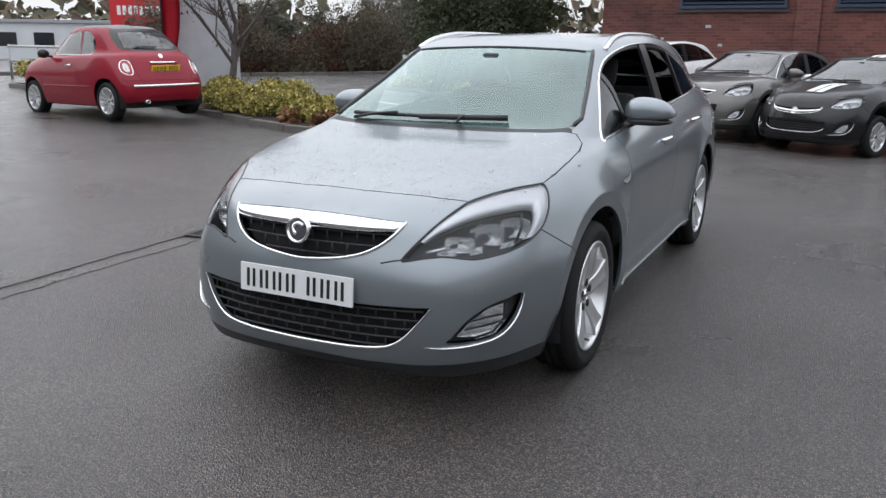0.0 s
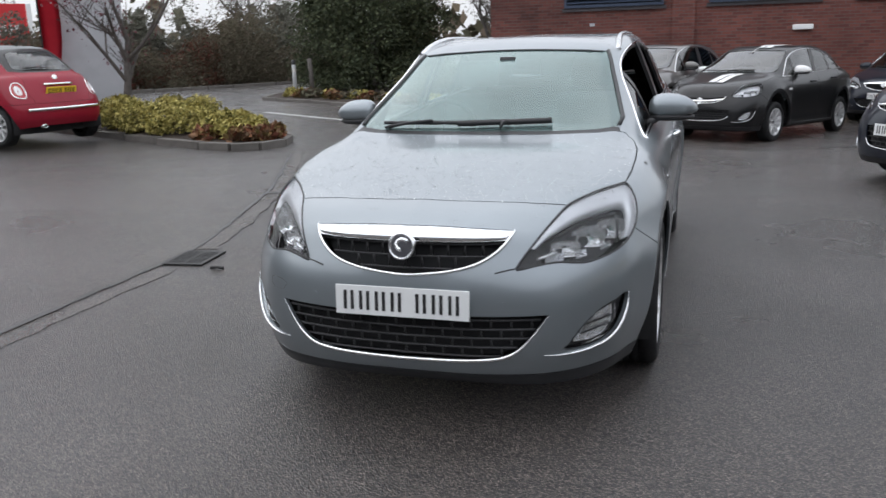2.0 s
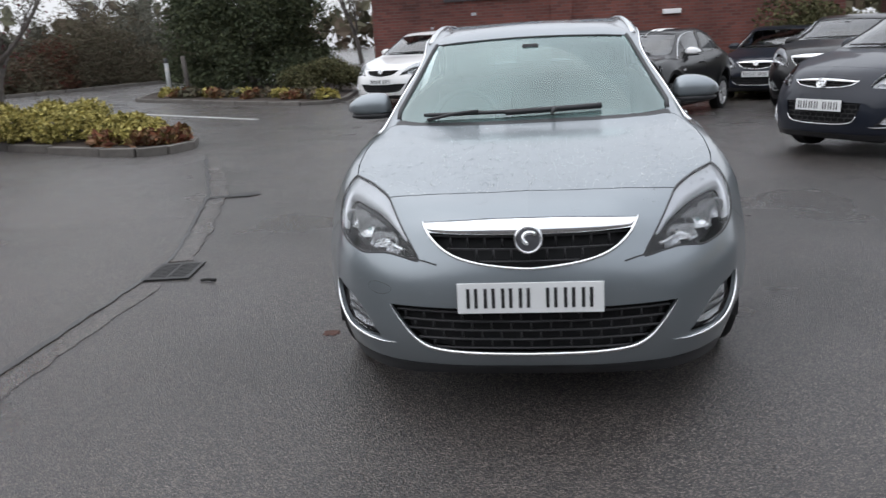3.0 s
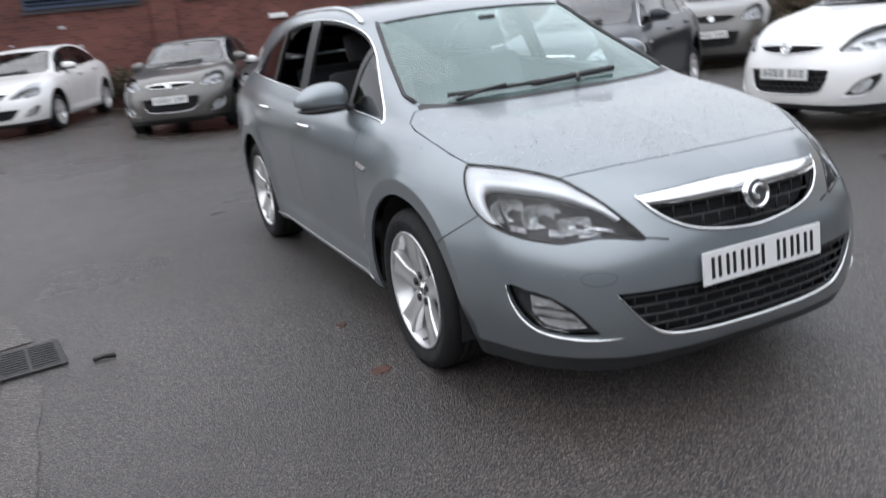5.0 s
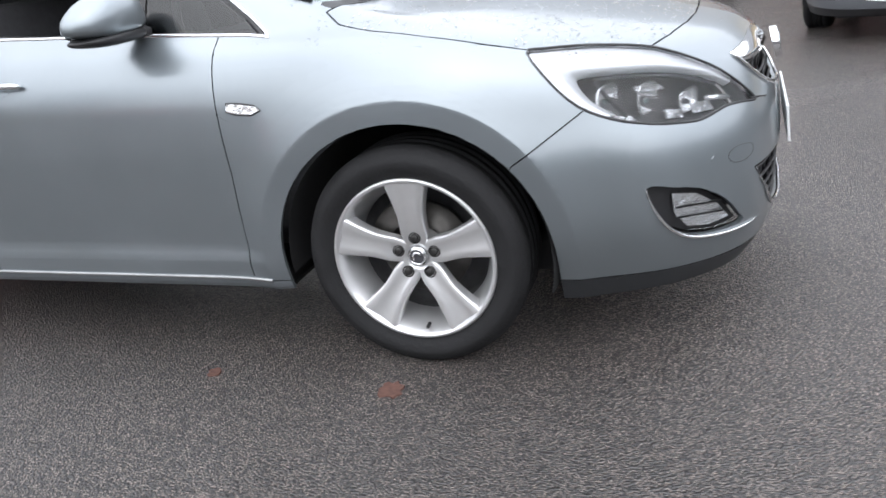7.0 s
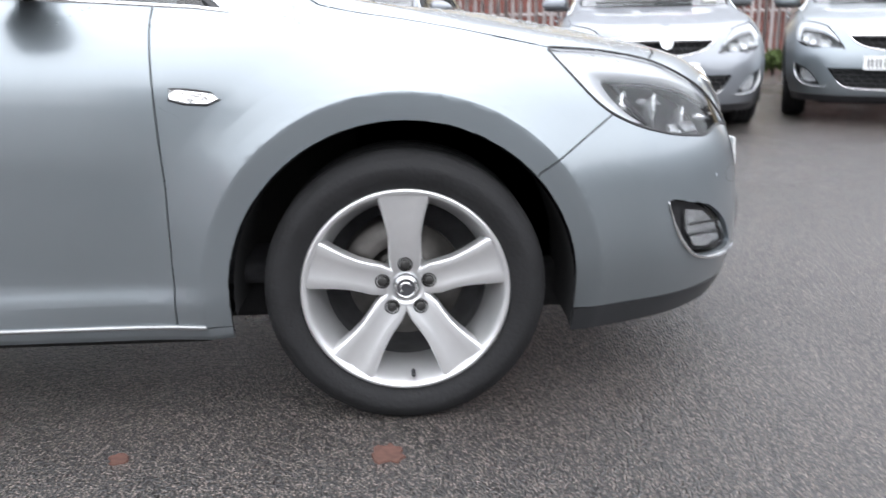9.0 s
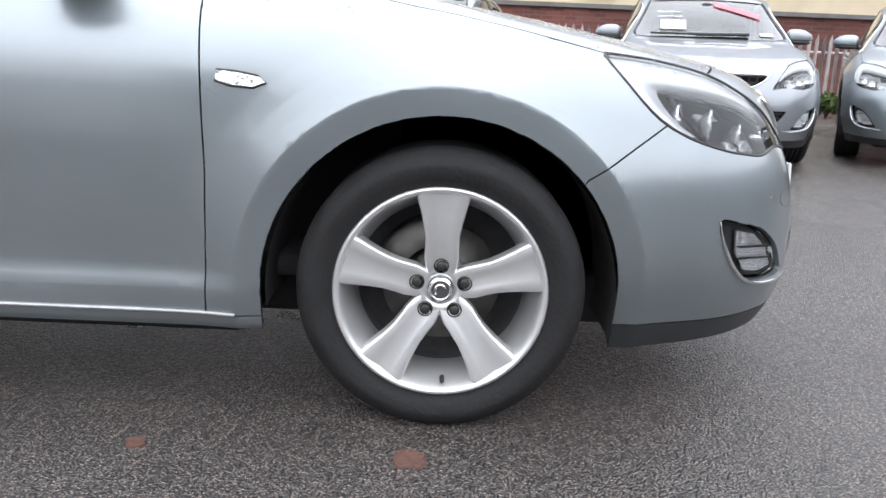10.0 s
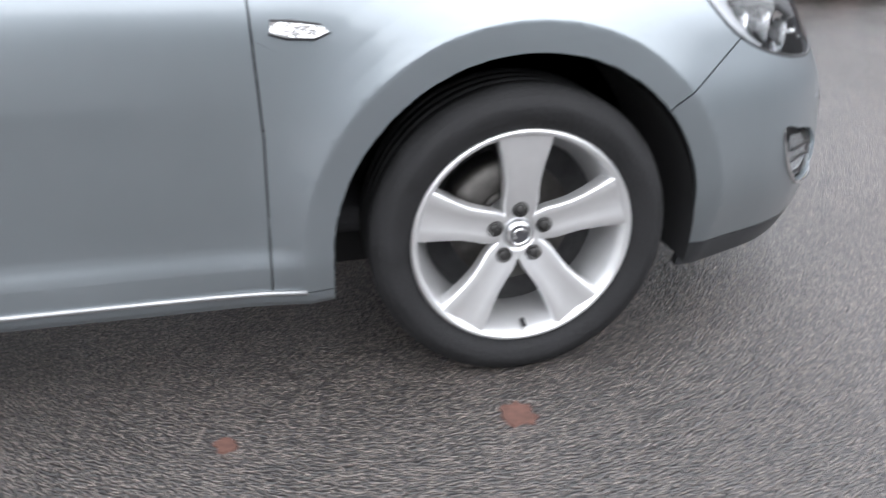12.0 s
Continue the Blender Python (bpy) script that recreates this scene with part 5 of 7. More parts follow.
silver = place(build_car("hatchback", "silver hatchback with sale papers behind its windscreen", PAINT_SILVER, COARSE, HATCH, wheel=W17, group=ROW), 4.80, -2.28, -.981, .196)
place(build_car("hatchback", "blue-silver hatchback beside the fence", PAINT_HERO, COARSE, HATCH, wheel=W17, group=ROW), 4.97, -4.54, -.906, .424)


def screen_point(x, z, out=.006):
    p = skin_front(abs(x), z, out)
    return Vector((p.x * (1 if x >= 0 else -1), p.y, p.z))


def screen_paper(name, mat, car, x0, x1, z0, z1, slope=0.0, label=""):
    """A sheet stuck to the windscreen."""
    bm = bmesh.new()
    rows = []
    for x in np.linspace(x0, x1, 8):
        rows.append([bm.verts.new(HATCH(screen_point(x, z + slope * (x - x0), .009))) for z in (z0, z1)])
    for a, b in zip(rows, rows[1:]):
        bm.faces.new((a[0], b[0], b[1], a[1]))
    bmesh.ops.solidify(bm, geom=bm.faces[:], thickness=.001)
    bmesh.ops.recalc_face_normals(bm, faces=bm.faces[:])
    return part(name, bm, mat, car, label, False)


screen_paper("sale_card", PAPER, silver, -.43, -.20, 1.10, 1.19, label="white sale card with faded pink lines")
screen_paper("sale_banner", PINK_VINYL, silver, .06, .47, 1.335, 1.385, -.30, "pink sale banner across the windscreen corner")
screen_paper("tax_paper", PAPER, silver, .44, .56, 1.06, 1.09)
for k, words in enumerate(("Every Day", "Low Prices")):
    p0, p1 = HATCH(screen_point(-.46, 1.262 - .045 * k, .008)), HATCH(screen_point(-.20, 1.262 - .045 * k, .008))
    p2 = HATCH(screen_point(-.46, 1.302 - .045 * k, .008))
    ax = (p1 - p0).normalized()
    az = (p2 - p0 - ax * (p2 - p0).dot(ax)).normalized()
    text = bpy.data.curves.new("sale_words", "FONT")
    text.body, text.size, text.extrude = words, .052, .0005
    text.materials.append(WHITE_VINYL)
    ob = new("sale_words", text)
    ob.parent = silver
    ob.matrix_local = Matrix.Translation(p0) @ Matrix((ax, az, ax.cross(az))).transposed().to_4x4()
bm = bmesh.new()
add_box(bm, -.28, .28, 1.5, 1.75, 1.497, 1.61, None, .05)
for v in bm.verts:
    if v.co.z > 1.55:
        v.co.x *= .8
    v.co = HATCH(v.co)
part("roof_sign", bm, WHITE_VINYL, silver, "white domed sales sign on the roof")

# ---- the small red car, with rounder rings of its own ----
CITY = [
    [(0, -.62, .20), (.40, -.58, .20), (.68, -.35, .20), (.74, -.10, .20), (.75, .40, .20), (.75, 1.0, .20), (.75, 1.6, .20), (.75, 2.2, .21), (.66, 2.66, .25), (.38, 2.78, .27), (0, 2.80, .27)],
    [(0, -.69, .36), (.42, -.64, .36), (.73, -.38, .36), (.79, -.10, .36), (.79, .40, .34), (.79, 1.0, .34), (.79, 1.6, .34), (.79, 2.2, .36), (.715, 2.70, .38), (.40, 2.84, .39), (0, 2.86, .39)],
    [(0, -.70, .58), (.42, -.64, .58), (.735, -.36, .58), (.805, -.08, .58), (.81, .40, .58), (.813, 1.0, .58), (.813, 1.6, .58), (.81, 2.2, .58), (.725, 2.70, .56), (.40, 2.84, .55), (0, 2.86, .55)],
    [(0, -.64, .77), (.40, -.58, .77), (.70, -.30, .78), (.785, -.04, .79), (.795, .40, .79), (.80, 1.0, .79), (.80, 1.6, .79), (.795, 2.2, .80), (.69, 2.62, .78), (.39, 2.76, .77), (0, 2.78, .77)],
    [(0, -.48, .88), (.38, -.42, .88), (.62, -.20, .90), (.70, .10, .92), (.745, .45, .93), (.755, 1.0, .945), (.755, 1.6, .96), (.74, 2.15, .97), (.63, 2.52, .97), (.36, 2.66, .96), (0, 2.68, .96)],
    [(0, 0, .98), (.36, .02, .98), (.55, .12, .975), (.63, .28, .975), (.68, .50, .975), (.70, 1.0, .985), (.70, 1.6, 1.0), (.685, 2.1, 1.01), (.59, 2.44, 1.02), (.34, 2.57, 1.03), (0, 2.59, 1.03)],
    [(0, .30, 1.03), (.35, .32, 1.03), (.52, .38, 1.02), (.60, .46, 1.02), (.645, .60, 1.02), (.67, 1.0, 1.03), (.67, 1.6, 1.04), (.65, 2.05, 1.06), (.57, 2.37, 1.08), (.32, 2.49, 1.09), (0, 2.51, 1.09)],
    [(0, .62, 1.24), (.33, .64, 1.24), (.48, .69, 1.23), (.54, .76, 1.23), (.58, .85, 1.235), (.605, 1.05, 1.25), (.605, 1.5, 1.26), (.585, 1.88, 1.265), (.51, 2.16, 1.27), (.29, 2.27, 1.28), (0, 2.29, 1.28)],
    [(0, .90, 1.40), (.30, .92, 1.40), (.43, .95, 1.39), (.48, 1.0, 1.39), (.51, 1.07, 1.40), (.53, 1.2, 1.41), (.53, 1.5, 1.42), (.51, 1.75, 1.415), (.45, 1.95, 1.41), (.26, 2.04, 1.41), (0, 2.06, 1.41)],
    [(0, 1.1, 1.46), (.22, 1.11, 1.46), (.32, 1.14, 1.455), (.36, 1.18, 1.455), (.38, 1.22, 1.455), (.395, 1.3, 1.46), (.395, 1.5, 1.465), (.38, 1.66, 1.46), (.33, 1.80, 1.455), (.20, 1.86, 1.455), (0, 1.88, 1.455)],
]


def city_regions():
    lip = tuple
    bm = body_half(4, 4, [list(r) for r in CITY], (1.2, 1.75), 1.483, lip)
    layer = bm.faces.layers.int.new("region")
    C = dict(shell=0, arch=1, door_glass=2, rear_side_glass=3, tail_glass=4, tail_lamp=5, screen=6, roof=7, door=8, tailgate=9, rear_bumper=10, tail_frame=11)
    for yc in (0, 2.3):
        cut(bm, layer, C["arch"], arch(yc, .345, .29), ALONG, UP, lambda m: m.x > .5 and m.z < .8)
    side = lambda m: m.x > .45 and m.z > .95
    cut(bm, layer, C["door_glass"], curve2([(.62, 1.0), (.80, 1.17), (.98, 1.32), (1.15, 1.355), (1.38, 1.365), (1.42, 1.2), (1.44, 1.01), (1.0, .995)], 3), ALONG, UP, side)
    cut(bm, layer, C["rear_side_glass"], curve2([(1.50, 1.02), (1.48, 1.2), (1.45, 1.36), (1.62, 1.35), (1.80, 1.26), (1.88, 1.14), (1.86, 1.04), (1.7, 1.02)], 3), ALONG, UP, side)
    cut(bm, layer, C["tail_glass"], [(-.02, 1.08), (.34, 1.085), (.47, 1.11), (.45, 1.22), (.40, 1.33), (.28, 1.36), (-.02, 1.365)], ACROSS, UP, lambda m: m.y > 1.8 and m.z > 1.0)
    cut(bm, layer, C["tail_frame"], [(-.02, 1.05), (.40, 1.055), (.55, 1.08), (.53, 1.25), (.46, 1.395), (.30, 1.405), (-.02, 1.41)], ACROSS, UP, lambda m: m.y > 1.8 and m.z > 1.0)
    cut(bm, layer, C["tail_lamp"], curve2([(.56, .70), (.545, .82), (.57, .90), (.64, .90), (.69, .82), (.69, .72), (.62, .685)], 3), ACROSS, UP, lambda m: m.y > 2.2 and m.x > .4)
    cut(bm, layer, C["screen"], [(-.02, 1.05), (.50, 1.05), (.56, 1.08), (.50, 1.24), (.44, 1.36), (.30, 1.375), (-.02, 1.38)], ACROSS, UP, lambda m: m.y < 1.1 and m.z > 1.0)
    cut(bm, layer, C["roof"], [(1.0, -.02), (1.0, .47), (1.2, .50), (1.6, .51), (1.85, .47), (2.06, .36), (2.16, .22), (2.18, -.02)], ALONG, ACROSS, lambda m: m.z > 1.33)
    cut(bm, layer, C["door"], [(.42, .34), (.40, .7), (.50, 1.0), (.75, 1.42), (1.46, 1.42), (1.50, 1.0), (1.50, .62), (1.44, .34)], ALONG, UP, lambda m: m.x > .4)
    cut(bm, layer, C["tailgate"], [(-.02, .60), (.46, .60), (.52, .75), (.50, .95), (.53, 1.06), (-.02, 1.06)], ACROSS, UP, lambda m: m.y > 2.2)
    cut(bm, layer, C["rear_bumper"], [(2.35, .1), (2.45, .60), (3.2, .60), (3.2, .1)], ALONG, UP, lambda m: m.y > 2.2)
    return regions_of(bm, layer, C)


def build_city_car():
    car = tagged(new("small_car"), "small red hatchback with a grey roof and chrome bumper strip", "car")
    R = city_regions()
    two = (1, -1)
    V, F = [], []
    for pts, nor, faces in R.values():
        b = len(V)
        V += pts
        F += [[b + i for i in r] for r in faces]
    tree = BVHTree.FromPolygons(V, F)
    kw = dict(parent=car, warp=straight)
    panel("body_shell", [R["shell"]], two, PAINT_RED, **kw)
    panel("roof", [R["roof"]], two, TRIM_GREY, label="dark grey roof", **kw)
    gate = panel("tailgate", [R["tailgate"]], two, PAINT_RED, **kw)
    bumper = panel("rear_bumper", [R["rear_bumper"]], two, PAINT_RED, **kw)
    panel("rear_window_frame", [R["tail_frame"]], two, GLOSS_BLACK, gap=0, **kw)
    panel("rear_window", [R["tail_glass"]], two, CLEAR, gap=0, depth=.004, sink=.002, **kw)
    panel("windscreen", [R["screen"]], two, CLEAR, gap=0, depth=.004, sink=.002, **kw)
    # black sheet added inside, its colour stands for shade in the gaps
    panel("inner_shell", [R[k] for k in ("shell", "roof", "tailgate", "rear_bumper", "door", "tail_lamp")], two, DARK, gap=0, depth=0, sink=.016, **kw)

    def back(x, z, out=0.0):
        p, n = on_surface(tree, (abs(x), 5, z), (0, -1, 0))
        p = p + n * out
        return Vector((p.x * (1 if x >= 0 else -1), p.y, p.z))

    def flank(y, z, out=0.0):
        p, n = on_surface(tree, (3, y, z), (-1, 0, 0))
        return p + n * out

    for s in two:
        door = panel("door", [R["door"]], (s,), PAINT_RED, **kw)
        panel("door_window", [R["door_glass"]], (s,), CLEAR, gap=0, depth=.004, sink=.003, **kw)
        panel("side_window", [R["rear_side_glass"]], (s,), CLEAR, gap=0, depth=.004, sink=.003, **kw)
        lamp = panel("tail_lamp", [R["tail_lamp"]], (s,), RED_LENS, label="tall tail lamp with a pale middle", **kw)
        patch("lamp_middle", curve2([(.595, .74), (.59, .82), (.61, .865), (.64, .86), (.66, .80), (.65, .745)], 2), PALE_LENS, lamp, straight, s, .004, .008, back)
        skin_bar("lamp_rim", [back(a, b, .002) for a, b in curve2([(.56, .70), (.545, .82), (.57, .90), (.64, .90), (.69, .82), (.69, .72), (.62, .685)], 2)], .008, CHROME, lamp, straight, s, 1, True)
        skin_bar("window_line", [flank(y, .992, .004) for y in np.linspace(.62, 1.9, 14)], .007, CHROME, car, straight, s)
        skin_bar("door_handle", [flank(1.28 + d, .83, o) for d, o in ((-.07, .004), (-.04, .03), (.04, .03), (.07, .004))], .014, CHROME, door, straight, s)
        skin_bar("side_strip", [flank(y, .50, .004) for y in np.linspace(.42, 1.9, 14)], .012, PAINT_RED, car, straight, s)
        cap = bmesh.new()
        bmesh.ops.create_uvsphere(cap, u_segments=16, v_segments=10, radius=1, matrix=Matrix.LocRotScale((.86 * s, .62, 1.02), None, (.10, .06, .075)))
        m1 = part("door_mirror", cap, GLOSS_BLACK, door)
        skin_bar("mirror_arm", [Vector((.80, .62, .98)), Vector((.70, .60, .97))], .02, PLASTIC, m1, straight, s)
        for yc in (0, 2.3):
            bm = lathe([(.34, .77), (.345, .72), (.345, .45), (.05, .45)], 24, None, None, (-.35, math.pi + .35))
            for v in bm.verts:
                v.co = Vector((v.co.x * s, v.co.y + yc, v.co.z + .29))
            bmesh.ops.recalc_face_normals(bm, faces=bm.faces)
            part("arch_liner", bm, LINER, car)
            m = Matrix.Translation((.70 * s, yc, .283)) @ (Matrix.Identity(4) if s > 0 else Matrix.Rotation(math.pi, 4, "Z"))
            build_wheel(car, m, .29, .21, .195, "multi", False)
    skin_bar("bumper_strip", [back(x, .515, .008) for x in np.linspace(-.60, .60, 21)], .026, CHROME, bumper, straight, 1, .9)
    skin_bar("plate_chrome", [back(x, .865, .012) for x in np.linspace(-.24, .24, 9)], .024, CHROME, gate, straight, 1, .8)
    p = back(0, .775, .02)
    plate_part(gate, Matrix.Translation((0, p.y, .775)) @ Matrix.Rotation(math.pi, 4, "Z") @ Matrix.Rotation(radians(14), 4, "X"), PLATE_YELLOW)
    e = back(0, .965, .01)
    part("emblem", lathe([(.0005, .006), (.035, .006), (.040, .002), (.041, -.008)], 24, face_to(e, (0, 1, .5))), CHROME, gate)
    skin_bar("rear_wiper", [back(x, 1.10 + .02 * x, .02) for x in (-.05, .08, .22, .34)], .012, PLASTIC, gate, straight, 1)
    skin_bar("antenna", [Vector((0, 1.9, 1.44)), Vector((0, 2.05, 1.62)), Vector((0, 2.12, 1.72))], .006, PLASTIC, car, straight, 1)
    part("exhaust_tip", lathe([(.02, 0), (.025, .0), (.028, .01), (.028, -.08)], 14, face_to(Vector((.38, 2.83, .27)), (0, 1, 0))), CHROME, car)
    box_part("floor_pan", LINER, car, -.55, .55, -.5, 2.6, .16, .3, .03)
    box_part("dashboard", PLASTIC, car, -.6, .6, .35, .75, .7, 1.0, .05)
    for x in (-.33, .33):
        build_seat(car, x, 1.05, straight, .22)
    build_seat(car, 0, 1.75, lambda v: Vector((v.x, v.y, v.z * .94)), .5)
    return car


red = build_city_car()
red.matrix_world = Matrix.Translation((-10.93, 7.18, -fall(-10, 7))) @ Matrix.Rotation(radians(259), 4, "Z") @ Matrix.Rotation(radians(1.0), 4, "X")


# ---- site: beds, kerbs, plants, walls ----
def leaf_material(name, colors, rough=.75, gloss=.12):
    m = bpy.data.materials.new(name)
    m.use_nodes = True
    t = m.node_tree
    b = t.nodes["Principled BSDF"]
    geo = t.nodes.new("ShaderNodeNewGeometry")
    ramp = t.nodes.new("ShaderNodeValToRGB")
    ramp.color_ramp.interpolation = "LINEAR"
    while len(ramp.color_ramp.elements) < len(colors):
        ramp.color_ramp.elements.new(.5)
    for i, c in enumerate(colors):
        ramp.color_ramp.elements[i].position = i / max(1, len(colors) - 1)
        ramp.color_ramp.elements[i].color = (*c, 1)
    t.links.new(geo.outputs["Random Per Island"], ramp.inputs[0])
    t.links.new(ramp.outputs[0], b.inputs["Base Color"])
    b.inputs["Roughness"].default_value = rough
    b.inputs["Specular IOR Level"].default_value = gloss
    return m


LEAF_YELLOW = leaf_material("variegated_leaf", [(.14, .13, .035), (.36, .31, .09), (.52, .45, .17), (.24, .20, .06), (.09, .09, .03)])
LEAF_RED = leaf_material("red_brown_leaf", [(.09, .03, .02), (.19, .075, .04), (.13, .11, .04), (.24, .13, .08), (.05, .035, .02)])
LEAF_DARK = leaf_material("dark_evergreen", [(.042, .053, .034), (.063, .077, .042), (.084, .095, .05), (.05, .056, .04)])
LEAF_HEDGE = leaf_material("autumn_hedge", [(.085, .082, .055), (.12, .108, .072), (.14, .105, .082), (.085, .09, .06), (.16, .12, .085)])
LEAF_OLIVE = leaf_material("olive_leaf", [(.05, .055, .025), (.085, .085, .04), (.11, .10, .05), (.06, .06, .035)])
LEAF_GREEN = leaf_material("mid_green_leaf", [(.04, .06, .02), (.07, .10, .03), (.05, .07, .025)])
# lighter and greyer leaves: distance haze is put into the colour
LEAF_HAZE = leaf_material("hazed_leaf", [(.10, .105, .08), (.14, .14, .11), (.12, .115, .095), (.17, .16, .14)])
LEAF_RUST = leaf_material("berry_bush", [(.06, .03, .022), (.12, .03, .025), (.05, .04, .02), (.09, .05, .03)])
BERRY = material("dark_berry", (.10, .012, .02), .4)
BARK = material("bark", (.085, .075, .068), .85, vary=.35, vary_scale=14, bump=.5, bump_scale=40)
SOIL = material("wet_soil", (.035, .024, .018), .9, vary=.35, vary_scale=12, bump=.8, bump_scale=30, bump_dist=.03)
KERB = material("kerb_concrete", (.115, .105, .095), .8, vary=.22, vary_scale=9, bump=.3, bump_scale=120, per_object=.14)
CONCRETE = material("pale_panel", (.42, .43, .45), .75, vary=.1, vary_scale=3, bump=.1, bump_scale=60)
WHITE_WALL = material("white_cabin", (.62, .64, .66), .6, vary=.06, vary_scale=1.5)
GALV = material("galvanised_steel", (.40, .40, .41), .5, .5, vary=.18, vary_scale=10)
PALING = material("weathered_paling", (.36, .325, .32), .7, .0, vary=.2, vary_scale=12, per_object=.15)
LEDGE = material("grey_ledge", (.13, .125, .12), .7, vary=.2, vary_scale=5)
BRICK_SILL = material("blue_brick_sill", (.05, .045, .05), .7, vary=.2, vary_scale=8)
BLUE_LOUVRE = material("blue_louvre", (.035, .05, .085), .5, .2, vary=.12, vary_scale=4)
CREAM = material("cream_render", (.56, .47, .34), .8, vary=.1, vary_scale=2.5)
SIGN_RED = material("sign_red", (.55, .02, .025), .5, vary=.05)
FLAG_RED = material("flag_cloth", (.45, .012, .03), .75, vary=.12, vary_scale=5)
LINE_WHITE = material("worn_road_paint", (.45, .45, .44), .7, vary=.4, vary_scale=16)
TAR = material("tar_seam", (.022, .021, .021), .38, vary=.3, vary_scale=20, bump=.3, bump_scale=80)
PATCHED = asphalt("patched_asphalt", 1.45, .85)
IRON = material("cast_iron", (.035, .034, .034), .5, .5, vary=.3, vary_scale=30)
LEAF_FALLEN = material("fallen_leaf", (.085, .040, .030), .85, vary=.35, vary_scale=60)
UNSEEN_WALL = material("unseen_wall", (.17, .17, .175), .7, vary=.15, vary_scale=1.2)
WINDOW_DARK = material("dark_window", (.02, .025, .03), .08, coat=.5)
ROOF_GREY = material("roof_sheet", (.33, .34, .36), .6, vary=.1)


def brick_material(name, tint):
    m = bpy.data.materials.new(name)
    m.use_nodes = True
    t = m.node_tree
    b = t.nodes["Principled BSDF"]
    tc = t.nodes.new("ShaderNodeTexCoord")
    sep = t.nodes.new("ShaderNodeSeparateXYZ")
    com = t.nodes.new("ShaderNodeCombineXYZ")
    add = t.nodes.new("ShaderNodeMath")
    t.links.new(tc.outputs["Object"], sep.inputs[0])
    t.links.new(sep.outputs["X"], add.inputs[0])
    t.links.new(sep.outputs["Y"], add.inputs[1])
    t.links.new(add.outputs[0], com.inputs[0])
    t.links.new(sep.outputs["Z"], com.inputs[1])
    br = t.nodes.new("ShaderNodeTexBrick")
    br.inputs["Scale"].default_value = 1
    br.inputs["Brick Width"].default_value, br.inputs["Row Height"].default_value = .225, .075
    br.inputs["Mortar Size"].default_value = .006
    br.inputs["Color1"].default_value = (*tint, 1)
    br.inputs["Color2"].default_value = (tint[0] * .62, tint[1] * .6, tint[2] * .62, 1)
    br.inputs["Mortar"].default_value = (.11, .085, .078, 1)
    t.links.new(com.outputs[0], br.inputs["Vector"])
    no = t.nodes.new("ShaderNodeTexNoise")
    no.inputs["Scale"].default_value = .7
    no.inputs["Detail"].default_value = 7
    t.links.new(tc.outputs["Object"], no.inputs["Vector"])
    rg = t.nodes.new("ShaderNodeMapRange")
    rg.inputs["From Min"].default_value, rg.inputs["From Max"].default_value = .3, .7
    rg.inputs["To Min"].default_value, rg.inputs["To Max"].default_value = .6, 1.3
    t.links.new(no.outputs["Fac"], rg.inputs["Value"])
    hs = t.nodes.new("ShaderNodeHueSaturation")
    t.links.new(br.outputs["Color"], hs.inputs["Color"])
    t.links.new(rg.outputs[0], hs.inputs["Value"])
    t.links.new(hs.outputs[0], b.inputs["Base Color"])
    b.inputs["Roughness"].default_value = .85
    bp = t.nodes.new("ShaderNodeBump")
    bp.inputs["Strength"].default_value, bp.inputs["Distance"].default_value = .6, .008
    bp.invert = True
    t.links.new(br.outputs["Fac"], bp.inputs["Height"])
    t.links.new(bp.outputs[0], b.inputs["Normal"])
    return m


BRICK = brick_material("red_brick", (.165, .055, .043))
rnd = np.random.default_rng(7)


def leaves(points, size, spread=.5, droop=.0, aspect=.55):
    """A mesh of small bent leaves at the points."""
    n = len(points)
    V = np.empty((n * 5, 3))
    d = rnd.normal(size=(n, 3))
    d[:, 2] -= droop
    d /= np.linalg.norm(d, axis=1)[:, None] + 1e-9
    u = np.cross(d, rnd.normal(size=(n, 3)))
    u /= np.linalg.norm(u, axis=1)[:, None] + 1e-9
    w = np.cross(d, u)
    s = (size * (1 - spread + 2 * spread * rnd.random(n)))[:, None]
    p = np.asarray(points)
    V[0::5] = p - d * s * .5
    V[1::5] = p + u * s * aspect * .5 + w * s * .08
    V[2::5] = p + d * s * .5
    V[3::5] = p - u * s * aspect * .5 + w * s * .08
    V[4::5] = p + w * s * -.03
    F = []
    for i in range(n):
        b = i * 5
        F += [(b, b + 1, b + 4), (b + 1, b + 2, b + 4), (b + 2, b + 3, b + 4), (b + 3, b, b + 4)]
    me = bpy.data.meshes.new("leaves")
    me.from_pydata(V.tolist(), [], F)
    return me


def lumps(center, radii, n, clumps=14, hollow=.55, seed=0):
    """Points gathered in clumps over an uneven round mass."""
    g = np.random.default_rng(seed)
    c = g.normal(size=(clumps, 3))
    c /= np.linalg.norm(c, axis=1)[:, None]
    c *= (hollow + (1 - hollow) * g.random(clumps))[:, None] * .85
    c[:, 2] = np.abs(c[:, 2]) * .9 - .15
    k = g.integers(0, clumps, n)
    q = g.normal(size=(n, 3))
    q /= np.linalg.norm(q, axis=1)[:, None]
    q *= (.22 + .20 * g.random(n))[:, None]
    p = (c[k] + q) * np.asarray(radii) + np.asarray(center)
    return p[p[:, 2] > center[2] - radii[2] * .45 - 2]


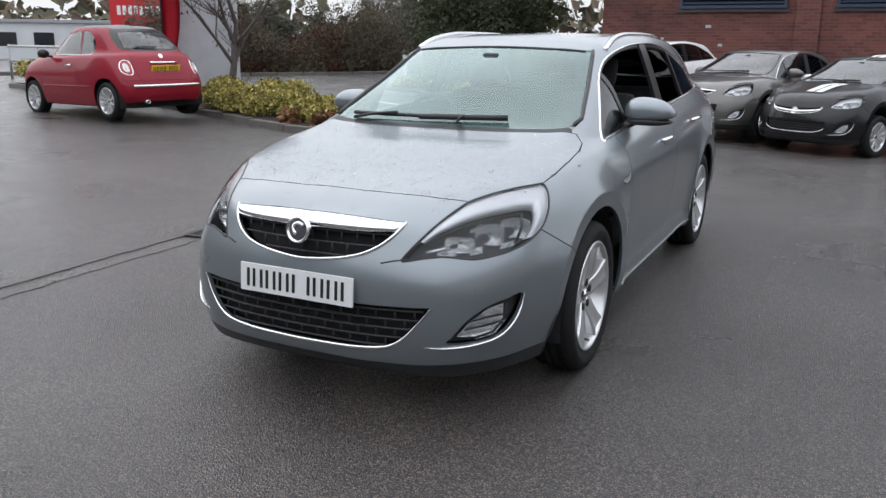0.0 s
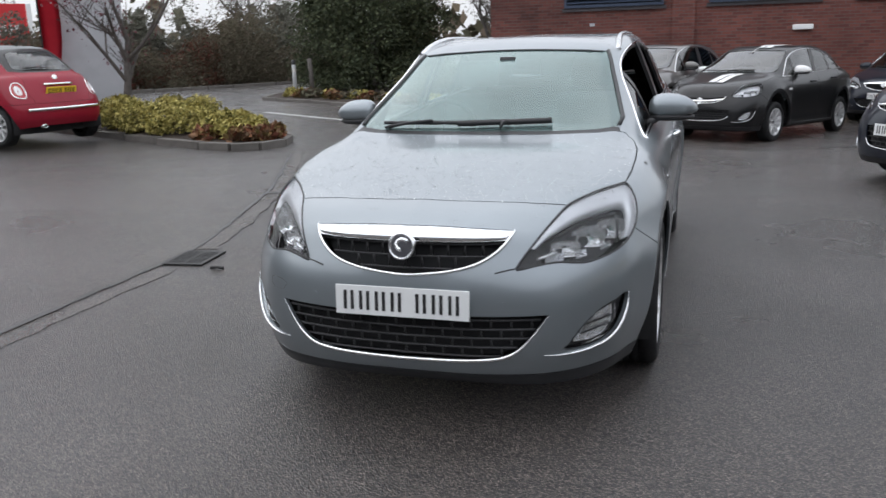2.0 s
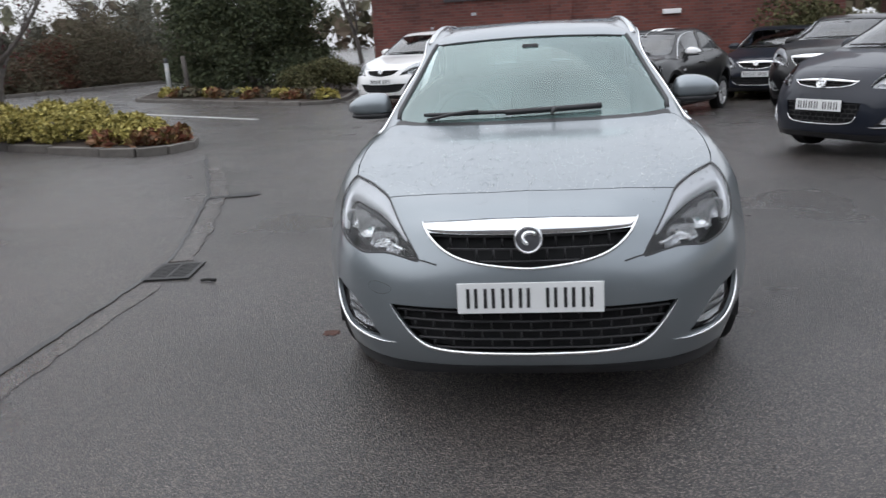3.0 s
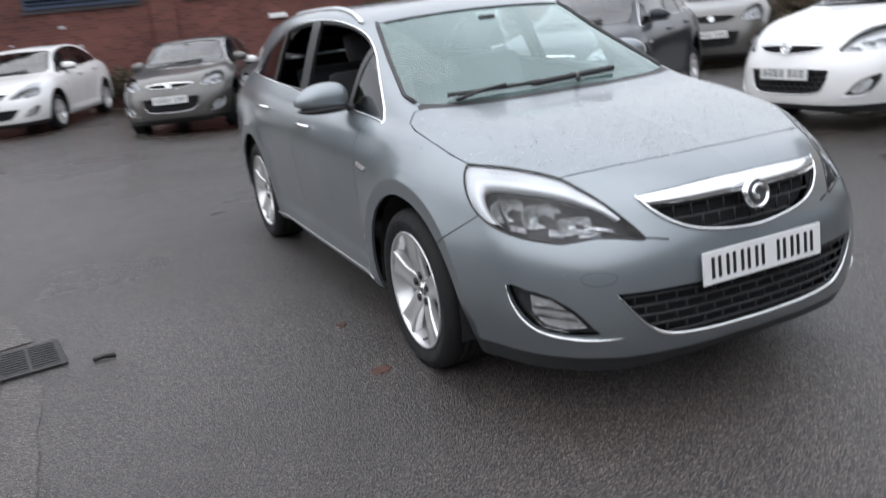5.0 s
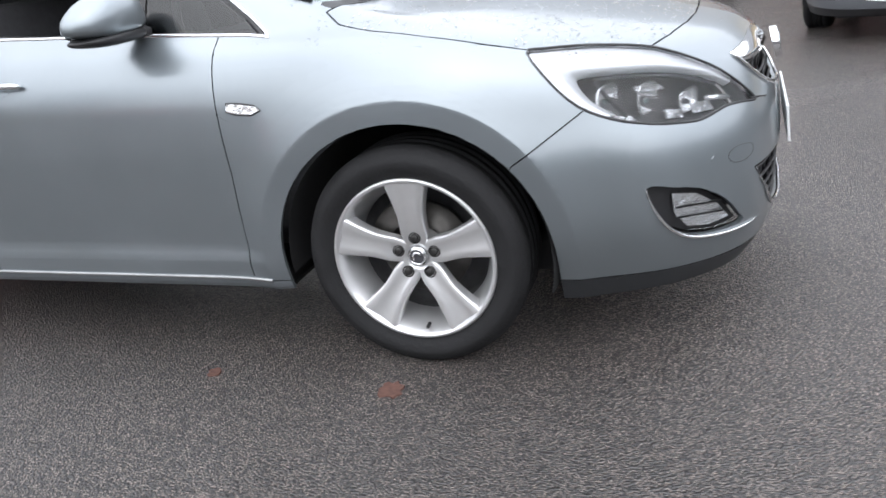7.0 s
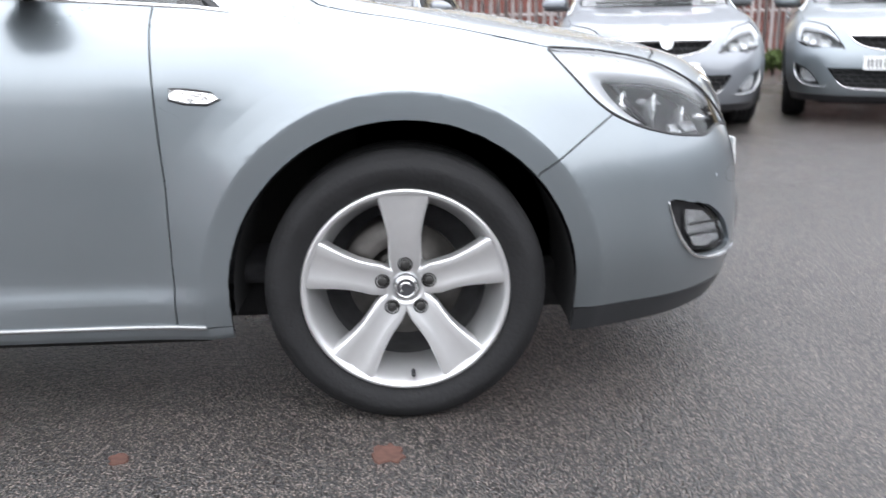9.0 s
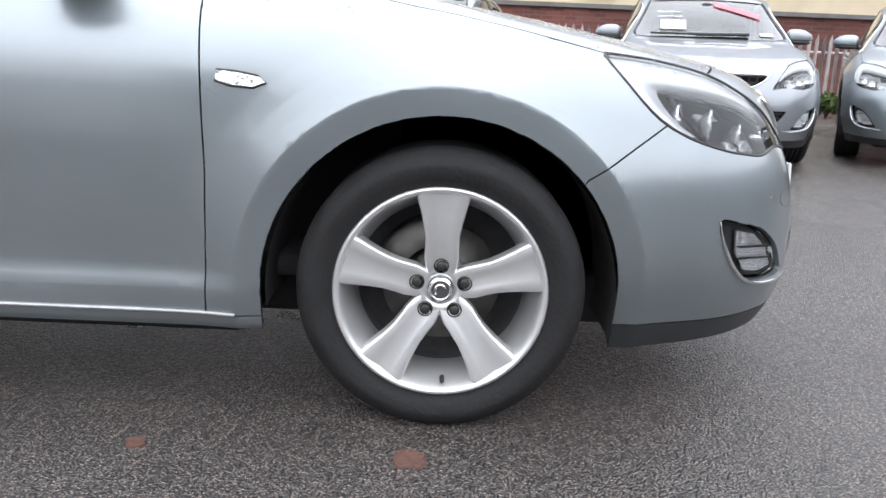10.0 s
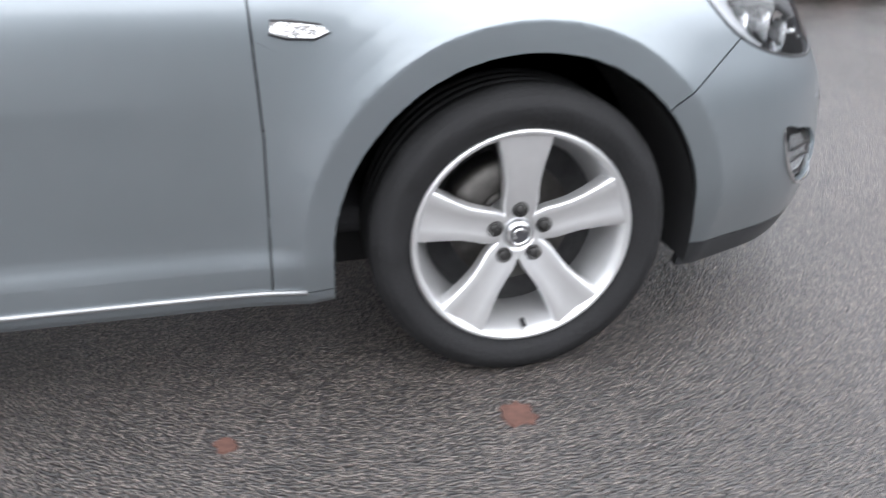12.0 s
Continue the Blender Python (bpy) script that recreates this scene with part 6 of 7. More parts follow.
def stem_mesh(base, height, r, seed, levels=4, spread=.55, up=.45, split=(2, 3)):
    """A bare trunk with limbs and twigs; also gives the twig ends."""
    g = random.Random(seed)
    bm = bmesh.new()
    ends = []

    def grow(p, d, length, rad, level):
        pts = [p]
        q = p
        dd = d
        for i in range(4):
            dd = (dd + Vector((g.uniform(-1, 1), g.uniform(-1, 1), g.uniform(-.5, .9))) * .12).normalized()
            q = q + dd * length / 4
            pts.append(q)
        segs = 8 if level < 2 else (5 if level < 3 else 3)
        rings = []
        for i, a in enumerate(pts):
            rr = rad * (1 - .5 * i / 4)
            e = (pts[min(i + 1, 4)] - pts[max(i - 1, 0)]).normalized()
            s = e.cross(Vector((.3, .9, .1))).normalized()
            u = s.cross(e)
            rings.append([bm.verts.new(a + s * rr * math.cos(2 * math.pi * j / segs) + u * rr * math.sin(2 * math.pi * j / segs)) for j in range(segs)])
        for i in range(4):
            for j in range(segs):
                bm.faces.new((rings[i][j], rings[i][(j + 1) % segs], rings[i + 1][(j + 1) % segs], rings[i + 1][j]))
        if level >= levels:
            ends.append(pts[-1])
            return
        for k in range(g.randint(*split) + (1 if level else 2)):
            at = pts[g.randint(1 if level else 2, 4)]
            nd = (dd * up + Vector((g.uniform(-1, 1), g.uniform(-1, 1), g.uniform(-.1, .8))) * spread).normalized()
            grow(at, nd, length * g.uniform(.55, .8), rad * .5, level + 1)
            ends.append(at)

    grow(Vector(base), Vector((0, 0, 1)), height, r, 0)
    return bm, ends


def bush(name, label, center, radii, n, size, mat, seed, category="shrub", group=""):
    thing = tagged(new(name), label, category, group)
    thing.location = (center[0], center[1], -fall(center[0], center[1]))
    me = leaves(lumps((0, 0, center[2]), radii, n, 18, .6, seed), size)
    hang("foliage", me, mat, thing, "", False)
    bm = bmesh.new()
    g = random.Random(seed)
    for k in range(6):
        a = g.uniform(0, 6.28)
        e = Vector((math.cos(a) * radii[0] * .5, math.sin(a) * radii[1] * .5, center[2] + radii[2] * .3))
        tube([Vector((0, 0, .0)), e * .5 + Vector((0, 0, .05)), e], .012, 5, bm=bm)
    part("stems", bm, BARK, thing)
    return thing


def kerb_run(name, label, pts, closed, width=.125, high=.11):
    """Kerb stones laid end to end along a line, each stone an object."""
    base = tagged(new(name), label, "kerb", kind="structure")
    line = [Vector((x, y, 0)) for x, y in pts]
    n = len(line)
    for i in range(n if closed else n - 1):
        a, b = line[i], line[(i + 1) % n]
        d = b - a
        k = max(1, round(d.length / .9))
        for j in range(k):
            p, q = a + d * (j / k), a + d * ((j + 1) / k)
            L = (q - p).length - .008
            key = "kerb_%d_%d" % (round(L * 50), round(high * 100))
            me = bpy.data.meshes.get(key)
            if me is None:
                bm = bmesh.new()
                add_box(bm, -L / 2, L / 2, -width / 2, width / 2, -.16, high, None, .012)
                me = bpy.data.meshes.new(key)
                bm.to_mesh(me)
                bm.free()
                me.materials.append(KERB)
            st = new("kerb_stone", me)
            st.parent = base
            st.matrix_local = Matrix.Translation((p + q) / 2 + Vector((0, 0, rnd.uniform(-.004, .004) - fall(*((p + q) / 2).xy)))) @ Matrix.Rotation(math.atan2(d.y, d.x) + rnd.uniform(-.01, .01), 4, "Z")
    return base


def soil_sheet(name, label, pts, z=.085):
    bm = bmesh.new()
    cx, cy = sum(p[0] for p in pts) / len(pts), sum(p[1] for p in pts) / len(pts)
    rings = []
    for f, up in ((1.0, 0), (.85, .03), (.5, .07), (.2, .08)):
        rings.append([bm.verts.new((cx + (x - cx) * f, cy + (y - cy) * f, z + up - fall(cx + (x - cx) * f, cy + (y - cy) * f))) for x, y in pts])
    for a, b in zip(rings, rings[1:]):
        for j in range(len(pts)):
            bm.faces.new((a[j], a[(j + 1) % len(pts)], b[(j + 1) % len(pts)], b[j]))
    bm.faces.new(rings[-1])
    bmesh.ops.recalc_face_normals(bm, faces=bm.faces)
    return tagged(part(name, bm, SOIL), label, "soil", kind="structure")


# island bed beside the red car
BED = [(-17, 10.3), (-13, 9.4), (-10.5, 8.6), (-8.7, 7.95), (-7.0, 7.25), (-6.0, 6.85), (-5.45, 6.75), (-5.1, 6.95), (-4.95, 7.4), (-5.15, 8.0), (-6.2, 8.9), (-8.3, 10.3), (-11, 11.9), (-17, 14.0)]
kerb_run("kerb_island", "worn concrete kerb round the planted island", BED, True)
soil_sheet("soil_island", "dark wet soil of the planted island", BED)
g0 = random.Random(3)
for k, (x, y, r) in enumerate(((-8.1, 7.75, .50), (-7.3, 7.25, .55), (-6.6, 7.15, .58), (-6.1, 6.95, .50), (-6.9, 7.9, .60), (-6.0, 7.7, .5), (-8.6, 8.2, .5), (-7.7, 8.5, .5))):
    bush("variegated_shrub", "low yellow-green variegated shrub in the island bed", (x - .35, y + .62, .30 if x < -6.5 else .22), (r, r * .85, .40 if x < -6.5 else .30), 4200, .062, LEAF_YELLOW, 10 + k, group="variegated shrubs")
for k, (x, y, r) in enumerate(((-5.55, 6.75, .34), (-5.15, 6.6, .28), (-4.9, 6.85, .26), (-5.3, 7.2, .32), (-5.75, 6.55, .25), (-5.0, 7.2, .25))):
    bush("leafy_perennial", "red-brown broad-leaved plant at the bed's edge", (x - .35, y + .6, .16), (r, r, .19), 560, .11, LEAF_RED if k % 3 else LEAF_YELLOW, 40 + k, "plant", "red-brown bed plants")
for k, (x, y) in enumerate(((-12.2, 8.75), (-13.2, 9.0), (-14.3, 9.3), (-15.5, 9.6), (-16.5, 10.0), (-11.2, 8.6))):
    bush("variegated_shrub", "low yellow-green hedge plant before the rail", (x, y + .75, .38), (.65, .5, .42), 1800, .10, LEAF_YELLOW, 60 + k, group="hedge plants by the rail")

tree = tagged(new("berry_tree"), "nearly bare ornamental tree with dark red berries", "tree")
tree.location = (-8.95, 9.05, .1 - fall(-8.9, 9))
bm, ends = stem_mesh((0, 0, 0), 1.5, .085, 5, 4, .62, .5)
part("trunk", bm, BARK, tree)
bp_pts = np.array([(e.x + g0.gauss(0, .12), e.y + g0.gauss(0, .12), e.z + g0.gauss(0, .12)) for e in ends for _ in range(3)])
hang("berries", leaves(bp_pts[rnd.random(len(bp_pts)) < .35], .055), BERRY, tree, "dark red berries and last leaves", False)["kind"] = "stuff"

# totem panel, flag, rail and cabins behind the island
totem = tagged(new("sign_totem"), "tall pale grey sign panel behind the tree", "sign")
box_part("panel", CONCRETE, totem, -.62, .62, -.12, .12, 0, 5.2, .02)
box_part("plinth", KERB, totem, -.75, .75, -.2, .2, 0, .25, .02)
totem.matrix_world = Matrix.Translation((-10.4, 10.1, .2)) @ Matrix.Rotation(radians(42), 4, "Z")
flag = tagged(new("feather_flag"), "red feather banner on a thin pole", "flag")
bm = bmesh.new()
rows = []
for i in range(25):
    f = i / 24
    w = .34 * math.sin(math.pi * min(1, .12 + .88 * f) ** .8) ** .6 + .02
    wob = .05 * math.sin(f * 7)
    rows.append([bm.verts.new((dx * w, wob * dx * 2 + .03 * math.sin(5 * f + dx * 3), 1.05 + 3.0 * f)) for dx in (0, .35, .7, 1.0)])
for a, b in zip(rows, rows[1:]):
    for j in range(3):
        bm.faces.new((a[j], a[j + 1], b[j + 1], b[j]))
bmesh.ops.solidify(bm, geom=bm.faces[:], thickness=.003)
part("banner", bm, FLAG_RED, flag)
part("pole", tube([Vector((0, 0, 0)), Vector((0, 0, 2)), Vector((0, .02, 4.15))], .016, 8), PLASTIC, flag)
flag.matrix_world = Matrix.Translation((-10.75, 9.2, .2)) @ Matrix.Rotation(radians(35), 4, "Z")

rail = tagged(new("barrier_rail"), "galvanised tube barrier with slanting braces", "barrier")
for z in (.55, .95):
    part("rail_tube", tube([Vector((-5, 0, z)), Vector((5, 0, z))], .04, 10), GALV, rail)
for k in range(6):
    x = -5 + 2 * k
    part("rail_post", tube([Vector((x, 0, 0)), Vector((x, 0, 1.0))], .035, 8), GALV, rail)
    part("rail_brace", tube([Vector((x, 0, .5)), Vector((x + 1.0, .5, .05))], .03, 8), GALV, rail)
rail.matrix_world = Matrix.Translation((-15.5, 11.4, .25)) @ Matrix.Rotation(radians(-16), 4, "Z")


def cabin(x, y, turn, n):
    c = tagged(new("site_cabin"), "long white flat-roofed modular cabin", "cabin", "white cabins")
    box_part("wall", WHITE_WALL, c, -5, 5, -1.5, 1.5, 0, 2.3, .02)
    box_part("roof", ROOF_GREY, c, -5.15, 5.15, -1.65, 1.65, 2.3, 2.5, .02)
    for k in range(n):
        wx = -4 + 8 * k / (n - 1)
        w = box_part("window", WINDOW_DARK, c, wx - .55, wx + .55, -1.53, -1.49, .95, 1.75)
        box_part("frame", WHITE_VINYL, w, wx - .6, wx + .6, -1.525, -1.5, .9, .95)
    c.matrix_world = Matrix.Translation((x, y, 0)) @ Matrix.Rotation(turn, 4, "Z")
    return c


cabin(-50, 24.5, radians(55), 5)
cabin(-42, 33.5, radians(55), 5)
board = tagged(new("sign_board"), "red hoarding with a row of white bars", "sign")
box_part("board", SIGN_RED, board, -1.35, 1.35, -.05, .05, 1.75, 3.6, .01)
for k in range(9):
    box_part("sign_bar", WHITE_VINYL, board, -1.05 + .235 * k, -1.05 + .235 * k + .15, -.062, -.05, 2.35, 2.75)
box_part("edge_strip", WHITE_VINYL, board, 1.38, 1.55, -.05, .05, 1.6, 3.6)
for x in (-1.1, 1.1):
    box_part("leg", GALV, board, x - .06, x + .06, -.04, .04, 0, 1.75)
board.matrix_world = Matrix.Translation((-27.2, 24.6, .1)) @ Matrix.Rotation(radians(48), 4, "Z")

# far side of the road: kerb, hedgerow and evergreen
FAR = [(-36, 9.0), (-28, 12.5), (-21, 16.2), (-17, 19.4), (-14.8, 22.4), (-13.2, 25.6), (-11.8, 29), (-11, 34)]
kerb_run("kerb_far", "low concrete kerb on the far side of the road", FAR, False)


def along(line, n, g):
    seg = [math.dist(a, b) for a, b in zip(line, line[1:])]
    out = []
    for _ in range(n):
        r = g.random() * sum(seg)
        i = 0
        while r > seg[i]:
            r -= seg[i]
            i += 1
        (ax, ay), (bx, by) = line[i], line[i + 1]
        f = r / seg[i]
        nx, ny = -(by - ay) / seg[i], (bx - ax) / seg[i]
        out.append((ax + (bx - ax) * f, ay + (by - ay) * f, nx, ny))
    return out


def hedge(name, label, line, count, per, size, mat, depth, high, seed, back=1.2):
    g = random.Random(seed)
    gg = np.random.default_rng(seed)
    pts = []
    for x, y, nx, ny in along(line, count, g):
        o = back + g.random() * depth
        h = high * (.55 + .30 * math.sin(x * .9 + y * .5 + seed) + .15 * math.sin(x * 2.3 - y * 1.1)) * g.uniform(.7, 1.1)
        r = g.uniform(.35, .85)
        q = gg.normal(size=(per, 3))
        q /= np.linalg.norm(q, axis=1)[:, None]
        q *= (.55 + .45 * gg.random(per))[:, None] * r
        z = g.random() * h - fall(x, y)
        pts.append(q * (1, 1, .9) + (x + nx * o, y + ny * o, z))
    p = np.vstack(pts)
    p = p[p[:, 2] > -1.0]
    return tagged(hang(name, leaves(p, size), mat, None, label, False), label, "hedge", kind="stuff")


hedge("hedgerow", "dark autumn hedgerow along the road", FAR[2:8], 460, 420, .075, LEAF_HEDGE, 2.4, 3.5, 21)
hedge("hedgerow_berries", "rust-coloured berry bushes in the hedgerow", FAR[2:5], 60, 220, .075, LEAF_RUST, 1.0, 2.6, 22)
hedge("hedgerow_back", "taller dark trees behind the hedgerow", FAR[2:8], 190, 420, .10, LEAF_HAZE, 3.0, 4.8, 23, 3.4)

BED2 = [(-10.4, 16.7), (-9.7, 16.2), (-8.5, 15.75), (-7.0, 14.8), (-5.3, 14.15), (-4.7, 14.4), (-4.55, 15.4), (-4.8, 17.6), (-5.6, 20.5), (-8.3, 22.5), (-10.6, 21.5), (-10.9, 18.5)]
kerb_run("kerb_bed", "low kerb round the bed before the evergreen", BED2, True, .125, .08)
soil_sheet("soil_bed", "dark soil under the evergreen", BED2, .06)
g1 = random.Random(9)
for k in range(13):
    f = k / 12
    x, y = -9.5 + 4.6 * f, 16.6 - 2.0 * f + g1.uniform(0, .35)
    bush("leafy_perennial", "low yellow-brown plant along the bed's kerb", (x, y, .16), (.34, .3, .2), 330, .12, (LEAF_YELLOW, LEAF_RED, LEAF_HEDGE)[k % 3], 80 + k, "plant", "low bed plants")
bush("green_shrub", "rounded green shrub beside the evergreen", (-5.5, 17.0, .45), (1.0, .9, .6), 9000, .07, LEAF_OLIVE, 101)
ever = tagged(new("evergreen_tree"), "broad dark evergreen tree reaching the ground", "tree")
ever.location = (-8.5, 20.2, .1)
bm, ends = stem_mesh((0, 0, 0), 2.4, .16, 11, 3, .7, .5)
part("trunk", bm, BARK, ever)
gg = np.random.default_rng(4)
pts = []
for k in range(270):
    h = gg.random() * 6.3 + .2
    R = 2.15 * (1 - (h / 7.6) ** 2.2)
    a = gg.random() * 6.283
    rr = R * (.35 + .65 * gg.random() ** .5)
    c = np.array((rr * math.cos(a), rr * math.sin(a), h))
    q = gg.normal(size=(420, 3))
    q /= np.linalg.norm(q, axis=1)[:, None]
    pts.append(c + q * (.25 + .45 * gg.random(420))[:, None] * (1, 1, .7))
hang("crown", leaves(np.vstack(pts), .095), LEAF_DARK, ever, "", False)

for k, (x, y, h) in enumerate(((-9, 38, 3.0), (-5.5, 41, 3.4), (-2.5, 36, 2.6), (-15, 40, 3.2), (-22, 36, 3.4), (-33, 30, 3.2))):
    t = tagged(new("bare_tree"), "bare winter tree against the pale sky", "tree", "bare trees")
    t.location = (x, y, 0)
    bm, ends = stem_mesh((0, 0, 0), h, .13, 200 + k, 4, .6, .55)
    part("trunk", bm, BARK, t)
    hang("twigs", leaves(np.array([(e.x + g0.gauss(0, .3), e.y + g0.gauss(0, .3), e.z + g0.gauss(0, .3)) for e in ends for _ in range(4)]), .22, aspect=.08), BARK, t, "", False)

bollard = tagged(new("bollard"), "white plastic bollard with a dark cap", "bollard")
for nm, prof, mt in (("post", [(.0, .0), (.055, .0), (.055, .95)], WHITE_WALL), ("cap", [(.058, .92), (.058, 1.0), (.045, 1.04), (.0005, 1.05)], PLASTIC), ("band", [(.057, .72), (.057, .80)], PALE_LENS)):
    bm = lathe([(r, z) for r, z in prof], 20)
    bmesh.ops.transform(bm, matrix=Matrix.Rotation(-math.pi / 2, 4, "Y"), verts=bm.verts)
    part(nm, bm, mt, bollard)
bollard.location = (-9.8, 17.4, -fall(-9.8, 17))
post = tagged(new("timber_post"), "leaning grey timber post beside the bollard", "post")
part("shaft", tube([Vector((0, 0, 0)), Vector((-.06, 0, 1.1))], .06, 6), BARK, post)
post.location = (-9.35, 17.6, .12)


# ---- brick building with blue louvres ----
def slab(name, label, category, mat, x0, x1, y0, y1, z0, z1):
    bm = bmesh.new()
    add_box(bm, x0, x1, y0, y1, z0, z1)
    return tagged(part(name, bm, mat, None, label, False), label, category, kind="structure")


WALL_Y = 18.0
wall_n = slab("wall_north", "weathered red brick wall of the building", "wall", BRICK, -4.3, 7.4, WALL_Y, WALL_Y + .5, -1.0, 4.7)
slab("wall_west", "red brick side wall of the building", "wall", BRICK, -4.3, -3.8, WALL_Y + .5, 32, -1.0, 4.7)
slab("roof_building", "flat grey roof of the brick building", "roof", ROOF_GREY, -4.5, 7.6, WALL_Y - .2, 32, 4.7, 4.95)
box_part("brick_pier", BRICK, wall_n, .3, .82, WALL_Y - .11, WALL_Y - .003, -1.0, 4.7)
for k, (a, b) in enumerate(((-2.3, .02), (1.2, 3.55), (4.5, 6.6))):
    lou = tagged(new("window_%d" % (k + 1)), "dark blue louvred window panel", "window", kind="structure")
    box_part("sill", BRICK_SILL, lou, a - .12, b + .12, WALL_Y - .06, WALL_Y - .005, 2.17, 2.25)
    box_part("frame", BLUE_LOUVRE, lou, a - .06, b + .06, WALL_Y - .1, WALL_Y - .005, 2.26, 2.33)
    box_part("frame", BLUE_LOUVRE, lou, a - .06, a, WALL_Y - .1, WALL_Y - .005, 2.33, 3.9)
    box_part("frame", BLUE_LOUVRE, lou, b, b + .06, WALL_Y - .1, WALL_Y - .005, 2.33, 3.9)
    # black sheet on the solid wall, coloured as the shade between slats
    box_part("backing", DARK, lou, a, b, WALL_Y - .02, WALL_Y - .004, 2.33, 3.9)
    bm = bmesh.new()
    add_box(bm, -(b - a) / 2, (b - a) / 2, -.045, .045, -.008, .008, Matrix.Rotation(radians(38), 4, "X"))
    me = bpy.data.meshes.new("louvre_slat")
    bm.to_mesh(me)
    bm.free()
    me.materials.append(BLUE_LOUVRE)
    for j in range(15):
        st = new("slat", me)
        st.parent = lou
        st.location = ((a + b) / 2, WALL_Y - .065, 2.39 + .1 * j)
for x, z, w, h in ((-2.2, 1.47, .10, .05), (-1.66, 1.84, .13, .07), (-1.95, 1.36, .10, .05), (-1.35, 1.40, .10, .06), (-2.75, 1.55, .07, .05)):
    tagged(box_part("wall_patch", CONCRETE, None, x - w / 2, x + w / 2, WALL_Y - .016, WALL_Y + .01, z - h / 2, z + h / 2), "small pale mortar patch on the brick wall", "patch", "mortar patches")
lamp = tagged(new("bulkhead_light"), "white bulkhead light on the brick wall", "wall light")
box_part("housing", WHITE_VINYL, lamp, 3.05, 3.5, WALL_Y - .1, WALL_Y + .01, 1.56, 1.68, .02)
bush("ivy_clump", "dark climbing plant at the foot of the brick wall", (-.75, WALL_Y - .35, .45), (.65, .25, .6), 2600, .07, LEAF_HEDGE, 120, "climber")

# unseen plain walls behind the walk, added to block low sky light
slab("wall_south", "plain grey wall that closes the yard", "wall", UNSEEN_WALL, -14, 20, -15.4, -15, 0, 4.6)
slab("wall_yard", "plain grey side wall of the yard", "wall", UNSEEN_WALL, -14.4, -14, -15, 4.6, 0, 4.6)

# low dark building and shrubs beyond the parked cars
slab("wall_low", "dark brick wall of a low outbuilding", "wall", BRICK, 8.6, 26, 18.6, 19.0, -1.2, 2.3)
slab("trim_fascia", "pale metal fascia of the outbuilding", "trim", ROOF_GREY, 8.4, 26.2, 18.3, 19.1, 2.3, 2.75)
hedge("ivy_hedge", "olive shrubs before the outbuilding", [(9.6, 16.6), (4.6, 17.0)], 90, 380, .09, LEAF_OLIVE, .8, 2.3, 31, .0)
hedge("boundary_hedge", "brown-green hedge behind the parked cars", [(14.6, 1.5), (15.2, 9), (13.8, 20.5)], 210, 140, .2, LEAF_HEDGE, 1.6, 2.8, 32, -1.6)

# ---- fence and the cream-banded building behind the row of cars ----
FENCE_A, FENCE_B = Vector((10.75, 2.2, 0)), Vector((11.55, -10.5, 0))
fence = tagged(new("palisade_fence"), "weathered steel palisade fence behind the parked cars", "fence")
fd = FENCE_B - FENCE_A
bm = bmesh.new()
vs = [(-.033, 0), (-.02, .012), (0, .016), (.02, .012), (.033, 0)]
lo = [bm.verts.new((x, -y, .05)) for x, y in vs]
mid = [bm.verts.new((x, -y, 1.18)) for x, y in vs]
tip = bm.verts.new((0, -.016, 1.30))
for i in range(4):
    bm.faces.new((lo[i], lo[i + 1], mid[i + 1], mid[i]))
    bm.faces.new((mid[i], mid[i + 1], tip))
bmesh.ops.solidify(bm, geom=bm.faces[:], thickness=.003)
pale_me = bpy.data.meshes.new("pale")
bm.to_mesh(pale_me)
bm.free()
pale_me.materials.append(PALING)
turn = math.atan2(fd.y, fd.x)
npale = int(fd.length / .125)
for k in range(npale):
    o = new("pale", pale_me)
    o.parent = fence
    o.matrix_local = Matrix.Translation(FENCE_A + fd * (k / npale)) @ Matrix.Rotation(turn, 4, "Z") @ Matrix.Rotation(rnd.uniform(-.012, .012), 4, "Y")
for z in (.3, 1.0):
    part("rail", tube([FENCE_A + Vector((.04, 0, z)), FENCE_B + Vector((.04, 0, z))], .028, 6), PALING, fence)
for k in range(6):
    p = FENCE_A + fd * (k / 5)
    box_part("post", PALING, fence, p.x + .03, p.x + .11, p.y - .04, p.y + .04, 0, 1.22)
slab("wall_east", "red brick lower wall behind the fence", "wall", BRICK, 13.6, 14.0, -16, 5.5, 0, 1.66)
slab("trim_ledge", "dark ledge between brick and cream wall", "trim", LEDGE, 13.52, 14.02, -16, 5.5, 1.66, 1.74)
slab("wall_east_upper", "cream rendered upper wall", "wall", CREAM, 13.6, 14.0, -16, 5.5, 1.74, 3.4)
# unseen storey, added so the bonnets reflect less bright sky
slab("roof_east", "grey sheet-clad roof storey of the cream building", "roof", ROOF_GREY, 13.3, 22, -16.3, 5.8, 3.4, 5.9)
win = tagged(new("window_9"), "small dark window in the cream wall", "window", kind="structure")
box_part("frame", PLASTIC, win, 13.54, 13.6, -3.05, -2.45, 1.86, 2.45)
box_part("pane", WINDOW_DARK, win, 13.53, 13.545, -2.99, -2.51, 1.92, 2.39)
for k, (x, y) in enumerate(((10.2, -4.9), (10.6, -6.0), (10.5, -5.4), (10.3, 1.0))):
    bush("weed_clump", "green weeds at the fence foot", (x, y, .18), (.35, .35, .26), 500, .09, LEAF_GREEN, 140 + k, "weeds", "weeds at the fence")

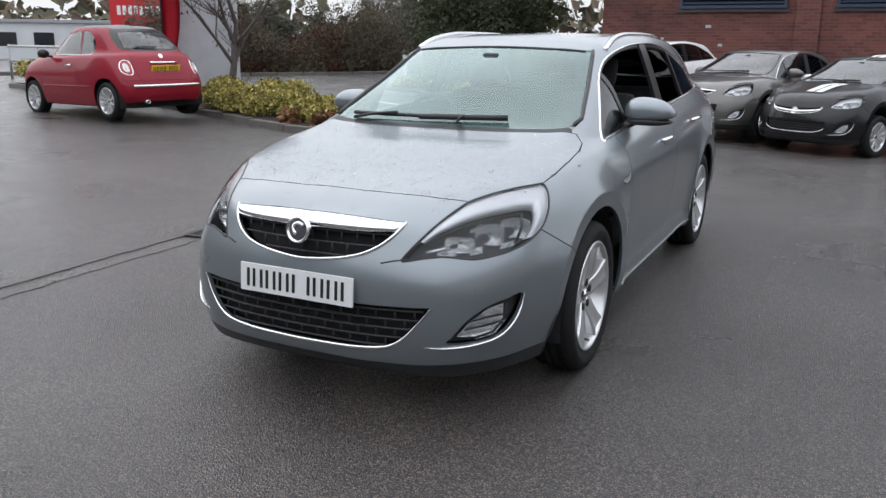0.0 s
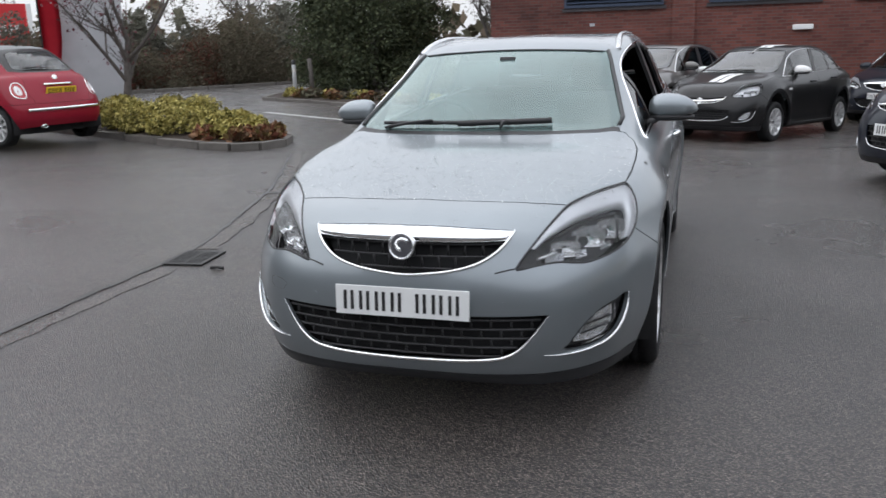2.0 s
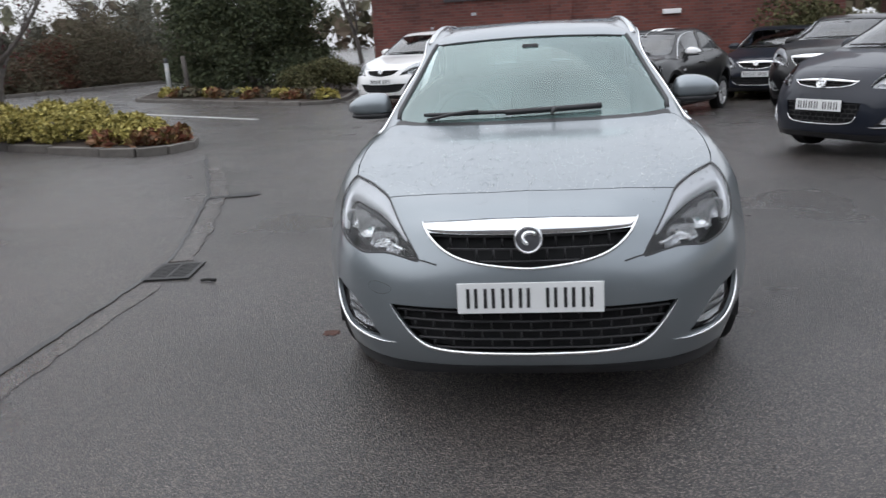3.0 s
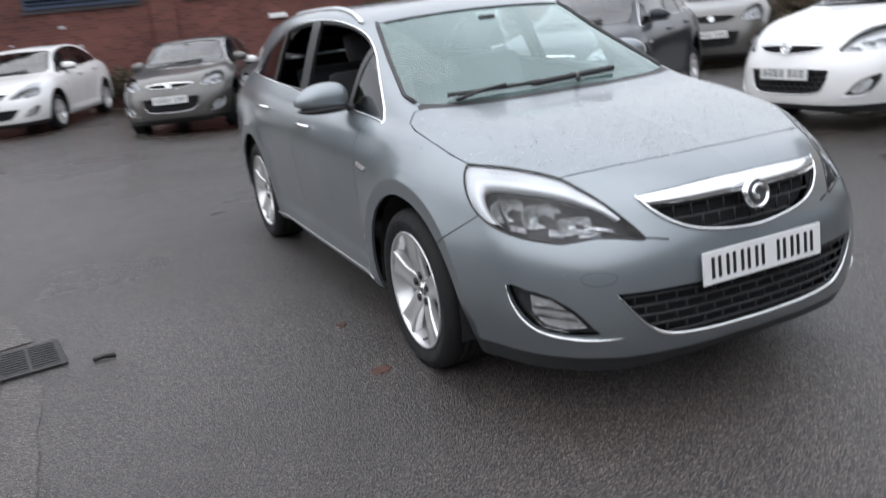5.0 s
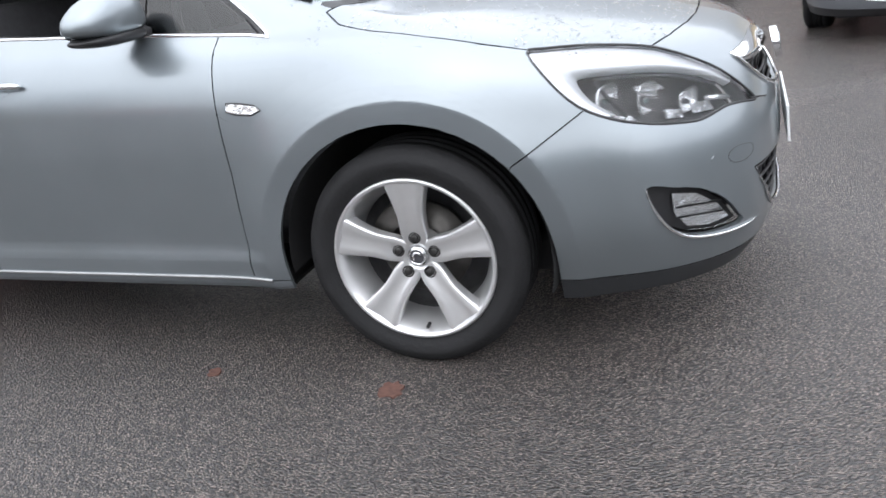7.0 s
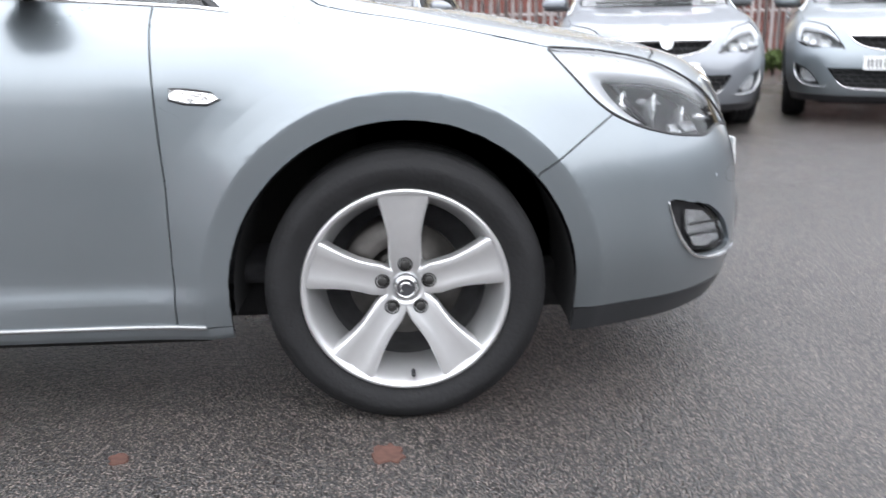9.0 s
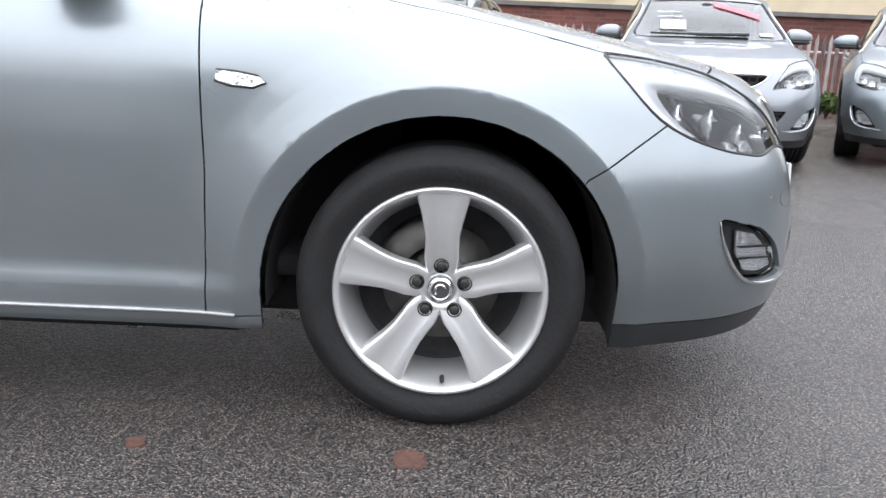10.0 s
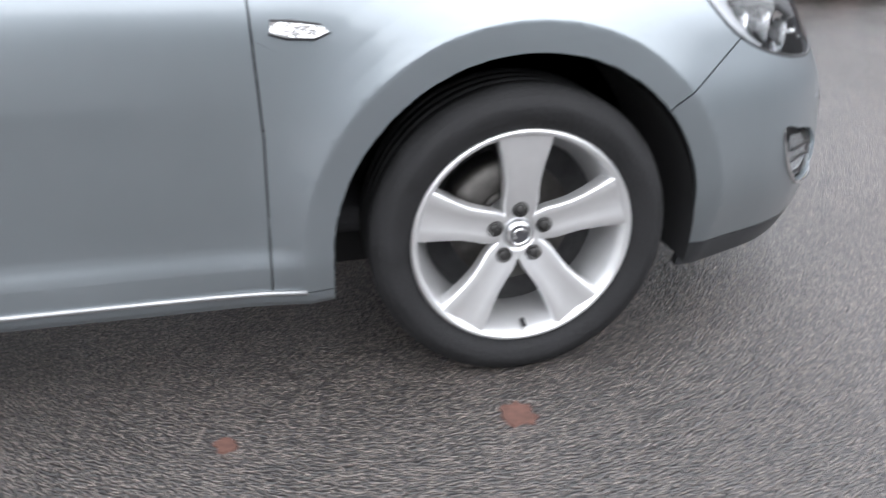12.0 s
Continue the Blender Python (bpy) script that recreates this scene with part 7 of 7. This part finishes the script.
# far tree line that closes the view round the site
gg = np.random.default_rng(12)
pts = []
for k in range(900):
    a = 6.2832 * k / 900 + gg.normal() * .01
    R = 95 + gg.normal() * 6
    q = gg.normal(size=(14, 3)) * (1.6, 1.6, 1.3)
    pts.append(q + (R * math.cos(a), R * math.sin(a), 1.2 + 3.2 * gg.random()))
p = np.vstack(pts)
tagged(hang("far_trees", leaves(p[p[:, 2] > .1], 1.5, aspect=.8), LEAF_HEDGE, None, "", False), "far hazy tree line round the site", "trees", kind="stuff")

# ---- marks on the ground ----
GULLY = (-2.425, 1.235)


def strip(name, label, pts, w, mat, z, seed, category="seam", jitter=.25):
    """A flat uneven band along a line on the ground."""
    g = random.Random(seed)
    line = [Vector((x, y, 0)) for x, y in pts]
    bm = bmesh.new()
    rows = []
    for a, b in zip(line, line[1:]):
        d = (b - a)
        n = max(2, int(d.length / .12))
        s = Vector((-d.y, d.x, 0)).normalized()
        for k in range(n + (1 if b is line[-1] else 0)):
            p = a + d * k / n
            l, r = w * (1 + jitter * g.uniform(-1, 1)), w * (1 + jitter * g.uniform(-1, 1))
            up = Vector((0, 0, z - fall(p.x, p.y)))
            rows.append((bm.verts.new(p + s * l + up), bm.verts.new(p - s * r + up)))
    for a, b in zip(rows, rows[1:]):
        bm.faces.new((a[0], b[0], b[1], a[1]))
    bmesh.ops.recalc_face_normals(bm, faces=bm.faces)
    bmesh.ops.solidify(bm, geom=bm.faces[:], thickness=.003)
    return tagged(part(name, bm, mat, None, "", False), label, category, kind="structure")


strip("trim_patch", "paler patched trench across the asphalt", [(-2.2, -6.5), (-2.35, -2.5), (-2.45, -.6), (-2.46, .98)], .085, PATCHED, .004, 1)
strip("trim_patch_far", "paler patched trench towards the island", [(-2.5, 1.5), (-2.72, 2.4), (-3.2, 4.0), (-3.75, 5.3), (-4.3, 6.6)], .08, PATCHED, .004, 2)
strip("trim_seam", "dark open seam beside the patched trench", [(-2.3, -6.5), (-2.45, -2.5), (-2.54, -.6), (-2.55, .98), (-2.6, 1.6), (-2.82, 2.4), (-3.3, 4.0), (-3.85, 5.3), (-4.4, 6.6)], .017, TAR, .008, 3, jitter=.95)
strip("trim_seam_far", "dark tar patch near the island", [(-3.2, 3.75), (-2.75, 3.95)], .07, TAR, .0085, 4, jitter=.6)
strip("trim_line", "worn white road line", [(-8.3, 12.9), (-5.3, 11.25)], .06, LINE_WHITE, .005, 5, "road marking", .3)

gully = tagged(new("drain_grate"), "cast iron drain grate set in the asphalt", "drain")
box_part("frame", IRON, gully, -.235, .235, -.235, -.195, .0, .012)
box_part("frame", IRON, gully, -.235, .235, .195, .235, .0, .012)
box_part("frame", IRON, gully, -.235, -.195, -.195, .195, .0, .012)
box_part("frame", IRON, gully, .195, .235, -.195, .195, .0, .012)
# flat black sheet, no hole: the shade under the bars is its colour
box_part("pit", DARK, gully, -.195, .195, -.195, .195, .0, .0035)
box_part("middle_bar", IRON, gully, -.012, .012, -.195, .195, .0036, .012)
for k in range(9):
    y = -.17 + .0425 * k
    box_part("bar", IRON, gully, -.195, -.012, y - .011, y + .011, .0036, .011)
    box_part("bar", IRON, gully, .012, .195, y - .011, y + .011, .0036, .011)
gully.matrix_world = Matrix.Translation((GULLY[0], GULLY[1], .002)) @ Matrix.Rotation(radians(6), 4, "Z") @ Matrix.Diagonal((.66, .82, 1, 1))


def fallen(x, y, r, seed, label, turn=0.0, lift=.004):
    g = random.Random(seed)
    bm = bmesh.new()
    top, foot = [], []
    for k in range(18):
        a = 2 * math.pi * k / 18
        q = r * (.68 + .42 * g.random())
        u, v = q * 1.0 * math.cos(a), q * .9 * math.sin(a)
        top.append(bm.verts.new((u, v, lift)))
        foot.append(bm.verts.new((u * 1.04, v * 1.04, 0)))
    bm.faces.new(top)
    for k in range(18):
        bm.faces.new((top[k], foot[k], foot[(k + 1) % 18], top[(k + 1) % 18]))
    bmesh.ops.recalc_face_normals(bm, faces=bm.faces)
    ob = tagged(part("fallen_leaf", bm, LEAF_FALLEN, None, "", False), label, "leaf", "fallen leaves")
    ob.matrix_world = Matrix.Translation((x, y, 0)) @ Matrix.Rotation(turn, 4, "Z")
    return ob


fallen(-1.045, .052, .046, 1, "wet russet leaf flat on the asphalt near the wheel", .2)
fallen(-1.02, .66, .026, 2, "small brown leaf beside the sill", 1.0)
twig = tagged(new("twig"), "short dark twig by the drain", "twig")
part("stick", tube([Vector((-.05, 0, .014)), Vector((0, .012, .018)), Vector((.05, -.005, .014))], .012, 6), TAR, twig)
twig.location = (-2.09, 1.0, 0)
